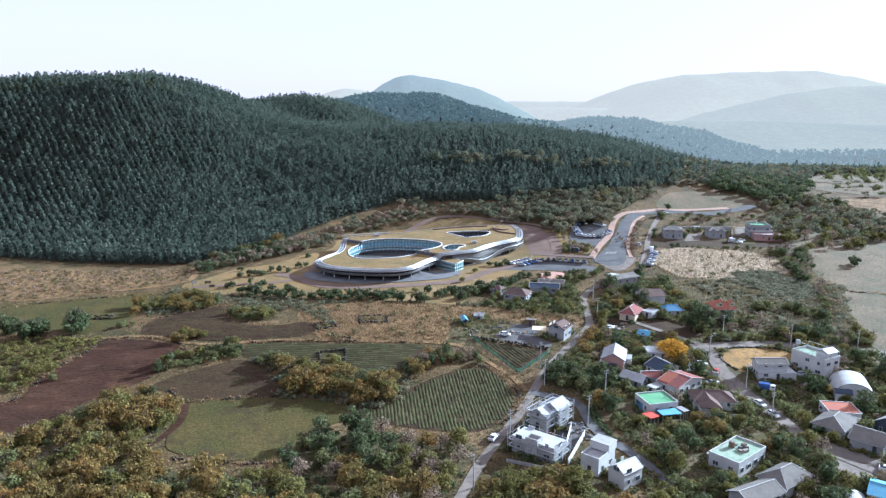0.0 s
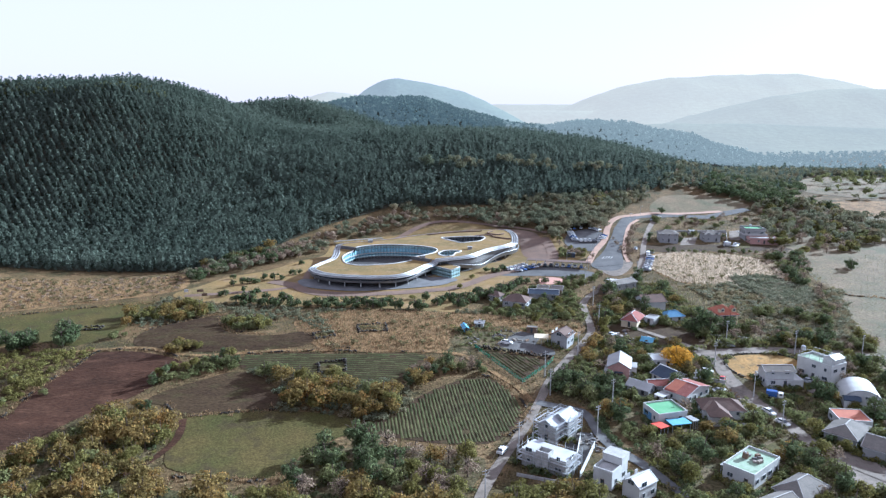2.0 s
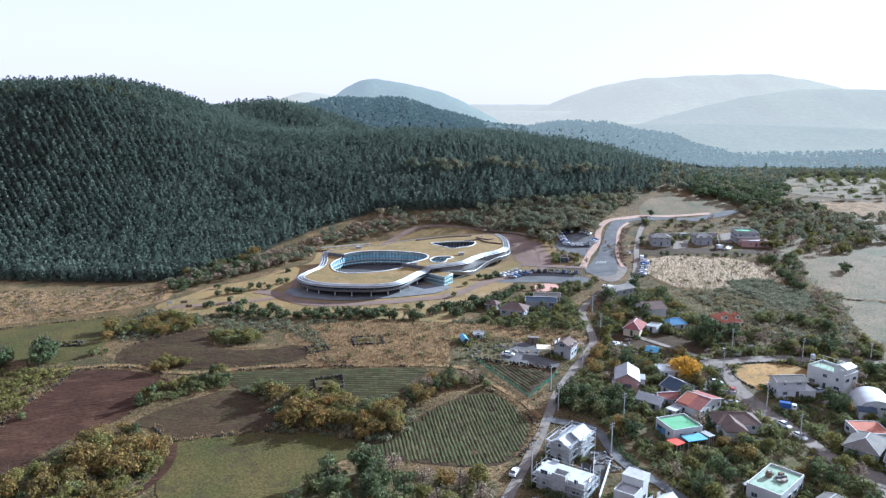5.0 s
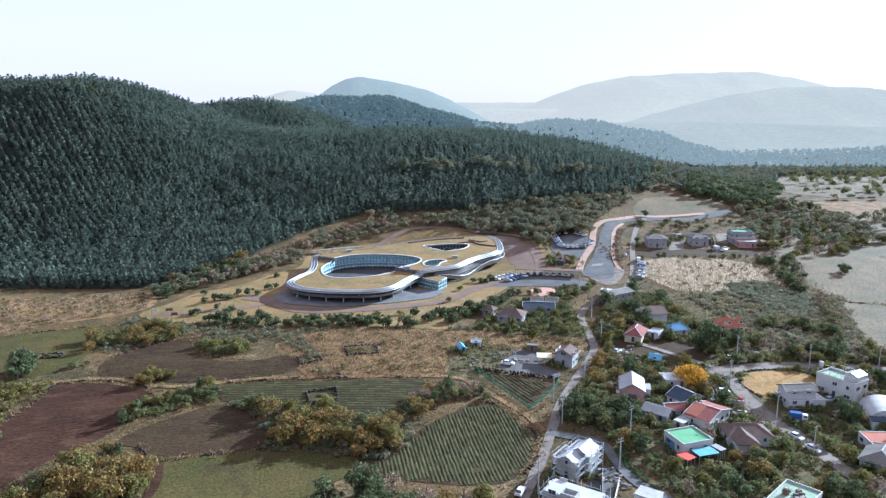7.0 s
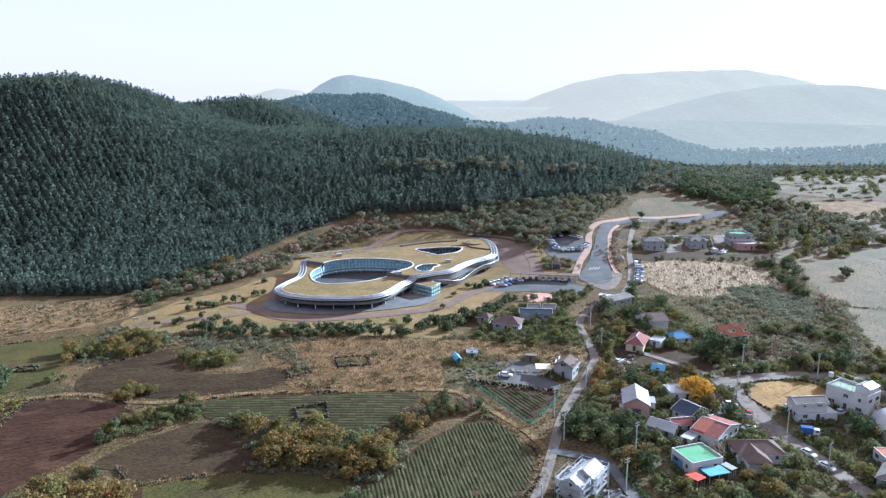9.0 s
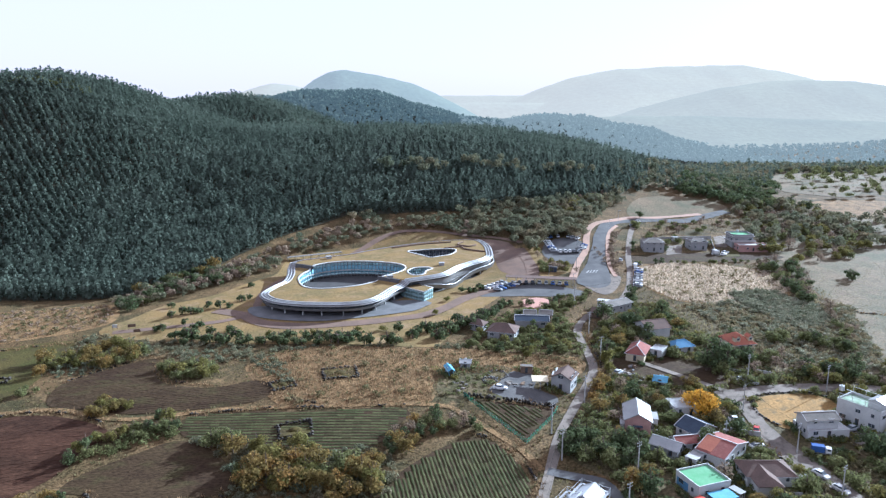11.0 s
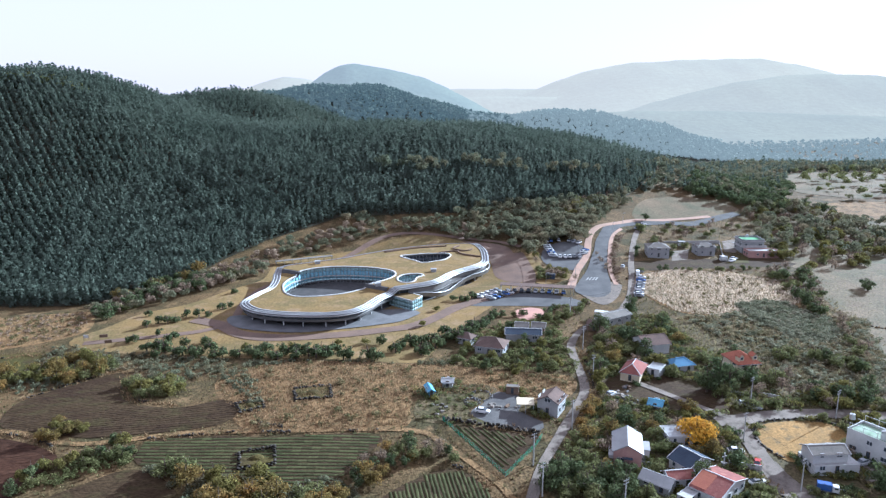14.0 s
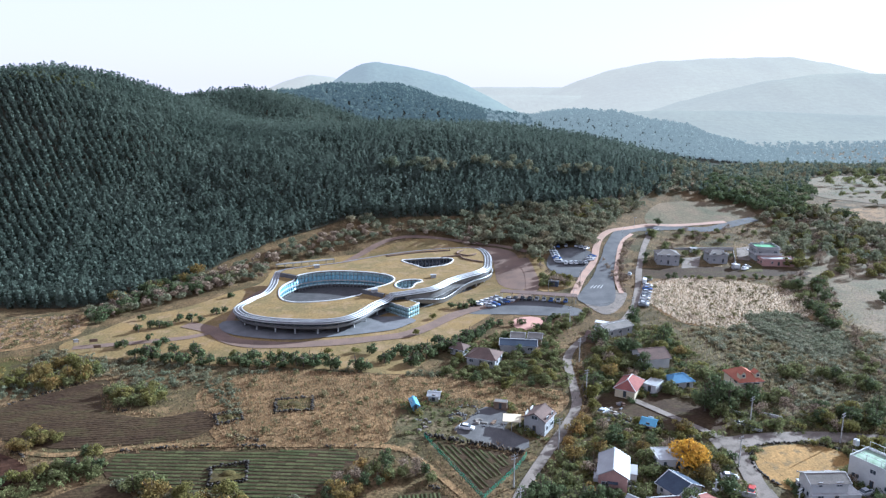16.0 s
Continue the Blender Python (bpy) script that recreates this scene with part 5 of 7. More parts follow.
M["tarp_red"] = mat("red_tarpaulin", (0.5, 0.09, 0.06), (0.42, 0.07, 0.05), 2, fine=0.3, vary=0.1, bump=0.1)
canopy("porch", "bright red tarpaulin porch roof", 60.3, 194.0, 28, 3.4, 3.9, 2.2, "tarp_red")
canopy("porch", "pale blue corrugated lean-to roof", 70.6, 170.6, -50, 4.0, 3.0, 2.4, "metal")
house("shed", "low shed with a pale metal gable roof among trees", 62.0, 219.0, -45, 7.4, 4.4, 2.3, "gable_x", "grey_wall", "metal", 1.3, 1, 64)
house("shed", "low shed under a pale blue tarpaulin roof", 75.7, 257.7, -30, 3.6, 4.1, 1.7, "gable_x", "grey_wall", "roof_sky", 0.9, 1, 60)
house("booth", "small blue-grey ticket booth", 72.6, 387.4, -20, 4.0, 2.5, 2.6, "flat", "roof_navy", "roof_grey", 0.15, 1, 61)
house("shed", "small shed with pale blue sheeting", 8.4, 268.1, 10, 1.6, 4.7, 2.0, "gable_y", "roof_sky", "roof_sky", 0.5, 1, 62)
house("shed", "small pale metal farm shed", 14.5, 274.4, -10, 3.1, 3.2, 1.9, "gable_x", "metal", "metal", 0.5, 1, 63)
for hx, hy, mt in ((122.5, 236.0, "steel"), (75.0, 172.0, "wood"), (190.0, 431.0, "steel")):
    tank = thing("water_tank", "round water tank standing on a flat roof", "tank", pose(hx, hy, float(ground(hx, hy)) + (6.4 if hx > 120 and hx < 150 else 3.9 if hx < 100 else 7.4), 0, 0, 0))
    bm = bmesh.new()
    bmesh.ops.create_cone(bm, cap_ends=True, segments=16, radius1=0.8, radius2=0.72, depth=1.4, matrix=Matrix.Translation((0, 0, 0.7)))
    part("drum", bm, M[mt], tank)
    bm = bmesh.new()
    bmesh.ops.create_cone(bm, cap_ends=True, segments=16, radius1=0.3, radius2=0.26, depth=0.2, matrix=Matrix.Translation((0, 0, 1.5)))
    part("lid", bm, M["steel"], tank)

# dormers and porch of the orange-roofed house
for x in (-2.4, 2.4):
    o = part("dormer", gable_wall(1.7, 2.2, 1.2, 0.7, False), M["cream"], orange)
    o.location = (x, -2.8, 6.3)
    part("dormer_roof", pitched(1.7, 2.2, 1.2, 0.75, "gable_y", 0.25, 0.12), M["roof_orange"], o)
    window(orange, Matrix.Translation((x, -3.93, 6.9)), 1.0, 0.9)
o = part("porch", gable_wall(2.6, 2.4, 2.6, 0.9, False), M["cream"], orange)
o.location = (0.5, -5.6, 0)
part("porch_roof", pitched(2.6, 2.4, 2.6, 0.95, "gable_y", 0.3, 0.14), M["roof_orange"], o)
# railing frames and glazed lantern on the large white house
for x in (-5.6, -2.0, 1.6, 5.6):
    for y in (-3.9, 3.9):
        part("rail_post", box_bm(0.1, 0.1, 1.9, 6.4, x, y), M["white"], terrace_house)
for y in (-3.9, 0.0, 3.9):
    part("top_rail", box_bm(11.4, 0.1, 0.1, 8.25, 0, y), M["white"], terrace_house)
o = part("roof_room", gable_wall(4.2, 5.0, 1.9, 0.8, False), M["white"], terrace_house)
o.location = (3.6, 0.5, 6.3)
part("roof_room_roof", pitched(4.2, 5.0, 1.9, 0.85, "gable_y", 0.2, 0.12), M["metal"], o)
# garden walls of the village
for x, y, rot, n, mt, lab in ((69.5, 285.5, 28, 5, "cream", "low cream garden wall beside the red-roofed house"), (104.5, 264.5, -40, 5, "raw", "grey retaining wall below the orange-roofed house"), (113.5, 262.5, -35, 4, "raw", "grey retaining wall by a driveway"),
                             (104, 214, -5, 4, "white", "white garden wall of the two-storey house"), (84, 197.5, -10, 4, "raw", "pale wall beside the brown-roofed house"), (60, 229, -17, 4, "raw", "low wall before the pink house")):
    root = thing("garden_wall", lab, "wall", pose(x, y, float(ground(x, y)), 0, 0, rot))
    for k in range(n):
        part("panel", box_bm(2.15, 0.2, 1.5, -0.5, (k - n / 2) * 2.2), M[mt], root)
for (x0, y0), (x1, y1) in (((133.8, 444.6), (181.5, 444.9)), ((181.5, 444.9), (168.3, 411.1))):
    long, n = math.dist((x0, y0), (x1, y1)), int(math.dist((x0, y0), (x1, y1)) / 2.5)
    root = thing("garden_wall", "pale concrete wall round the plots of the grey houses", "wall", pose(x0, y0, float(ground((x0 + x1) / 2, (y0 + y1) / 2)), 0, 0, math.degrees(math.atan2(y1 - y0, x1 - x0))))
    for k in range(n):
        part("panel", box_bm(long / n - 0.04, 0.2, 2.4, -1.2, (k + 0.5) * long / n), M["raw"], root)
house("shed", "small white shed between the grey houses", 157.7, 440.2, -8, 3.4, 2.8, 2.5, "flat", "white", "metal", 0.15, 1, 65)
house("shed", "small white storage box beside a lawn", 168.7, 412.5, -8, 3.6, 2.6, 2.2, "flat", "white", "metal", 0.15, 1, 66)
ramp = thing("concrete_apron", "pale concrete apron beside the brown-roofed house", "pavement", pose(89.9, 207.6, float(ground(89.9, 207.6)) + 0.55, 0, 0, -74))
part("slab", box_bm(9, 3.4, 1.0, -0.7), M["raw"], ramp)

# white hoarding round the building site
hoard = thing("panel_fence", "long white panel fence round the building site", "fence", pose(36.0, 177.6, float(ground(36.0, 177.6)), 0, 0, 65.6))
for k in range(9):
    part("panel", box_bm(1.96, 0.08, 2.1, -0.15, (k - 4) * 2.0), M["white"], hoard)
    part("post", box_bm(0.1, 0.1, 2.3, -0.2, (k - 4.5) * 2.0, 0.09), M["steel"], hoard)


# ---- plants ----
def leaf_cloud(rng, blobs, leaves, size, shape=(1, 1, 0.8), flat=0.35):
    """Quads scattered over the shells of several blobs (x, y, z, radius): arrays of corners and faces."""
    vs = []
    wsum = sum(b[3] ** 2 for b in blobs)
    for bx, by, bz, br in blobs:
        n = max(6, int(leaves * br ** 2 / wsum))
        d = rng.normal(size=(n, 3))
        d /= np.linalg.norm(d, axis=1)[:, None]
        d[:, 2] = np.where(d[:, 2] < -0.7, -d[:, 2], d[:, 2])
        r = br * rng.uniform(0.62, 1.08, (n, 1))
        c = np.array((bx, by, bz)) + d * r * np.array(shape)
        nrm = d + rng.normal(size=(n, 3)) * flat
        nrm /= np.linalg.norm(nrm, axis=1)[:, None]
        u = np.cross(nrm, rng.normal(size=(n, 3)))
        u /= np.linalg.norm(u, axis=1)[:, None]
        w = np.cross(nrm, u)
        s = size * rng.uniform(0.6, 1.3, (n, 1))
        k = s * rng.uniform(0.5, 0.9, (n, 1))
        vs.append(np.stack([c - u * s - w * k * 0.5, c + u * s - w * k * 0.4, c + w * k * 1.5], 1))
    v = np.concatenate(vs).reshape(-1, 3)
    return v, np.arange(len(v)).reshape(-1, 3)


def trunk_mesh(name, rng, h, r, limbs):
    """A tapered trunk with limbs."""
    bm = bmesh.new()
    def limb(a, b, r0, r1):
        a, b = Vector(a), Vector(b)
        q = (b - a).to_track_quat('Z', 'Y').to_matrix().to_4x4()
        bmesh.ops.create_cone(bm, cap_ends=False, segments=6, radius1=r0, radius2=r1, depth=(b - a).length, matrix=Matrix.Translation((a + b) / 2) @ q)
    limb((0, 0, -0.6), (0, 0, h * 0.5), r, r * 0.7)
    limb((0, 0, h * 0.48), (rng.normal() * 0.3, rng.normal() * 0.3, h * 0.92), r * 0.7, r * 0.2)
    for k in range(limbs):
        a = k / limbs * 6.28 + rng.uniform(0, 1)
        z = h * rng.uniform(0.3, 0.6)
        l = h * rng.uniform(0.25, 0.4)
        limb((0, 0, z), (math.cos(a) * l, math.sin(a) * l, z + l * 0.7), r * 0.45, r * 0.12)
    me = bpy.data.meshes.new(name)
    bm.to_mesh(me)
    bm.free()
    me.materials.append(M["bark"])
    return me


def crown_blobs(rng, h, spread, n, base=0.35):
    out = []
    for k in range(n):
        a, r = rng.uniform(0, 6.28), spread * math.sqrt(rng.uniform(0, 0.62))
        br = spread * rng.uniform(0.38, 0.58)
        z = base * h + br * 0.45 + max(0.0, h * (1 - base) - br * 1.5) * rng.uniform(0.0, 1.0) * (1 - 0.4 * r / spread)
        out.append((math.cos(a) * r, math.sin(a) * r, z, br))
    return out


TREES = {}


def tree_kind(key, mt, h, spread, blobs, leaves, size, base=0.35, limbs=5):
    for v in range(3):
        rng = np.random.default_rng(abs(hash_of(key)) + v)
        t = trunk_mesh("trunk", rng, h, 0.16 + h * 0.012, limbs)
        cv, cf = leaf_cloud(rng, crown_blobs(rng, h, spread, blobs, base), leaves, size)
        TREES[key, v] = (t, tri_mesh("crown", cv, cf, M[mt]))


def hash_of(s):
    return sum((i + 1) * ord(c) for i, c in enumerate(s))


tree_kind("oak", "oak", 6.8, 3.4, 15, 1050, 0.30, 0.12)
tree_kind("olive", "olive", 6.3, 3.0, 13, 950, 0.29, 0.10)
tree_kind("pine", "pine", 7.2, 2.7, 14, 1050, 0.28, 0.06)
tree_kind("green", "green", 5.3, 2.9, 13, 900, 0.28, 0.06)
tree_kind("bare", "bare", 6.2, 2.8, 12, 520, 0.20, 0.14, 9)
tree_kind("small", "pine", 3.2, 1.6, 9, 480, 0.22, 0.04, 4)
tree_kind("yellow", "yellow", 6.6, 4.6, 18, 2000, 0.32, 0.12, 7)
LABELS = dict(oak="autumn tree with orange-brown leaves", olive="broadleaf tree with yellow-green leaves", pine="dark evergreen tree with dense foliage", green="bushy green broadleaf tree",
              bare="nearly leafless grey-brown tree", small="small clipped evergreen tree on the lawn", yellow="wide tree with golden autumn leaves")
COUNT = [0]


MASSED = {}


def plant(key, x, y, s=1.0, group="", single=True):
    """One tree; massed trees of a wood are joined later."""
    COUNT[0] += 1
    rng = random.Random(COUNT[0])
    turn, sx, sz = rng.uniform(0, 360), s * rng.uniform(0.9, 1.1), s * rng.uniform(0.88, 1.15)
    if not single:
        MASSED.setdefault(key, []).append((COUNT[0] % 3, pose(x, y, float(ground(x, y)), 0, 0, turn) @ Matrix.Diagonal((sx, sx, sz, 1))))
        return
    t, c = TREES[key, COUNT[0] % 3]
    root = thing("tree", LABELS[key], "tree", pose(x, y, float(ground(x, y)), 0, 0, turn), group)
    root.scale = (sx, sx, sz)
    part("trunk", t, None, root)
    part("crown", c, None, root)


def join_massed():
    """All trees of the woods and thickets, one mesh for each kind of crown and one of trunks."""
    for key, items in MASSED.items():
        for which, name in ((1, "crowns"), (0, "trunks")):
            vs, fs, n0 = [], [], 0
            for var, m in items:
                me = TREES[key, var][which]
                co = np.empty(len(me.vertices) * 3, np.float32)
                me.vertices.foreach_get("co", co)
                mm = np.array(m)
                co = co.reshape(-1, 3) @ mm[:3, :3].T + mm[:3, 3]
                k = me.polygons[0].loop_total
                ix = np.empty(len(me.loops), np.int32)
                me.loops.foreach_get("vertex_index", ix)
                vs.append(co)
                fs.append(ix.reshape(-1, k) + n0)
                n0 += len(co)
            ob = new("tree_" + name, tri_mesh("tree_" + name, np.concatenate(vs), np.concatenate(fs), TREES[key, 0][which].materials[0]))
            tagged(ob, "massed " + name + " of many trees, each a " + LABELS[key], "trees", kind="stuff")


def scatter(poly, spacing, seed, clear=True, jitter=0.45):
    """Loosely even points inside an outline, off roads and houses."""
    rng = np.random.default_rng(seed)
    p = np.array(poly, float)
    lo, hi = p.min(0), p.max(0)
    X, Y = np.meshgrid(np.arange(lo[0], hi[0], spacing), np.arange(lo[1], hi[1], spacing))
    X = (X + (np.arange(X.shape[0]) % 2)[:, None] * spacing / 2 + rng.uniform(-jitter, jitter, X.shape) * spacing).ravel()
    Y = (Y + rng.uniform(-jitter, jitter, Y.shape) * spacing).ravel()
    ok = inside(p, X, Y)
    if clear:
        for k in KEEP_CLEAR:
            ok &= ~inside(k, X, Y)
    o = rng.permutation(np.flatnonzero(ok))
    return np.stack([X[o], Y[o]], -1), rng


def bake(name, templates, pts, rng, scale, mt, label, category, sink=0.15, up=1.0):
    """Many small plants that nobody could count, in one mesh."""
    vs, fs, n0 = [], [], 0
    z = ground(pts[:, 0], pts[:, 1])
    for (x, y), zz in zip(pts, z):
        v, f = templates[rng.integers(len(templates))]
        a, s = rng.uniform(0, 6.28), rng.uniform(*scale)
        c, n = math.cos(a) * s, math.sin(a) * s
        w = np.empty_like(v)
        w[:, 0], w[:, 1], w[:, 2] = v[:, 0] * c - v[:, 1] * n + x, v[:, 0] * n + v[:, 1] * c + y, v[:, 2] * s * up * rng.uniform(0.85, 1.2) + zz - sink
        vs.append(w)
        fs.append(f + n0)
        n0 += len(v)
    me = tri_mesh(name, np.concatenate(vs), np.concatenate(fs), M[mt], templates is CON)
    return tagged(new(name, me), label, category, kind="stuff")


rng0 = np.random.default_rng(7)
def cone_cloud(rng, h, r):
    """A pointed crown of small needle clumps."""
    blobs = [(rng.normal() * 0.15, rng.normal() * 0.15, h * (0.2 + 0.19 * j), r * (0.9, 0.88, 0.72, 0.5, 0.26)[j]) for j in range(5)]
    return leaf_cloud(rng, blobs, 66, 0.72, (1, 1, 0.95), 0.3)


CON = [cone_cloud(rng0, rng0.uniform(7.4, 9.2), rng0.uniform(2.0, 2.4)) for k in range(10)]
FAR_CON = [leaf_cloud(rng0, [(rng0.normal() * 0.9, rng0.normal() * 0.9, rng0.uniform(2.0, 5.5), rng0.uniform(1.6, 2.6)) for j in range(5)], 70, 0.95) for k in range(6)]
TUFT = []
for k in range(6):
    v = []
    for j in range(7):
        a, l, s = rng0.uniform(0, 6.28), rng0.uniform(0.5, 1.1), rng0.uniform(0.15, 0.5)
        c = np.array((math.cos(a), math.sin(a), 0))
        t = np.array((-c[1], c[0], 0))
        p = c * rng0.uniform(0, 0.45)
        v += [p - t * 0.16, p + t * 0.16, p + c * s + np.array((0, 0, l))]
    TUFT.append((np.array(v), np.arange(21).reshape(-1, 3)))
BUSH = []
for k in range(6):
    BUSH.append(leaf_cloud(rng0, [(rng0.normal() * 0.6, rng0.normal() * 0.6, rng0.uniform(0.4, 1.1), rng0.uniform(0.5, 1.0)) for j in range(5)], 150, 0.22))
BLOB = []
for k in range(5):
    BLOB.append(leaf_cloud(rng0, [(rng0.normal() * 1.2, rng0.normal() * 1.2, rng0.uniform(2.8, 5.5), rng0.uniform(1.4, 2.2)) for j in range(7)], 260, 0.50))

# conifer plantation on the cone and the rim, in planted rows
FOOT = [(-628.0, 412.8), (-291.4, 385.5), (-234.0, 379.1), (-202.4, 378.2), (-172.8, 378.4), (-142.6, 375.1), (-131.1, 377.7), (-117.8, 386.8), (-100.3, 403.7), (-88.3, 427.6), (-69.6, 453.1), (-31.2, 484.0), (6.2, 486.0), (43.9, 487.2), (71.1, 497.8), (99.0, 503.6), (127.6, 508), (150, 518), (168, 540), (196, 585), (180, 640), (120, 690), (20, 705), (-90, 700), (-90, 780), (-120, 860), (-240, 800), (-300, 680), (-640, 660)]

drape("forest_floor", [(max(-560, x), y) for x, y in FOOT[:-7]] + [(330, 760), (480, 800), (420, 960), (200, 1090), (-380, 1090), (-560, 700)], M["floor"], 0.35, "dark needle-covered forest floor", "forest floor", clear=False, smooth=False, cell=10)


def rows_of(poly, along, across, turn, seed):
    rng = np.random.default_rng(seed)
    a = radians(turn)
    ux, uy = np.array((math.cos(a), math.sin(a))), np.array((-math.sin(a), math.cos(a)))
    p = np.array(poly, float)
    c, R = p.mean(0), np.abs(p - p.mean(0)).max() * 1.5
    I, J = np.meshgrid(np.arange(-R, R, along), np.arange(-R, R, across))
    I, J = I + rng.uniform(-0.35, 0.35, I.shape) * along, J + rng.uniform(-0.06, 0.06, J.shape) * across
    q = c + I.reshape(-1, 1) * ux + J.reshape(-1, 1) * uy
    q = q[inside(p, q[:, 0], q[:, 1])]
    return q, rng


q, rng = rows_of(FOOT, 2.7, 4.1, 129.5, 11)
q = q[(q[:, 1] < 900) & (q[:, 0] > -480)]
q = q[rng.random(len(q)) > 0.04]
bake("conifer_wood", CON, q, rng, (0.75, 1.12), "conifer", "dense dark conifer plantation on the hillside", "forest", 0.4)
q2, rng = scatter([(21.0, 476.0), (70.4, 499.8), (99.3, 499.6), (126, 504), (148, 524), (160, 540), (150, 506), (115.3, 474.8), (98.3, 441.5), (69.7, 440.5), (39.2, 451.3), (-20.3, 482.0), (-30.7, 476.0)], 4.6, 21)
bake("mixed_wood", BLOB, q2, rng, (0.6, 1.0), "woods", "mixed broadleaf wood in dull autumn colours", "forest", 0.3)
q2, rng = scatter([(200.9, 432.4), (210.9, 472.1), (257.8, 485.1), (330, 498), (430, 540), (430, 470), (313.7, 412.8), (245.0, 407.8)], 11.0, 22)
bake("mixed_wood", BLOB, q2, rng, (0.7, 1.3), "woods", "scattered trees and copses beyond the village", "forest", 0.3)
q2, rng = scatter([(178, 535), (140, 520), (165, 568), (224, 640), (285, 710), (370, 780), (560, 800), (640, 720), (480, 690), (355, 662), (306, 590), (272, 540), (247, 535), (200, 540)], 5.5, 23)
k = len(q2) // 3
bake("mixed_wood", CON, q2[:k], rng, (0.7, 1.1), "conifer", "dark conifers on the slope beyond the pale fields", "forest", 0.3)
bake("mixed_wood", BLOB, q2[k:], rng, (0.7, 1.1), "woods", "mixed broadleaf slope beyond the pale fields", "forest", 0.3)
q2, rng = scatter([(-135.8, 371.1), (-97.9, 394.6), (-86.3, 417.6), (-65.3, 442.6), (-20.3, 476.0), (39.9, 467.3), (43.9, 449.5), (0.3, 466.0), (-40.5, 442.0), (-61.5, 412.6), (-83.3, 388.0), (-107.2, 362.8), (-124.3, 352.0)], 4.2, 24)
k = len(q2) // 2
bake("scrub_wood", BLOB, q2[:k], rng, (0.35, 0.75), "bare", "leafless grey-brown scrub at the foot of the hill", "forest", 0.3)
bake("scrub_wood", BLOB, q2[k:], rng, (0.35, 0.85), "woods", "green and rusty scrub at the foot of the hill", "forest", 0.3)
q2, rng = scatter([(-360, 552), (-300, 562), (-232, 566), (-205, 580), (-240, 596), (-360, 592)], 3.0, 26)
bake("crest_scrub", BLOB, q2, rng, (0.45, 0.8), "green", "lighter natural scrub on the crest", "forest", 0.3)
q2, rng = scatter([(49.2, 422.6), (69.8, 468.2), (93.3, 472.2), (123.9, 483.4), (138.6, 500.0), (101.6, 436.1), (80.1, 434.2), (62.2, 407.0)], 4.6, 27)
bake("mixed_wood", BLOB, q2, rng, (0.7, 1.15), "woods", "broadleaf wood between the centre and the road", "forest", 0.3)
q2, rng = scatter([(196.2, 533.3), (226.2, 586.2), (270.1, 592.3), (307.8, 585.1), (267.1, 531.4), (223.2, 511.6)], 5.0, 28)
bake("mixed_wood", BLOB, q2, rng, (0.8, 1.15), "pine", "dark pine wood beside the main road", "forest", 0.3)
q2, rng = scatter([(221.2, 507.3), (267.0, 516.5), (302.4, 482.8), (277.5, 438.4), (256.5, 448.0), (227.3, 465.8)], 10.0, 29)
bake("mixed_wood", BLOB, q2, rng, (0.8, 1.3), "woods", "dull green copse behind the flat-roofed house", "forest", 0.3)
q2, rng = scatter([(300, 530), (350, 530), (440, 640), (470, 700), (350, 664), (310, 588)], 17.0, 30, False)
bake("mixed_wood", BLOB, q2, rng, (0.6, 1.2), "green", "scattered trees and hedges on the far fields", "forest", 0.3)
q2, rng = scatter([(-100, 700), (20, 706), (120, 692), (180, 645), (262, 690), (210, 830), (150, 930), (40, 900), (-60, 880), (-125, 862), (-95, 790)], 4.6, 35)
bake("conifer_wood", CON, q2, rng, (0.8, 1.15), "conifer", "dark conifers in the hollow behind the plantation", "forest", 0.4)
# broadleaf patches inside the plantation
for cx, cy, r, s in ((10, 536, 15, 31), (70, 540, 16, 32), (118, 545, 16, 33)):
    q2, rng = scatter([(cx + r * rng0.uniform(0.8, 2.0) * math.cos(a), cy + r * rng0.uniform(0.3, 0.8) * math.sin(a)) for a in np.arange(0, 6.2, 0.6)], 7.5, s)
    bake("broadleaf_patch", BLOB, q2, rng, (0.9, 1.2), "woods", "yellowing broadleaf patch among the conifers", "forest", -4.2)
# woods of the far hills; their foliage glows in place of haze
for poly, sp, seed, mt, lab in (([(-360, 870), (-120, 860), (-60, 880), (40, 900), (150, 930), (150, 1060), (-360, 1060)], 4.5, 36, "far_hill_wood_glow", "far wooded hill behind the plantation with painted haze glow"),
                                ([(96, 930), (200, 850), (300, 800), (440, 770), (480, 830), (400, 920), (250, 1010), (96, 1040)], 4.5, 38, "far_wood_glow", "far wooded ridge beyond the plain with painted haze glow"),
                                ([(420, 800), (560, 780), (820, 800), (1050, 900), (1050, 1150), (500, 1100)], 11, 37, "far_wood_glow", "far woods across the plain with painted haze glow")):
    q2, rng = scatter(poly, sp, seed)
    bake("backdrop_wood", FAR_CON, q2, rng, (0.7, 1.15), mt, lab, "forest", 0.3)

# wood in the foreground
pts, rng = scatter(WOOD, 6.0, 41)
for x, y in pts:
    u = rng.random()
    if -48 < x < -12 and y > 166:
        key = "pine" if u < 0.6 else "green" if u < 0.8 else "bare"
    elif x > -15:
        key = "bare" if u < 0.45 else "oak" if u < 0.7 else "olive"
    else:
        key = "oak" if u < 0.5 else "olive" if u < 0.8 else "green" if u < 0.92 else "bare"
    plant(key, x, y, rng.uniform(0.8, 1.3), "", False)
pts, rng = scatter([(9.0, 146.0), (15.0, 168.0), (21.0, 165.0), (30.0, 158.0), (38.0, 150.0), (44.0, 135.0), (20.0, 118.0), (4.0, 125.0)], 3.9, 42)
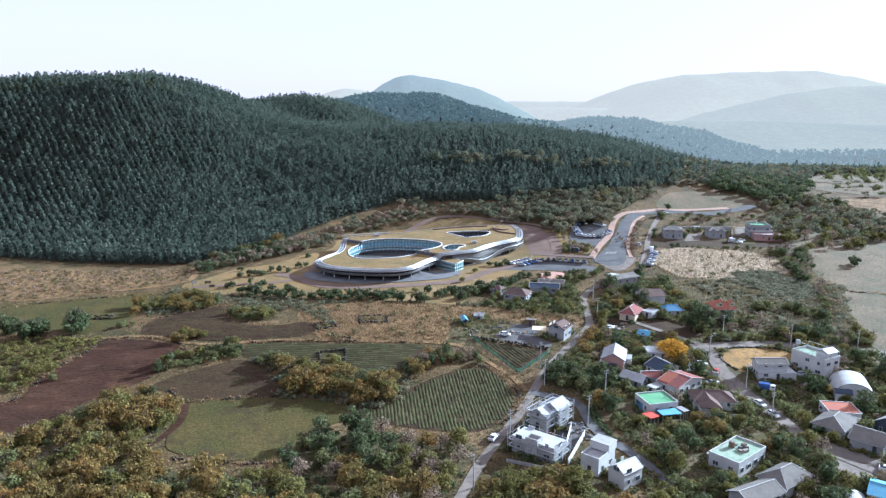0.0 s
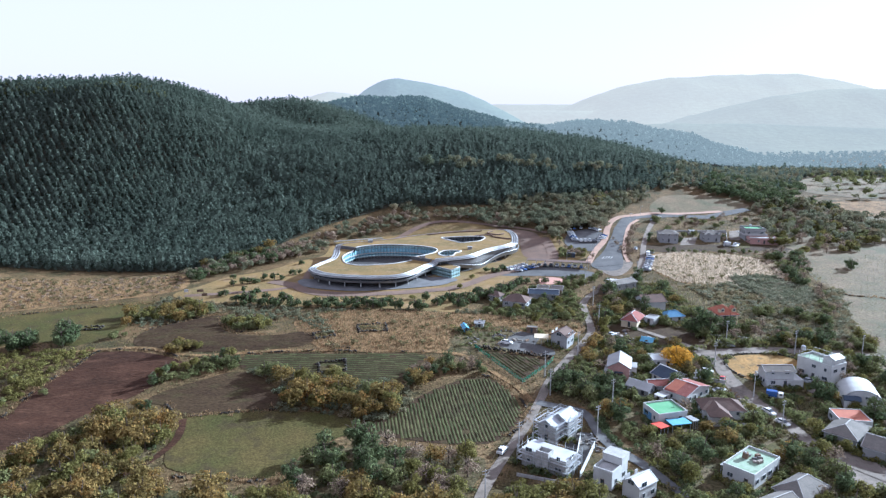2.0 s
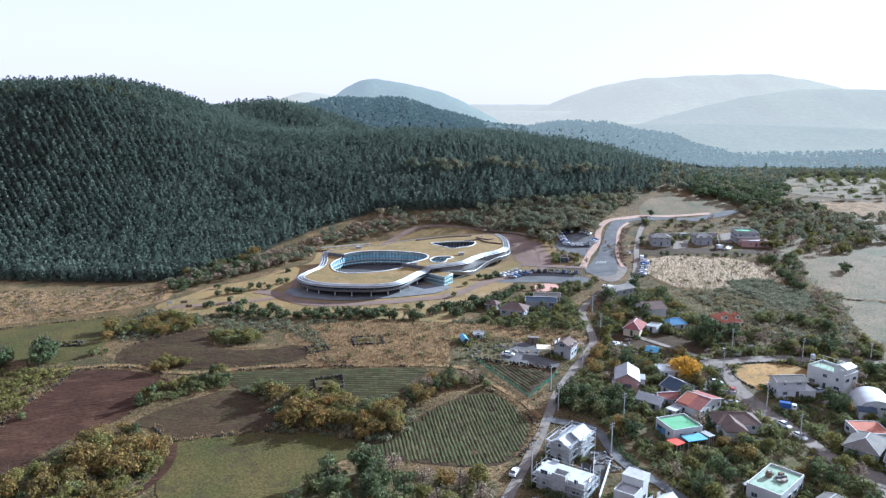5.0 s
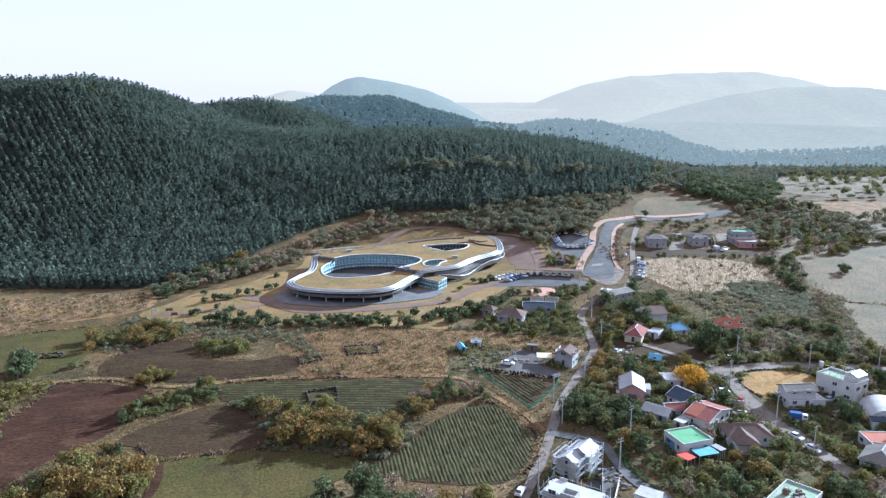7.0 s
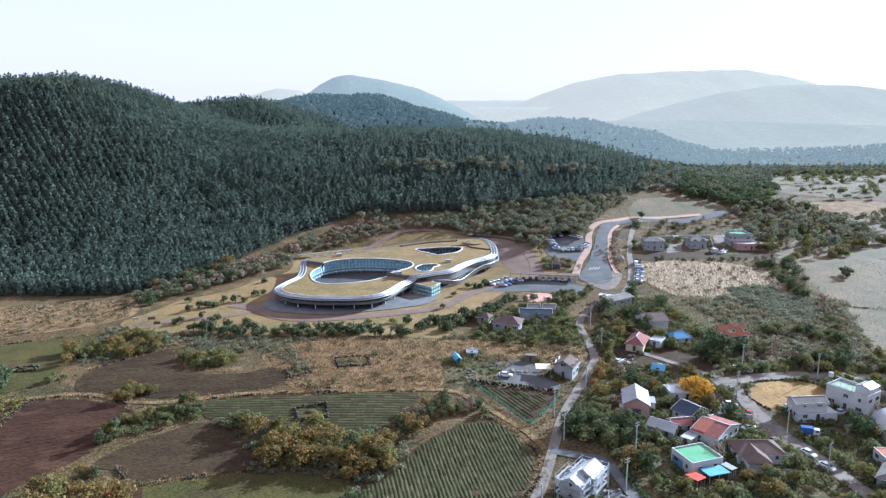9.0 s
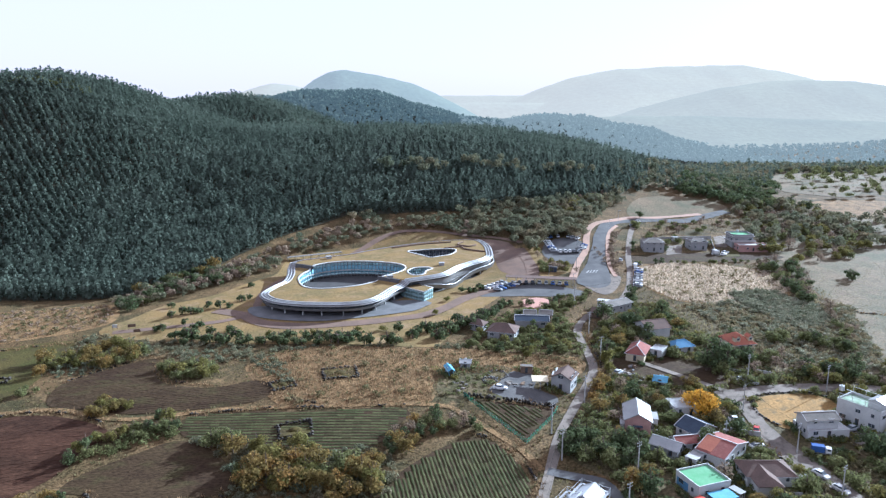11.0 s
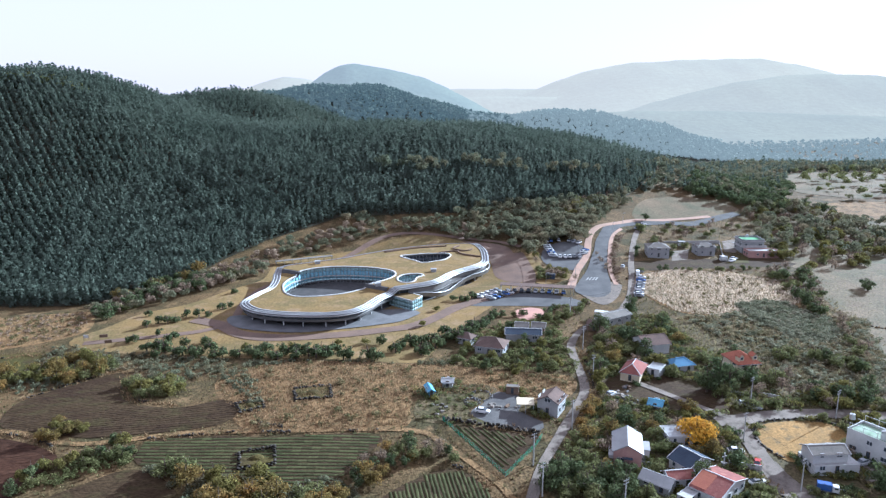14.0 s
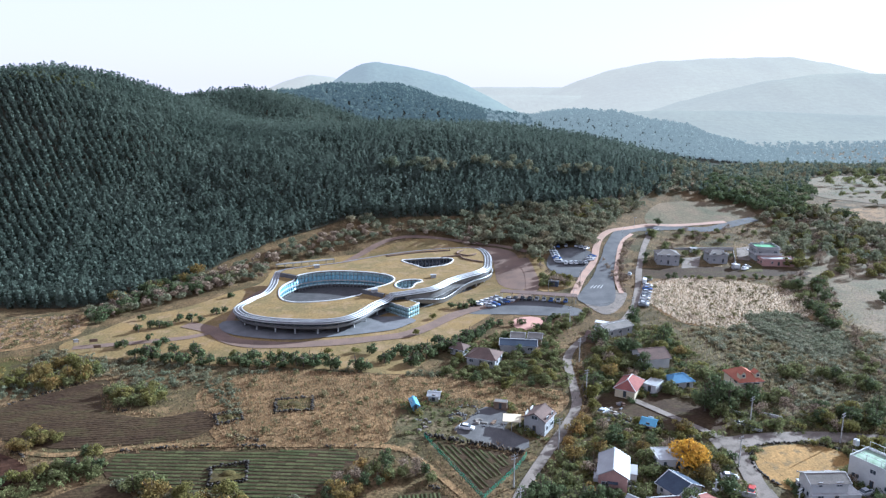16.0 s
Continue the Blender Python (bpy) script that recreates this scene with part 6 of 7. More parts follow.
for x, y in pts:
    plant(("oak", "olive", "olive", "green")[rng.integers(4)], x, y, rng.uniform(0.75, 1.15), "", False)
for poly, sp, seed, keys, rg, grp in (([(-85.0, 274.3), (-76.4, 271.1), (-68.4, 273.8), (-67.4, 281.6), (-75.5, 289.1), (-89.5, 288.4)], 3.6, 141, ("green", "green", "olive"), (0.62, 0.9), "mound of trees in the dark field"),
                                     ([(-126.3, 281.7), (-124.4, 289.6), (-117.4, 290.6), (-106.4, 287.5), (-100.5, 293.5), (-97.5, 300.5), (-101.5, 310.4), (-117.4, 310.4), (-132.3, 295.6)], 3.9, 142, ("oak", "olive", "olive", "green"), (0.55, 0.9), "trees along the dark field"),
                                     ([(-97.5, 250.9), (-87.6, 249.9), (-87.5, 255.7), (-98.5, 257.7)], 3.4, 143, ("olive", "oak"), (0.4, 0.6), ""),
                                     ([(-93.8, 221.6), (-88.7, 230.4), (-81.7, 234.2), (-75.7, 234.1), (-68.7, 237.9), (-69.6, 243.8), (-76.6, 244.9), (-83.6, 241.1), (-91.7, 234.3), (-98.8, 224.5)], 3.7, 144, ("green", "olive", "pine"), (0.5, 0.75), "hedge trees between the fields"),
                                     ([(-16.2, 224.1), (-10.4, 219.9), (-2.5, 227.5), (7.0, 232.3), (15.2, 229.9), (13.9, 236.1), (7.4, 240.2), (-0.4, 239.5), (-7.1, 236.4), (-12.6, 230.7)], 3.3, 145, ("bare", "oak", "green", "pine"), (0.5, 0.8), "thicket above the crop field"),
                                     ([(-125.2, 354.8), (-122.5, 372.8), (-122.1, 393.0), (-109.6, 400.5), (-95.0, 402.7), (-81.4, 406.9), (-74.7, 410.5), (-76.6, 390.9), (-86.2, 383.9), (-94.9, 384.5), (-106.3, 376.8), (-112.9, 359.4), (-117.7, 348.8)], 4.4, 146, ("pine", "pine", "green", "bare"), (0.6, 1.1), "")):
    pts, rng = scatter(poly, sp, seed, False)
    for x, y in pts:
        plant(keys[rng.integers(len(keys))], x, y, rng.uniform(*rg), grp, bool(grp))
pts, rng = scatter([(-66.6, 234.9), (-52.4, 238.3), (-31.3, 228.1), (-16.9, 220.6), (-11.0, 208.4), (-17.0, 198.8), (-30.6, 199.8), (-46.0, 207.6), (-60.9, 221.3)], 5.2, 43)
for x, y in pts:
    plant(("oak", "oak", "olive", "green")[rng.integers(4)], x, y, rng.uniform(0.75, 1.2), "grove between the fields")
for cx, cy, r, n, keys, s in ((-159.2, 261.9, 8, 9, ("pine",), 1.25), (-140.3, 264.8, 5, 6, ("pine",), 1.25), (-138.7, 223.5, 13, 13, ("olive", "green"), 0.6),
                              (-94.6, 248.9, 3, 2, ("oak",), 0.6), (-124.3, 270.7, 6, 4, ("green",), 0.5), (-91.9, 208.8, 5, 4, ("pine", "oak"), 0.5),
                              (212.5, 364.6, 1, 1, ("pine",), 0.9), (156.7, 259.7, 2, 1, ("olive",), 0.9), (240.9, 345.9, 12, 12, ("green", "pine"), 0.9), (217.4, 316.5, 10, 8, ("green", "olive"), 0.8),
                              (188.0, 385.2, 12, 9, ("green", "bare"), 0.9), (200.9, 422.6, 12, 9, ("olive", "green"), 0.9), (152.5, 483.7, 1, 1, ("pine",), 1.2), (143.2, 464.8, 6, 4, ("green",), 0.9), (175.8, 460.7, 12, 7, ("bare", "green"), 0.7),
                              (79.8, 386.8, 8, 7, ("bare", "olive"), 0.7), (70.1, 390.0, 6, 5, ("green", "bare"), 0.7), (107.7, 411.7, 10, 9, ("bare",), 0.5), (104.6, 394.7, 6, 6, ("bare",), 0.5)):
    rng = random.Random(int(cx * 7 + cy))
    for k in range(n):
        a, q = rng.uniform(0, 6.28), r * math.sqrt(rng.random())
        plant(rng.choice(keys), cx + math.cos(a) * q, cy + math.sin(a) * q * 0.8, s * rng.uniform(0.75, 1.2))
plant("yellow", 79.0, 236.8, 1.15)
plant("oak", 56.2, 257.8, 0.7)
plant("oak", 53.3, 253.9, 0.75)
plant("oak", 50.8, 247.1, 0.6)
plant("pine", 98.8, 266.6, 1.7)
plant("pine", 102.2, 266.1, 1.4)
plant("pine", 95.4, 266.6, 1.35)
plant("green", 98.8, 263.1, 1.1)
plant("pine", 211.5, 359.7, 1.0)

# evergreen rows and single trees on the lawn
rng = random.Random(5)
for x0, y0, x1, y1, n in ((-91.3, 314.8, -54.5, 307.8, 10), (-54.5, 308.8, -19.8, 303.4, 10), (-49.4, 303.3, -8.0, 297.2, 11), (-85.5, 311.3, -51.4, 303.5, 8), (-2.2, 303.3, 19.4, 320.5, 8), (7.6, 300.4, 29.2, 326.5, 10), (21.4, 312.5, 41.0, 339.4, 9)):
    for k in range(n):
        t = (k + rng.uniform(-0.3, 0.3)) / (n - 1)
        plant("small", x0 + (x1 - x0) * t, y0 + (y1 - y0) * t + rng.uniform(-1.2, 1.2), rng.uniform(1.1, 1.75), "evergreens along the lawn")
LAWN_TREES = [(-94.8, 342.4), (-91.4, 342.1), (-88.6, 343.7), (-86.0, 349.1), (-80.8, 348.7), (-76.7, 348.4), (-73.2, 356.7), (-70.5, 359.6), (-73.0, 380.0), (-101.9, 352.8), (-98.0, 337.8), (-100.5, 323.9), (-98.0, 323.7), (-90.5, 329.1),
              (-85.9, 323.1), (-83.9, 326.3), (-78.5, 319.4), (-71.7, 320.4), (-49.2, 313.3), (-6.1, 312.4), (1.1, 313.4), (3.5, 314.5), (26.9, 362.1), (29.4, 362.9), (24.0, 363.8), (32.4, 365.3), (50.8, 340.0), (56.7, 335.1), (60.6, 339.0), (64.5, 345.9)]
for x, y in LAWN_TREES:
    plant("small", x, y, rng.uniform(0.95, 1.55), "single trees on the lawn")
for x, y in ((-39.1, 311.9), (-22.3, 311.6), (-12.4, 313.0), (-56.0, 313.4), (9.0, 329.8), (15.9, 349.4)):
    plant("olive", x, y, 0.5, "single trees on the lawn")

BRAMBLE = [(142.3, 344.7), (154.9, 349.8), (165.5, 346.2), (168.5, 332.6), (172.8, 326.0), (168.2, 311.0), (158.1, 302.8), (148.2, 304.6), (145.8, 314.6), (140.3, 326.8)]
KEEP_CLEAR.append(np.array(BRAMBLE))
pts, rng = scatter(BRAMBLE, 1.35, 61, False)
bake("undergrowth", BUSH, pts, rng, (0.7, 1.4), "bramble", "soft mounds of pale green brambles", "shrubs", 0.15, 0.8)

# gardens and thickets of the village
pts, rng = scatter(VILLAGE, 5.0, 51)
for x, y in pts[:520]:
    u = rng.random()
    if x > 118 and y > 258 or x > 106 and y > 292 or rng.random() < 0.3 or 90 < x < 110 and 262 < y < 282:
        continue
    plant("pine" if u < 0.16 else "green" if u < 0.55 else "olive" if u < 0.78 else "bare" if u < 0.9 else "oak", x, y, rng.uniform(0.5, 1.0) if u > 0.12 else rng.uniform(0.9, 1.3), "", False)
pts, rng = scatter([(17.4, 294.6), (29.2, 284.9), (50.8, 280.2), (57.6, 294.9), (60.6, 324.3), (70.4, 339.0), (53.7, 336.1), (37.0, 322.4), (21.4, 312.5)], 5.2, 52)
for x, y in pts:
    plant("green" if rng.random() < 0.6 else "pine" if rng.random() < 0.6 else "olive", x, y, rng.uniform(0.45, 0.75), "", False)
pts, rng = scatter([(43.0, 338.3), (58.6, 332.2), (72.3, 336.1), (84.1, 349.7), (86.0, 359.4), (74.3, 349.8), (54.7, 345.9)], 4.8, 53)
for x, y in pts:
    plant("green" if rng.random() < 0.7 else "bare", x, y, rng.uniform(0.45, 0.8), "", False)
for poly, sp, seed, keys, rg in (([(221, 511), (276, 508), (286.4, 481.2), (292.7, 459.8), (256.7, 407.9), (231.2, 393.1), (211.6, 397.0), (227.5, 442.5), (221.7, 452.4), (220.0, 482.3)], 10, 80, ("green", "bare", "olive"), (0.8, 1.3)),
                                 ([(195.9, 373.4), (227.3, 391.1), (294.2, 432.6), (257.6, 472.9), (213.8, 462.2), (199.9, 432.4)], 11, 81, ("green", "olive", "bare"), (0.7, 1.2)),
                                 ([(108.1, 456.5), (119.2, 487.2), (148, 505), (140, 520), (110, 500), (100.0, 478.0)], 5, 82, ("olive", "bare", "green"), (0.7, 1.1)),
                                 ([(114.4, 393.9), (146.3, 397.6), (186.1, 398.9), (200.8, 397.0), (199.8, 393.0), (182.1, 394.0), (146.4, 393.9), (116.5, 390.5)], 4, 83, ("green", "pine"), (0.3, 0.6)),
                                 ([(117.4, 414.8), (145.7, 417.7), (172.1, 422.0), (178.1, 436.8), (145.3, 428.5), (123.4, 428.8)], 5, 84, ("green", "bare", "pine"), (0.4, 0.7)),
                                 ([(145.8, 414.9), (173.8, 460.5), (210.9, 472.1), (201.3, 488.3), (160.9, 475.6), (135.1, 436.9)], 8, 85, ("bare", "green"), (0.5, 0.8)),
                                 ([(67.3, 382.7), (77.9, 385.9), (83.6, 392.9), (74.9, 396.2), (72.4, 428.1), (67.7, 428.7)], 5.5, 86, ("bare", "olive", "green"), (0.5, 0.8)),
                                 ([(184.3, 393.1), (189.2, 384.6), (200.6, 393.2), (193.9, 368.1), (176.3, 332.4), (168.1, 324.6), (168.0, 339.3), (176.7, 364.3)], 4.6, 87, ("green", "bare", "pine"), (0.6, 1.0)),
                                 ([(180.1, 335.6), (184.0, 335.5), (166.1, 302.6), (171.6, 299.7), (165.5, 289.4), (157.5, 284.7), (161.9, 299.9)], 4.6, 187, ("green", "bare"), (0.5, 0.85)),
                                 ([(128.8, 295.7), (134.1, 290.4), (142.3, 291.4), (149.7, 287.4), (156.7, 284.7), (153.0, 275.4), (149.1, 280.2), (140.9, 290.2), (130.0, 285.5)], 3.8, 188, ("green", "green", "pine"), (0.75, 1.1)),
                                 ([(120.2, 271.9), (126.1, 274.0), (120.8, 263.3), (121.4, 255.3), (129.1, 267.2), (133.1, 262.8), (141.7, 266.8), (147.0, 262.4), (139.4, 254.6), (128.3, 251.1), (119.0, 253.4), (115.8, 259.4)], 4.2, 189, ("green", "olive", "pine", "bare"), (0.65, 1.05)),
                                 ([(31.1, 218.8), (40.4, 230.1), (51.4, 236.3), (59.4, 228.2), (58.1, 219.4), (54.4, 211.2), (45.0, 211.6), (34.5, 211.9)], 4.4, 190, ("pine", "green", "pine"), (0.8, 1.2)),
                                 ([(143.4, 236.8), (156.8, 248.1), (156.7, 259.7), (143.0, 253.9)], 5.5, 88, ("green", "bare"), (0.6, 0.9)),
                                 ([(225, 500), (262, 505), (300, 508), (280, 520), (250, 530)], 6, 89, ("pine", "green"), (0.9, 1.4)),
                                 ([(-131.1, 373.4), (-115.1, 384.7), (-101.8, 399.6), (-94.1, 415.6), (-101.9, 407.7), (-113.4, 393.2), (-124.6, 380.1)], 4.0, 90, ("pine", "green", "oak"), (0.7, 1.1))):
    pts, rng = scatter(poly, sp, seed)
    for x, y in pts:
        plant(keys[rng.integers(len(keys))], x, y, rng.uniform(*rg), "", False)
pts, rng = scatter(VILLAGE, 2.3, 54)
pts = pts[~((pts[:, 0] > 118) & (pts[:, 1] > 262) | (pts[:, 0] > 108) & (pts[:, 1] > 296))]
k = len(pts) // 3
bake("shrubs", BUSH, pts[:k], rng, (0.6, 1.5), "green", "green garden shrubs and hedges", "shrubs")
bake("shrubs", BUSH, pts[k:k + k // 3], rng, (0.6, 1.3), "pine", "dark evergreen garden shrubs", "shrubs")
bake("shrubs", BUSH, pts[k + k // 3:2 * k], rng, (0.5, 1.2), "olive", "yellowing garden shrubs", "shrubs")
bake("shrubs", BUSH, pts[2 * k:], rng, (0.5, 1.1), "tuft", "dry brown undergrowth between the gardens", "shrubs")
pts, rng = scatter([(3.7, 252.1), (13.6, 249.6), (23.4, 248.2), (19.4, 257.7), (24.3, 263.5), (29.2, 272.2), (23.3, 276.0), (11.5, 271.0), (4.7, 263.4)], 2.3, 93, False)
k = len(pts) // 2
bake("shrubs", BUSH, pts[:k], rng, (0.3, 0.8), "green", "low garden plants of the farm yard", "shrubs")
bake("shrubs", BUSH, pts[k:k + k // 2], rng, (0.3, 0.8), "tuft", "withered garden plants of the farm yard", "shrubs")
pts, rng = scatter([(117.4, 334.1), (161.5, 332.2), (186.0, 324.4), (156.7, 257.8), (127.2, 265.6), (119.4, 294.9)], 3.4, 94)
bake("undergrowth", BUSH, pts, rng, (0.7, 1.7), "bramble", "low green brambles on fallow land", "shrubs", 0.2, 0.7)
# foundation shrubs round the houses
rng = np.random.default_rng(91)
ring_pts = []
for x, y, rot, w, d in FOOTPRINTS:
    if y > 300 or y < 20:
        continue
    a = radians(rot)
    n = int((w + d) * 2 / 1.1)
    gap = rng.uniform(0, 6.28)
    for k in range(n):
        t = k / n * 6.283
        if abs((t - gap + 3.14) % 6.283 - 3.14) < 0.7 or noise.noise(Vector((x + math.cos(t) * 3, y + math.sin(t) * 3, 5.0))) < -0.25:
            continue
        u, v = math.cos(t), math.sin(t)
        s = 1 / max(abs(u) / (w / 2 + 1.3), abs(v) / (d / 2 + 1.3))
        px, py = u * s + rng.normal() * 0.4, v * s + rng.normal() * 0.4
        q = (x + px * math.cos(a) - py * math.sin(a), y + px * math.sin(a) + py * math.cos(a))
        if not any(inside(r, np.array([q[0]]), np.array([q[1]]))[0] for r in ROADS):
            ring_pts.append(q)
ring_pts = np.array(ring_pts)
cut = rng.permutation(len(ring_pts))
for part_pts, mt, lab in ((ring_pts[cut[::3]], "green", "green shrubs along the house walls"), (ring_pts[cut[1::3]], "pine", "dark hedge plants along the house walls"), (ring_pts[cut[2::3]], "olive", "yellowing garden plants along the house walls")):
    bake("shrubs", BUSH, part_pts, rng, (0.6, 1.25), mt, lab, "shrubs")
q2, rng = scatter(DRY_STRIP, 3.2, 92, False)
k = len(q2) // 2
bake("undergrowth", BUSH, q2[:k], rng, (0.4, 0.9), "bare", "grey brush in the dry strip", "shrubs")
bake("undergrowth", BUSH, q2[k:], rng, (0.4, 0.9), "tuft", "dark weeds in the dry strip", "shrubs")
pts, rng = scatter(WOOD, 2.6, 55)
k = len(pts) // 2
bake("undergrowth", BUSH, pts[:k // 3], rng, (0.6, 1.2), "olive", "yellow-green undergrowth below the trees", "shrubs")
bake("undergrowth", BUSH, pts[k:k + k // 2], rng, (0.5, 1.1), "pine", "dark undergrowth below the trees", "shrubs")
for key, poly, sp, seed, mt, rg, lab in (
        ("hedge", [(43.9, 202.7), (43.8, 192.9), (45.8, 185.0), (47.6, 178.0), (52.8, 166.0), (54.6, 166.6), (49.6, 179.0), (47.8, 185.9), (45.8, 192.9), (45.9, 202.7)], 0.9, 156, "pine", (0.5, 0.8), "dark clipped hedge along the lane"),
        ("undergrowth", [(9.0, 146.0), (16.0, 169.0), (30.0, 160.0), (42.0, 150.0), (44.0, 130.0), (4.0, 120.0)], 2.4, 56, "olive", (0.6, 1.3), "yellow-green undergrowth below the trees"),
        ("undergrowth", [(-67.7, 236.9), (-49.6, 241.0), (-27.8, 229.9), (-13.0, 223.3), (-8.0, 208.4), (-15.0, 196.8), (-32.0, 196.9), (-47.9, 205.7), (-62.8, 220.4)], 2.4, 57, "woods", (0.7, 1.4), "rusty undergrowth of the grove"),
        ("undergrowth", [(-149.9, 209.8), (-132.8, 212.8), (-130.6, 231.3), (-127.4, 245.0), (-125.4, 256.8), (-149.3, 256.9), (-169.2, 249.0), (-169.8, 214.7)], 3.0, 58, "olive", (0.7, 1.4), "yellow-green scrub beside the red field"),
        ("undergrowth", [(-127.3, 286.6), (-117.4, 280.6), (-103.4, 291.5), (-91.5, 298.4), (-85.4, 280.3), (-65.4, 289.6), (-55.4, 300.8), (-71.5, 309.9), (-112.2, 323.2), (-128.3, 320.0)], 3.0, 59, "woods", (0.6, 1.2), "rusty scrub below the lawn"),
        ("undergrowth", [(-97.8, 223.5), (-87.8, 227.4), (-77.7, 231.3), (-67.7, 235.0), (-67.6, 240.8), (-79.7, 239.1), (-89.7, 233.3)], 2.2, 60, "green", (0.7, 1.2), "green hedge between brown fields"),
        ("undergrowth", [(117.4, 334.1), (161.5, 332.2), (186.0, 324.4), (156.7, 257.8), (127.2, 265.6), (119.4, 294.9)], 2.6, 62, "scrub_tan", (0.5, 1.1), "tan scrub and brambles on fallow land"),
        ("undergrowth", [(14.5, 291.5), (39.0, 285.0), (58.6, 283.1), (61.6, 324.3), (72.3, 339.0), (43.9, 334.2), (29.2, 320.4)], 3.0, 63, "green", (0.6, 1.4), "green shrubs behind the bungalow"),
        ("undergrowth", [(96.5, 374.3), (99.8, 394.8), (112.7, 428.7), (123.6, 450.7), (129.5, 454.7), (113.6, 418.7), (103.3, 377.9)], 2.4, 64, "bare", (0.6, 1.1), "brown shrubs on the road's island"),
        ("undergrowth", [(-51.4, 300.4), (-19.8, 296.3), (7.6, 294.4), (23.3, 294.7), (19.4, 290.6), (-8.0, 293.2), (-35.5, 297.0), (-55.4, 294.8)], 2.2, 65, "woods", (0.5, 1.0), "dark scrub bank below the lawn"),
        ("undergrowth", [(-69.5, 297.8), (-59.4, 285.1), (-49.4, 272.4), (-43.5, 258.8), (-39.5, 258.6), (-44.4, 275.9), (-53.4, 294.6)], 2.4, 66, "woods", (0.5, 1.0), "rusty scrub along the field bank")):
    pts, rng = scatter(poly, sp, seed)
    if len(pts):
        bake(key, BUSH, pts, rng, rg, mt, lab, "shrubs", 0.15, 0.6 if mt == "bramble" else 1.0)

pts, rng = scatter(DRY_C, 4.2, 67)
bake("undergrowth", BUSH, pts[:len(pts) // 3], rng, (0.5, 1.2), "tuft", "dark weeds in the dry field", "shrubs")
pts, rng = scatter(REED_R, 5.5, 68)
bake("undergrowth", BUSH, pts[:len(pts) // 2], rng, (0.5, 1.1), "tuft", "dark weeds among the reeds", "shrubs")
pts, rng = scatter([(115.5, 257.8), (146.9, 257.8), (186.0, 324.4), (182.1, 344.0), (161.5, 332.2), (115.4, 334.1), (103.7, 324.3), (103.7, 291.0)], 1.7, 69)
bake("grass", TUFT, pts, rng, (0.6, 1.4), "scrub_tan", "dry tan grass on fallow land", "grass")
# grasses
for poly, sp, seed, mt, rg, lab in ((REED_R, 0.95, 71, "plume", (0.7, 1.4), "pale plumed reeds"), (DRY_C, 0.95, 72, "straw", (0.5, 1.15), "tall dry tan grass"), (DRY_STRIP, 1.5, 73, "straw", (0.5, 1.0), "dry tan grass below the wood"),
                                    ([(-200.0, 150.0), (-213.9, 298.6), (-127.7, 324.6), (-59.5, 309.2), (-0.2, 294.3), (58.6, 329.2), (97.8, 343.9), (108.9, 386.0), (176.2, 392.9), (168.4, 329.3), (148.8, 294.9), (146.9, 257.8), (150.0, 140.0), (-0.0, 120.0)], 2.5, 74, "tuft", (0.5, 1.2), "rough grass and weeds"),
                                    ([(109.6, 339.0), (156.6, 330.2), (186.0, 324.4), (191.9, 378.3), (176.2, 392.9), (146.4, 392.0), (114.7, 386.1)], 2.0, 75, "scrub_tan", (0.6, 1.2), "dry grass round the reeds"),
                                    ([(-19.8, 248.6), (1.8, 248.3), (13.6, 242.5), (21.6, 229.5), (25.6, 222.2), (13.7, 227.7), (3.8, 233.3)], 1.6, 76, "straw", (0.4, 0.9), "dry grass along the farm track"),
                                    ([(195.9, 381.2), (244.9, 393.1), (252.7, 339.1), (171.5, 251.0), (152.9, 246.2), (152.7, 266.6), (164.5, 285.2), (176.2, 314.6), (186.0, 344.0)], 1.3, 80, "tuft", (0.25, 0.6), "short pale grass of the meadow"),
                                    ([(295, 578), (352, 664), (420, 662), (346, 548), (308, 549)], 2.6, 81, "tuft", (0.4, 0.9), "short pale grass of the far field"),
                                    ([(119.6, 431.7), (135.3, 448.8), (146.2, 479.3), (186.8, 490.7), (222, 505), (217.8, 458.4), (200.8, 417.7), (123.3, 412.1)], 1.8, 82, "scrub_tan", (0.4, 0.9), "rough grass behind the grey houses"),
                                    (LEFT_MEADOW, 3.2, 77, "tuft", (0.3, 0.7), "low grass tufts in the meadow"), (GREEN_FIELD, 2.4, 78, "olive", (0.2, 0.45), "low tufts in the green field"), (GREEN_STRIP, 2.4, 79, "olive", (0.2, 0.5), "low tufts in the strip field")):
    pts, rng = scatter(poly, sp, seed, clear=seed not in (73, 77, 78, 79, 80, 81, 82))
    bake("grass", TUFT, pts, rng, rg, mt, lab, "grass")

join_massed()

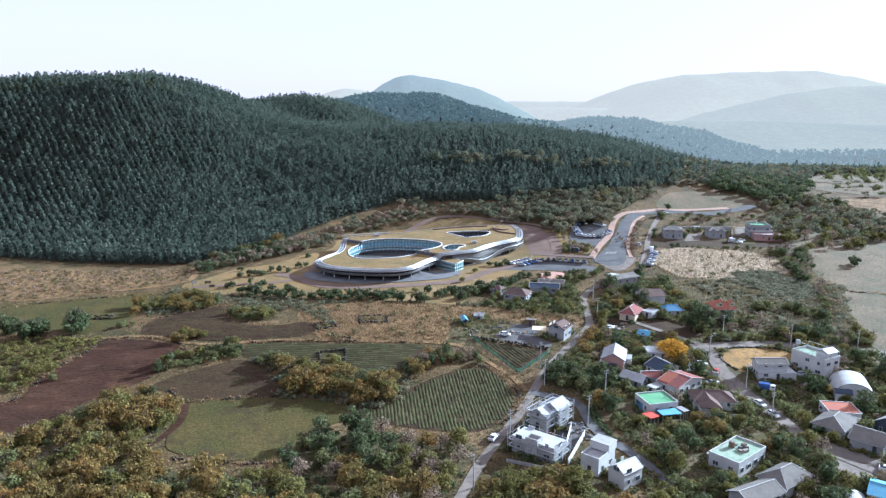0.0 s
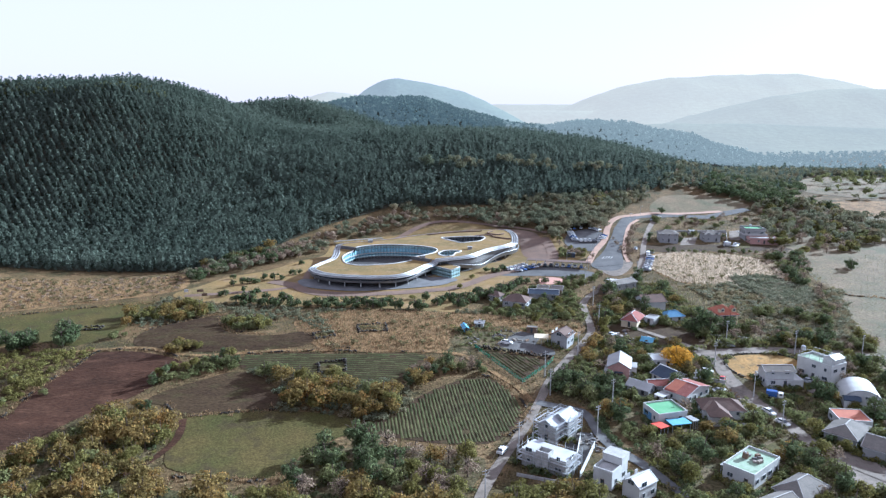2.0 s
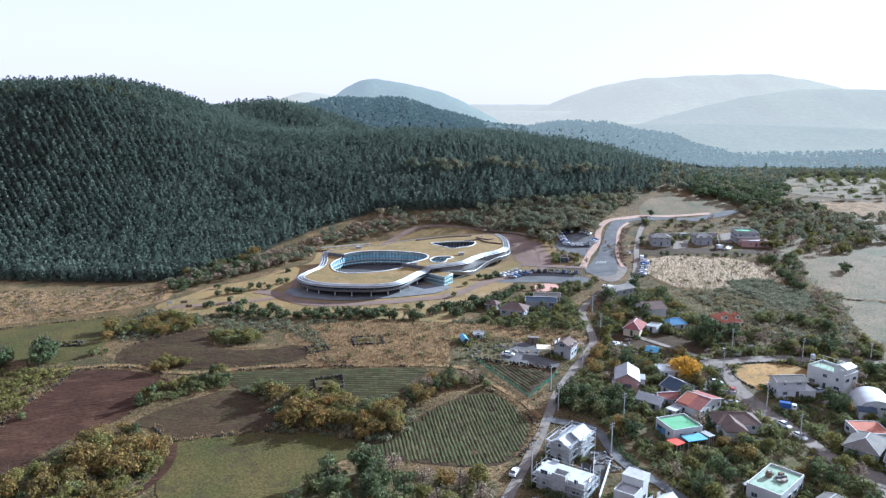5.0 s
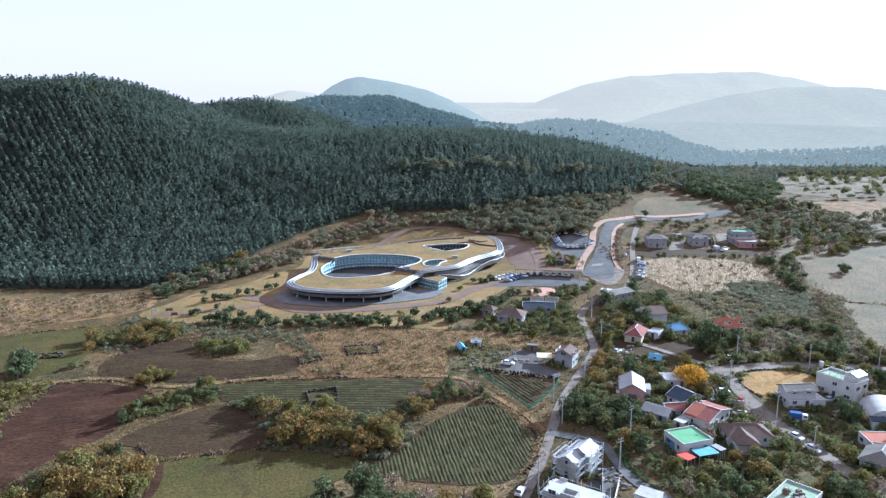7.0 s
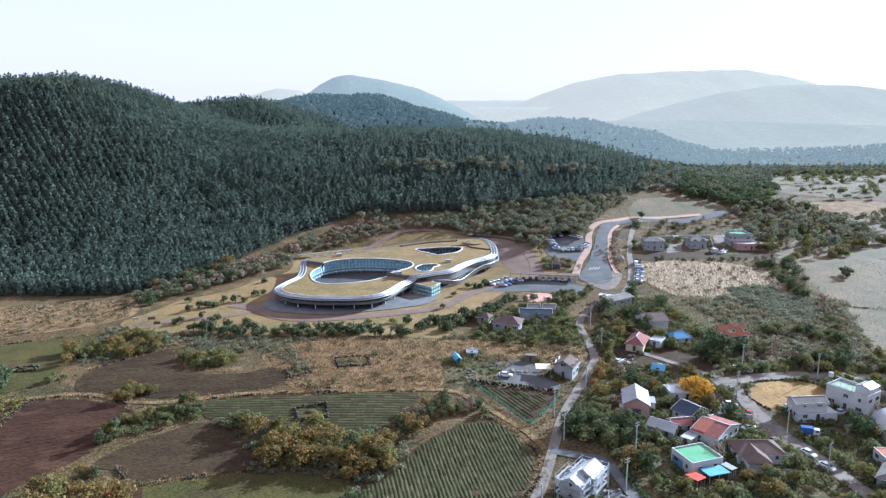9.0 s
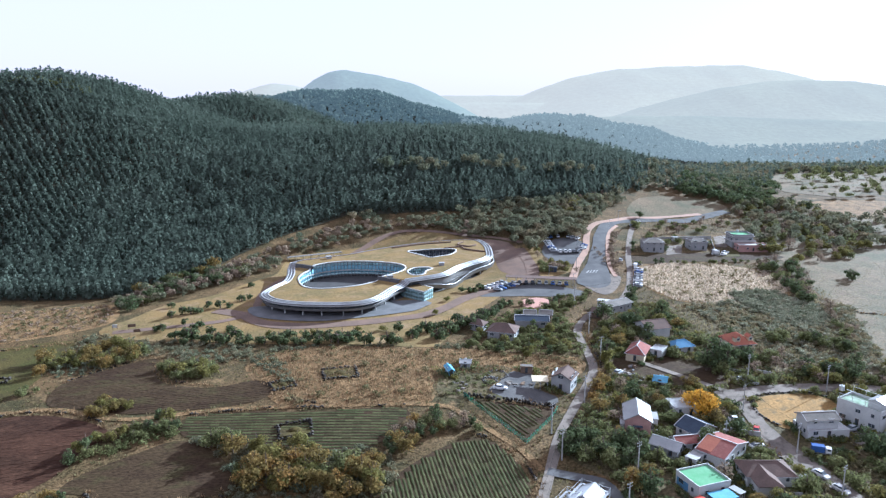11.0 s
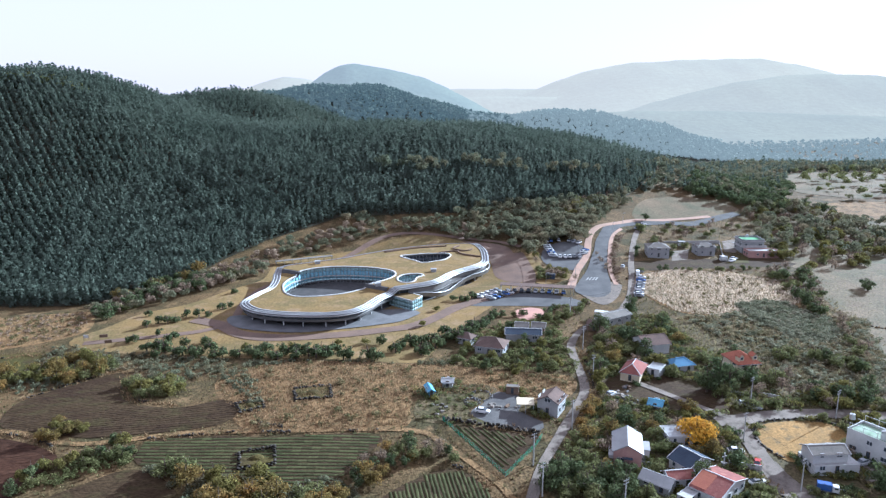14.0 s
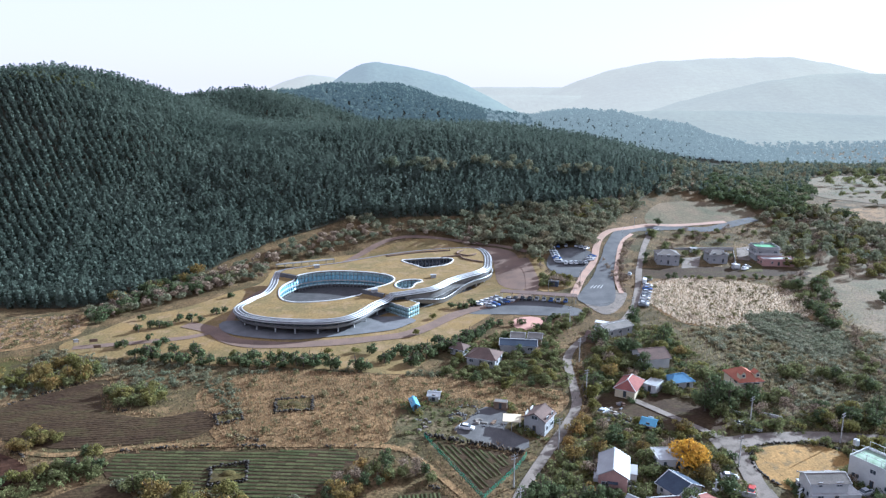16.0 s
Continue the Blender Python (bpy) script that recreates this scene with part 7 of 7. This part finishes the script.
# crop rows and furrows
def rows_in(name, poly, turn, gap, w, h, mt, label, lift=0.1, seg=2.5, wob=0.12, skip=0.015):
    """Low ridges in parallel lines inside an outline."""
    a = radians(turn)
    u, n = np.array((math.cos(a), math.sin(a))), np.array((-math.sin(a), math.cos(a)))
    p = spline(poly, 3.0, True)
    c = p.mean(0)
    R = np.abs(p - c).max() * 1.5
    rng = np.random.default_rng(int(turn * 10 + gap * 100))
    vs, fs, n0 = [], [], 0
    for o in np.arange(-R, R, gap):
        s = np.arange(-R, R, seg)
        q = c + o * n + s[:, None] * u + rng.normal(size=(len(s), 2)) * wob * gap * 0.4
        ok = inside(p, q[:, 0], q[:, 1])
        for i in range(len(s) - 1):
            if ok[i] and ok[i + 1] and rng.random() > skip:
                quad = []
                for e in (q[i], q[i + 1]):
                    z = float(ground(*e)) + lift
                    k = w * rng.uniform(0.8, 1.2) / 2
                    quad += [(*(e - n * k), z), (*e, z + h * rng.uniform(0.7, 1.3)), (*(e + n * k), z)]
                vs += quad
                fs += [(n0, n0 + 3, n0 + 4, n0 + 1), (n0 + 1, n0 + 4, n0 + 5, n0 + 2)]
                n0 += 6
    return tagged(new(name, tri_mesh(name, vs, fs, M[mt])), label, "crop rows", kind="stuff")


M["crop"] = mat("crop_leaves", (0.05, 0.056, 0.021), (0.066, 0.065, 0.027), 12, fine=0.4, rand="island", vary=0.25, bump=0.3, through_light=0.15)
rows_in("crop_rows", CROP_FIELD, 97, 1.05, 0.75, 0.2, "crop", "rows of low green crops")
rows_in("furrows", DARK_FIELD, 5, 1.3, 0.8, 0.18, "soil_dark", "furrows of dark earth", 0.12)
rows_in("crop_rows", GREEN_STRIP, -4, 1.35, 1.0, 0.16, "crop", "faint rows of young green crop")
rows_in("crop_rows", [(14.0, 249.2), (35.2, 242.8), (32.8, 238.2), (25.5, 228.6), (20.5, 236.9)], 118, 1.4, 0.7, 0.25, "crop", "vegetable rows in the plot")
rows_in("furrows", BROWN_FIELD, 14, 1.9, 1.0, 0.06, "soil", "faint broken furrows in red earth", 0.10, 3.0, 0.5, 0.5)
rows_in("furrows", BROWN_FIELD_2, 22, 1.7, 0.9, 0.06, "soil_dark", "faint broken furrows in brown earth", 0.10, 3.0, 0.5, 0.5)


# ---- stone walls, fences, graves ----
def stone_line(points, h=0.9, w=0.6, seed=1, gaps=False):
    """Rough basalt blocks piled along a line: corners and faces."""
    rng = np.random.default_rng(seed)
    c = spline(points, 0.75) if len(points) > 2 else np.linspace(points[0], points[1], max(2, int(math.dist(*points) / 0.75)))
    vs, fs, n0 = [], [], 0
    cube = np.array([(x, y, z) for x in (-1, 1) for y in (-1, 1) for z in (-1, 1)], float) / 2
    quads = np.array([(0, 1, 3, 2), (4, 6, 7, 5), (0, 4, 5, 1), (2, 3, 7, 6), (0, 2, 6, 4), (1, 5, 7, 3)])
    for x, y in c:
        g = float(ground(x, y))
        if gaps and noise.noise(Vector((x * 0.13, y * 0.13, seed))) < 0.06:
            continue
        for k in range(2 if rng.random() > 0.3 else 1):
            hh = h * rng.uniform(0.3, 0.6)
            s = np.array((rng.uniform(0.4, 0.9), w * rng.uniform(0.7, 1.2), hh))
            v = cube * s * rng.uniform(0.8, 1.15, (8, 1))
            a = rng.uniform(0, 6.28)
            v[:, :2] = v[:, :2] @ np.array(((math.cos(a), math.sin(a)), (-math.sin(a), math.cos(a))))
            v += (x + rng.normal() * 0.2, y + rng.normal() * 0.2, g + 0.05 + hh * 0.45 + k * h * 0.5)
            vs.append(v)
            fs.append(quads + n0)
            n0 += 8
    return np.concatenate(vs), np.concatenate(fs)


WALLS = [([(-131.9, 204.9), (-131.8, 215.7), (-130.6, 229.4), (-126.5, 242.1), (-124.4, 253.9), (-111.4, 253.8), (-99.5, 248.9), (-89.6, 242.1)], "field wall of dark basalt rubble beside red soil"),
         ([(-69.6, 246.2), (-49.6, 247.7), (-29.7, 246.4), (-7.1, 246.5)], "basalt rubble wall along the farm track"),
         ([(-85.9, 212.8), (-78.9, 205.9), (-65.9, 207.3), (-51.9, 209.1)], "low rubble wall between two fields"),
         ([(12.5, 230.5), (19.7, 223.6), (23.9, 210.3), (22.0, 199.8), (17.0, 192.9)], "basalt wall round the crop field"),
         ([(11.6, 252.0), (25.3, 248.4), (37.6, 244.3)], "dark stone wall between yard and vegetable plot"),
         ([(-116.4, 277.6), (-104.4, 290.5), (-92.5, 297.4), (-84.4, 275.2), (-67.5, 265.9)], "rubble wall round the dark field"),
         ([(-53.4, 268.9), (-46.5, 260.8), (-41.5, 253.0), (-33.6, 248.9)], "rubble wall along the bank"),
         ([(-128.8, 315.4), (-149.1, 311.3), (-179.0, 299.6), (-199.0, 288.7)], "long field wall across the meadow"),
         ([(-70.0, 172.0), (-50.0, 169.5), (-42.0, 171.0)], "low wall at the foot of the green field"),
         ([(99.5, 229.0), (96.8, 236.8), (99.5, 244.6), (104.8, 247.5), (117.6, 247.9), (123.5, 244.3)], "low stone edging round the grass patch"),
         ([(54.7, 257.8), (60.6, 271.4), (63.0, 288.1), (65.5, 305.7)], "stone wall along the village road"),
         ([(48.4, 201.7), (49.7, 214.0), (43.4, 224.0), (37.5, 223.1)], "stone wall along the lane"),
         ([(92.6, 204.6), (91.2, 212.5), (90.5, 222.2)], "stone wall before a village house"),
         ([(174.3, 329.3), (186.0, 316.5), (200.7, 312.6), (220.3, 306.7)], "dark wall across the pale meadow")]
edge = np.concatenate([spline(p, 0.8) for p, lab in WALLS if "edging" not in lab])
edge = np.concatenate([edge, edge])
rng = np.random.default_rng(8)
edge += rng.normal(size=edge.shape) * 0.9
bake("grass", TUFT, edge, rng, (0.5, 1.2), "straw", "dry grass along the field walls", "grass")
for k, (pts, lab) in enumerate(WALLS):
    v, f = stone_line(pts, 1.3 if "yard" in lab else 0.5 if "edging" not in lab else 0.4, 0.55, k, "edging" not in lab and "yard" not in lab)
    tagged(new("stone_wall", tri_mesh("stone_wall", v, f, M["basalt"])), lab, "stone wall", kind="stuff")


def grave(x, y, rot, w, d):
    """A grass mound inside a square of rubble walls."""
    root = thing("grave_plot", "grass burial mound inside a square rubble wall", "grave", pose(x, y, float(ground(x, y)), 0, 0, rot), "old grave plots")
    bm = bmesh.new()
    bmesh.ops.create_uvsphere(bm, u_segments=16, v_segments=8, radius=1.0, matrix=Matrix.Diagonal((w * 0.22, d * 0.2, 1.0, 1)))
    part("mound", bm, M["meadow"], root)
    part("turf", box_bm(w - 0.8, d - 0.8, 0.3, -0.05), M["meadow"], root)
    m = root.matrix_basis.inverted()
    c = [(root.matrix_basis @ Vector((sx * w / 2, sy * d / 2, 0))).to_2d() for sx, sy in ((-1, -1), (1, -1), (1, 1), (-1, 1))]
    for i in range(4):
        v, f = stone_line([tuple(c[i]), tuple(c[(i + 1) % 4])], 0.8, 0.6, int(x + 200) + i)
        v = np.c_[v, np.ones(len(v))] @ np.array(m).T
        tagged(part("rubble_wall", tri_mesh("rubble_wall", v[:, :3], f, M["basalt"]), None, root), kind="stuff")
    KEEP_CLEAR.append([tuple(q) for q in c])


grave(-27.1, 268.8, 8, 10.5, 8.5)
grave(-38.2, 235.3, 10, 9, 7)
grave(-44.5, 262.1, 25, 7, 6)
grave(-140.3, 281.7, 5, 9, 4)

# green net round the vegetable plot
M["net"] = mat("green_netting", (0.045, 0.2, 0.12), (0.06, 0.25, 0.15), 2, fine=0.3, vary=0.15, bump=0, through_light=0.3)
fence = thing("net_fence", "sagging green net fence on thin posts", "fence")
corners = [(11.1, 251.6), (18.7, 237.1), (25.0, 225.3), (34.8, 237.4), (38.3, 243.4)]
for (x0, y0), (x1, y1) in zip(corners, corners[1:]):
    n = max(2, int(math.dist((x0, y0), (x1, y1)) / 2.5))
    for k in range(n):
        x, y = x0 + (x1 - x0) * k / n, y0 + (y1 - y0) * k / n
        bm = box_bm(0.07, 0.07, 1.9, float(ground(x, y)) - 0.3, x, y)
        part("post", bm, M["steel"], fence)
        xb, yb = x0 + (x1 - x0) * (k + 1) / n, y0 + (y1 - y0) * (k + 1) / n
        bm = bmesh.new()
        d = Vector((xb - x, yb - y, 0))
        for j in range(7):
            z = float(ground(x, y)) + 0.1 + j * 0.21
            a = [Vector((x, y, z)), Vector((xb, yb, z))]
            q = Matrix.Translation((a[0] + a[1]) / 2) @ d.to_track_quat('X', 'Z').to_matrix().to_4x4() @ Matrix.Diagonal((d.length, 0.02, 0.055, 1))
            bmesh.ops.create_cube(bm, size=1, matrix=q)
        part("net", bm, M["net"], fence)


# ---- cars ----
def car_meshes():
    """Body, glass, tyre, rim and lamp of a small saloon, nose to +x."""
    def loft(secs):
        bm = bmesh.new()
        rings = [[bm.verts.new((x, y, z)) for y, z in ((-w, z0), (-w, z1 * 0.8 + z0 * 0.2), (-w * 0.86, z1), (w * 0.86, z1), (w, z1 * 0.8 + z0 * 0.2), (w, z0))] for x, w, z0, z1 in secs]
        for a, b in zip(rings, rings[1:]):
            for i in range(6):
                bm.faces.new((a[i], a[(i + 1) % 6], b[(i + 1) % 6], b[i]))
        bm.faces.new(rings[0])
        bm.faces.new(rings[-1][::-1])
        bmesh.ops.recalc_face_normals(bm, faces=bm.faces[:])
        return bm
    body = loft([(-2.2, 0.75, 0.35, 0.85), (-2.1, 0.86, 0.25, 1.0), (-1.2, 0.9, 0.22, 1.05), (0.8, 0.9, 0.22, 1.0), (1.9, 0.85, 0.25, 0.85), (2.2, 0.7, 0.35, 0.7)])
    cabin = loft([(-1.9, 0.72, 0.95, 1.02), (-1.35, 0.74, 0.95, 1.40), (-0.1, 0.74, 0.95, 1.46), (0.45, 0.72, 0.95, 1.36), (1.15, 0.70, 0.95, 1.0)])
    roof = box_bm(1.5, 1.3, 0.06, 1.44, -0.45, bevel=0.02)
    out = []
    for nm, bm in (("body", body), ("cabin_glass", cabin), ("roof", roof)):
        me = bpy.data.meshes.new(nm)
        bm.to_mesh(me)
        bm.free()
        out.append(me)
    for nm, r, w in (("tyre", 0.32, 0.22), ("rim", 0.2, 0.24)):
        bm = bmesh.new()
        bmesh.ops.create_cone(bm, cap_ends=True, segments=14, radius1=r, radius2=r, depth=w, matrix=pose(0, 0, 0, 90, 0, 0))
        me = bpy.data.meshes.new(nm)
        bm.to_mesh(me)
        bm.free()
        out.append(me)
    bm = box_bm(0.08, 0.35, 0.14, 0, bevel=0.02)
    me = bpy.data.meshes.new("headlight")
    bm.to_mesh(me)
    bm.free()
    out.append(me)
    return out


PAINT = {n: mat(n + "_car_paint", c, tuple(0.9 * q for q in c), 2, fine=0.5, vary=0.03, rough=0.25, spec=0.5, bump=0) for n, c in (("white", (0.6, 0.6, 0.59)), ("silver", (0.34, 0.35, 0.36)), ("black", (0.03, 0.03, 0.035)), ("grey", (0.15, 0.155, 0.16)), ("blue", (0.05, 0.10, 0.28)), ("red", (0.38, 0.05, 0.04)))}
RUBBER = mat("tyre_rubber", (0.025, 0.025, 0.025), (0.035, 0.035, 0.035), 1, fine=0.2, vary=0.1, bump=0.1)
CARS = {}
base_parts = car_meshes()


def car(paint, x, y, rot, group=""):
    if paint not in CARS:
        ms = [m.copy() for m in base_parts]
        for m, q in zip(ms, (PAINT[paint], M["glass"], PAINT[paint], RUBBER, M["steel"], M["frame"])):
            m.materials.append(q)
        CARS[paint] = ms
    ms = CARS[paint]
    root = thing("car", paint + " saloon car parked on the ground", "car", pose(x, y, float(ground(x, y)) + 0.32, 0, 0, rot), group)
    body = part("body", ms[0], None, root)
    part("cabin_glass", ms[1], None, root)
    part("roof", ms[2], None, root)
    for sx in (-1.35, 1.35):
        for sy in (-0.8, 0.8):
            w = part("tyre", ms[3], None, root)
            w.location = (sx, sy, 0.30)
            part("rim", ms[4], None, w)
    for sy in (-0.55, 0.55):
        h = part("headlight", ms[5], None, body)
        h.location = (2.14, sy, 0.55)


rng = random.Random(9)
TINTS = ["white", "silver", "white", "silver", "grey", "black", "white", "grey", "black", "blue"]
for x, y in [(103.2, 359.4), (104.9, 364.2), (106.6, 368.3), (108.3, 372.6), (109.8, 376.2), (111.4, 380.5), (104.0, 361.7), (107.4, 370.5), (113.0, 384.7)]:
    car(rng.choice(TINTS), x + 2.2, y - 1.0, -20 + rng.uniform(-4, 4), "cars along the lane")
car("silver", 111.3, 399.6, 65)
car("grey", 117.3, 392.0, 10)
for x, y, dx, dy, n, r in ((81.2, 419.6, 0.0, 2.75, 9, -8), (84.2, 417.6, 2.45, -0.2, 5, 84), (97.4, 420.6, 1.1, 2.5, 3, 25), (95.4, 441.2, 1.9, -1.9, 3, 48), (85.0, 442.3, 4.2, 0.2, 2, 80)):
    for k in range(n):
        car(rng.choice(TINTS), x + dx * k, y + dy * k, r + rng.uniform(-7, 7), "cars in the upper car park")
for k in range(5):
    car(rng.choice(TINTS), 35.8 + k * 2.3, 366.2 + k * 1.9, -30 + rng.uniform(-5, 5), "cars in the lower car park")
    car(rng.choice(TINTS), 40.8 + k * 2.3, 362.6 + k * 1.6, -30 + rng.uniform(-5, 5), "cars in the lower car park")
for k in range(9):
    car(rng.choice(TINTS), 49.5 + k * 3.0, 371.6 - k * 0.8, 75 + rng.uniform(-4, 4), "cars under the canopy")
for paint, x, y, r in (("white", 23.2, 256.2, -20), ("white", 102.7, 257.0, -15), ("silver", 104.7, 254.5, -15), ("white", 88.0, 231.8, -10), ("red", 91.2, 226.3, 60), ("white", 87.2, 218.4, 10), ("white", 96.5, 204.2, -70), ("white", 97.5, 197.6, -70),
                       ("silver", 119.0, 224.5, 20), ("white", 14.2, 183.2, 60), ("white", 147.7, 474.3, 20), ("silver", 141.3, 466.8, 50), ("white", 112.5, 166.0, -35), ("grey", 83.0, 149.5, 30), ("white", 172.2, 409.9, 30), ("white", 174.7, 413.4, 15), ("silver", 64.5, 266.0, 40)):
    car(paint, x, y, r)


def truck(x, y, rot, label, cargo):
    root = thing("truck", label, "truck", pose(x, y, float(ground(x, y)) + 0.3, 0, 0, rot))
    part("chassis", box_bm(5.0, 1.6, 0.25, 0.45, bevel=0.03), M["steel"], root)
    part("cab", box_bm(1.5, 1.7, 1.5, 0.6, 1.7, 0, bevel=0.12), PAINT["white"], root)
    part("windscreen", box_bm(0.06, 1.45, 0.6, 1.35, 2.44, 0), M["glass"], root)
    for s in (-1, 1):
        part("side_window", box_bm(0.8, 0.06, 0.5, 1.4, 1.75, s * 0.84), M["glass"], root)
    part("cargo_box", box_bm(3.2, 1.8, 1.7, 0.72, -0.85, 0, bevel=0.05), cargo, root)
    for sx in (-1.5, 1.6):
        for sy in (-0.75, 0.75):
            part("tyre", CARS["white"][3], None, root).location = (sx, sy, 0.32)


truck(102.7, 214.0, -25, "small truck with a blue cargo cover", PAINT["blue"])
truck(168.4, 412.6, 80, "white box truck parked beside a house", PAINT["white"])
truck(115.1, 388.3, 70, "white box truck parked along the lane", PAINT["white"])


# ---- poles and wires ----
def pole(x, y, h=9.0):
    root = thing("utility_pole", "grey concrete utility pole with crossarm", "utility pole", pose(x, y, float(ground(x, y)), 0, 0, 30), "utility poles")
    bm = bmesh.new()
    bmesh.ops.create_cone(bm, cap_ends=True, segments=8, radius1=0.20, radius2=0.12, depth=h + 0.6, matrix=Matrix.Translation((0, 0, h / 2 - 0.3)))
    part("shaft", bm, M["raw"], root)
    for z in (h - 0.4, h - 1.2):
        arm = part("crossarm", box_bm(1.8, 0.1, 0.1, z), M["steel"], root)
        for s in (-0.8, 0, 0.8):
            part("insulator", box_bm(0.09, 0.09, 0.2, z + 0.1, s), M["white"], arm)
    return Vector((x, y, float(ground(x, y)) + h - 0.2))


def wire(a, b, sag=0.8):
    cu = bpy.data.curves.new("power_line", 'CURVE')
    cu.dimensions = '3D'
    cu.bevel_depth, cu.bevel_resolution = 0.022, 0
    sp = cu.splines.new('POLY')
    sp.points.add(10)
    for k, q in enumerate(sp.points):
        t = k / 10
        p = a.lerp(b, t)
        q.co = (p.x, p.y, p.z - sag * 4 * t * (1 - t), 1)
    tmp = bpy.data.objects.new("power_line", cu)
    me = bpy.data.meshes.new_from_object(tmp)
    bpy.data.objects.remove(tmp)
    me.materials.append(M["basalt"])
    tagged(new("power_line", me), "thin dark power line between poles", "cable", "power lines")


tops = [pole(*p) for p in ((7.5, 158.0), (18.5, 183.0), (32.7, 217.2), (33.0, 229.8), (47.4, 246.7), (62.0, 277.3), (65.5, 302.8), (68.9, 335.1), (96.8, 345.8))]
for a, b in zip(tops, tops[1:]):
    for o in (-0.7, 0.7):
        wire(a + Vector((o, 0, 0)), b + Vector((o, 0, 0)))
tops2 = [tops[2], *(pole(*p) for p in ((42.0, 192.7), (50.6, 209.8)))]
tops3 = [pole(*p) for p in ((95.9, 194.9), (96.5, 214.9), (92.5, 236.6), (105.2, 257.8), (125.8, 247.5), (147.1, 242.4))]
for run in (tops2, tops3):
    for a, b in zip(run, run[1:]):
        wire(a, b)
for x, y in ((85.5, 391.0), (91.6, 408.0), (96.2, 426.5), (68.3, 377.8), (76.2, 363.3), (123.7, 456.7), (136.0, 476.2)):
    root = thing("street_lamp", "slim grey street lamp by the road", "street lamp", pose(x, y, float(ground(x, y)), 0, 0, 20), "street lamps")
    part("pole", box_bm(0.12, 0.12, 6.5, -0.3), M["steel"], root)
    part("arm", box_bm(1.4, 0.09, 0.09, 6.1, 0.6), M["steel"], root)
    part("lamp_head", box_bm(0.6, 0.22, 0.12, 6.0, 1.3, bevel=0.03), M["frame"], root)

# ---- loose things in the yards ----
JUNK = mat("weathered_junk", (0.2, 0.17, 0.14), (0.13, 0.12, 0.11), 0.8, fine=0.3, rand="object", vary=0.4, bump=0.15)
rng = random.Random(77)
for cx, cy, n, r, lab in ((67.4, 263.6, 22, 4.5, "weathered crate in a cluttered yard"), (38.5, 189.9, 26, 3.5, "stack of building material on the site"), (40.0, 184.5, 10, 2.0, "stack of building material on the site"), (70.4, 269.5, 8, 3, "weathered crate in a cluttered yard"),
                          (77.0, 171.0, 9, 3.0, "box on the cluttered flat roof"), (30.2, 260.6, 8, 4, "garden trough in the farm yard"), (84.0, 176.0, 9, 3, "heap of pale boulders behind a house"), (11.6, 257.7, 10, 4, "weathered crate in a cluttered yard")):
    for k in range(n):
        a, q = rng.uniform(0, 6.28), r * math.sqrt(rng.random())
        x, y = cx + math.cos(a) * q, cy + math.sin(a) * q
        z = float(ground(x, y)) + (3.95 if "roof" in lab else 0)
        w, d, h = rng.uniform(0.5, 1.8), rng.uniform(0.4, 1.1), rng.uniform(0.3, 0.9)
        nm = "boulder" if "boulder" in lab else "trough" if "trough" in lab else "pallet" if "stack" in lab else "crate"
        bm = box_bm(w, d, h, -0.1, bevel=0.12 if nm == "boulder" else 0.03)
        ob = part(nm, bm, rng.choice((JUNK, JUNK, M["wood"], M["raw_dark"], M["roof_grey"])) if nm != "boulder" else M["raw"], None)
        ob.matrix_basis = pose(x, y, z, 0, 0, rng.uniform(0, 180))
        tagged(ob, lab, nm.replace("_", " "), "loose things in the yards")
# round flower bed and statue-like pillar in the farm yard
for x, y, r in ((24.3, 267.3, 3.2), (20.9, 263.0, 2.2)):
    v, f = stone_line([(x + r * math.cos(a), y + r * math.sin(a)) for a in np.arange(0, 6.4, 0.5)], 0.45, 0.4, int(x))
    tagged(new("flower_bed", tri_mesh("flower_bed", v, f, M["gravel"])), "round flower bed edged with pale stones", "flower bed")
cross = thing("cross", "white cross on a stepped pedestal", "cross", pose(82.1, 226.1, float(ground(82.1, 226.1)), 0, 0, 20))
part("pedestal", box_bm(1.2, 1.2, 1.6, -0.2, bevel=0.05), M["raw"], cross)
part("upright", box_bm(0.25, 0.25, 2.6, 1.4), M["white"], cross)
part("crossbar", box_bm(1.4, 0.24, 0.25, 2.9), M["white"], cross)
wall = thing("retaining_wall", "pale concrete retaining wall of a planted terrace", "wall", pose(87.5, 225.4, float(ground(87.5, 225.4)), 0, 0, -25))
for k in range(4):
    part("panel", box_bm(1.95, 0.25, 1.8, -0.4, (k - 1.5) * 2.0), M["raw"], wall)

# information boards at the end of the lawn path
for x, y, w, mt, lab in ((-110.3, 327.0, 2.6, "wood", "dark brown information board on two posts"), (-106.7, 321.6, 2.2, "wood", "dark brown information board on two posts"), (-116.7, 327.0, 1.6, "white", "white notice board on two posts")):
    root = thing("information_board", lab, "sign", pose(x, y, float(ground(x, y)), 0, 0, 12))
    part("panel", box_bm(w, 0.1, 1.1, 0.9, bevel=0.02), M[mt], root)
    part("top_rail", box_bm(w + 0.3, 0.3, 0.1, 2.0), M[mt], root)
    for sx in (-1, 1):
        part("post", box_bm(0.12, 0.12, 2.2, -0.2, sx * (w / 2 + 0.06)), M["wood"], root)
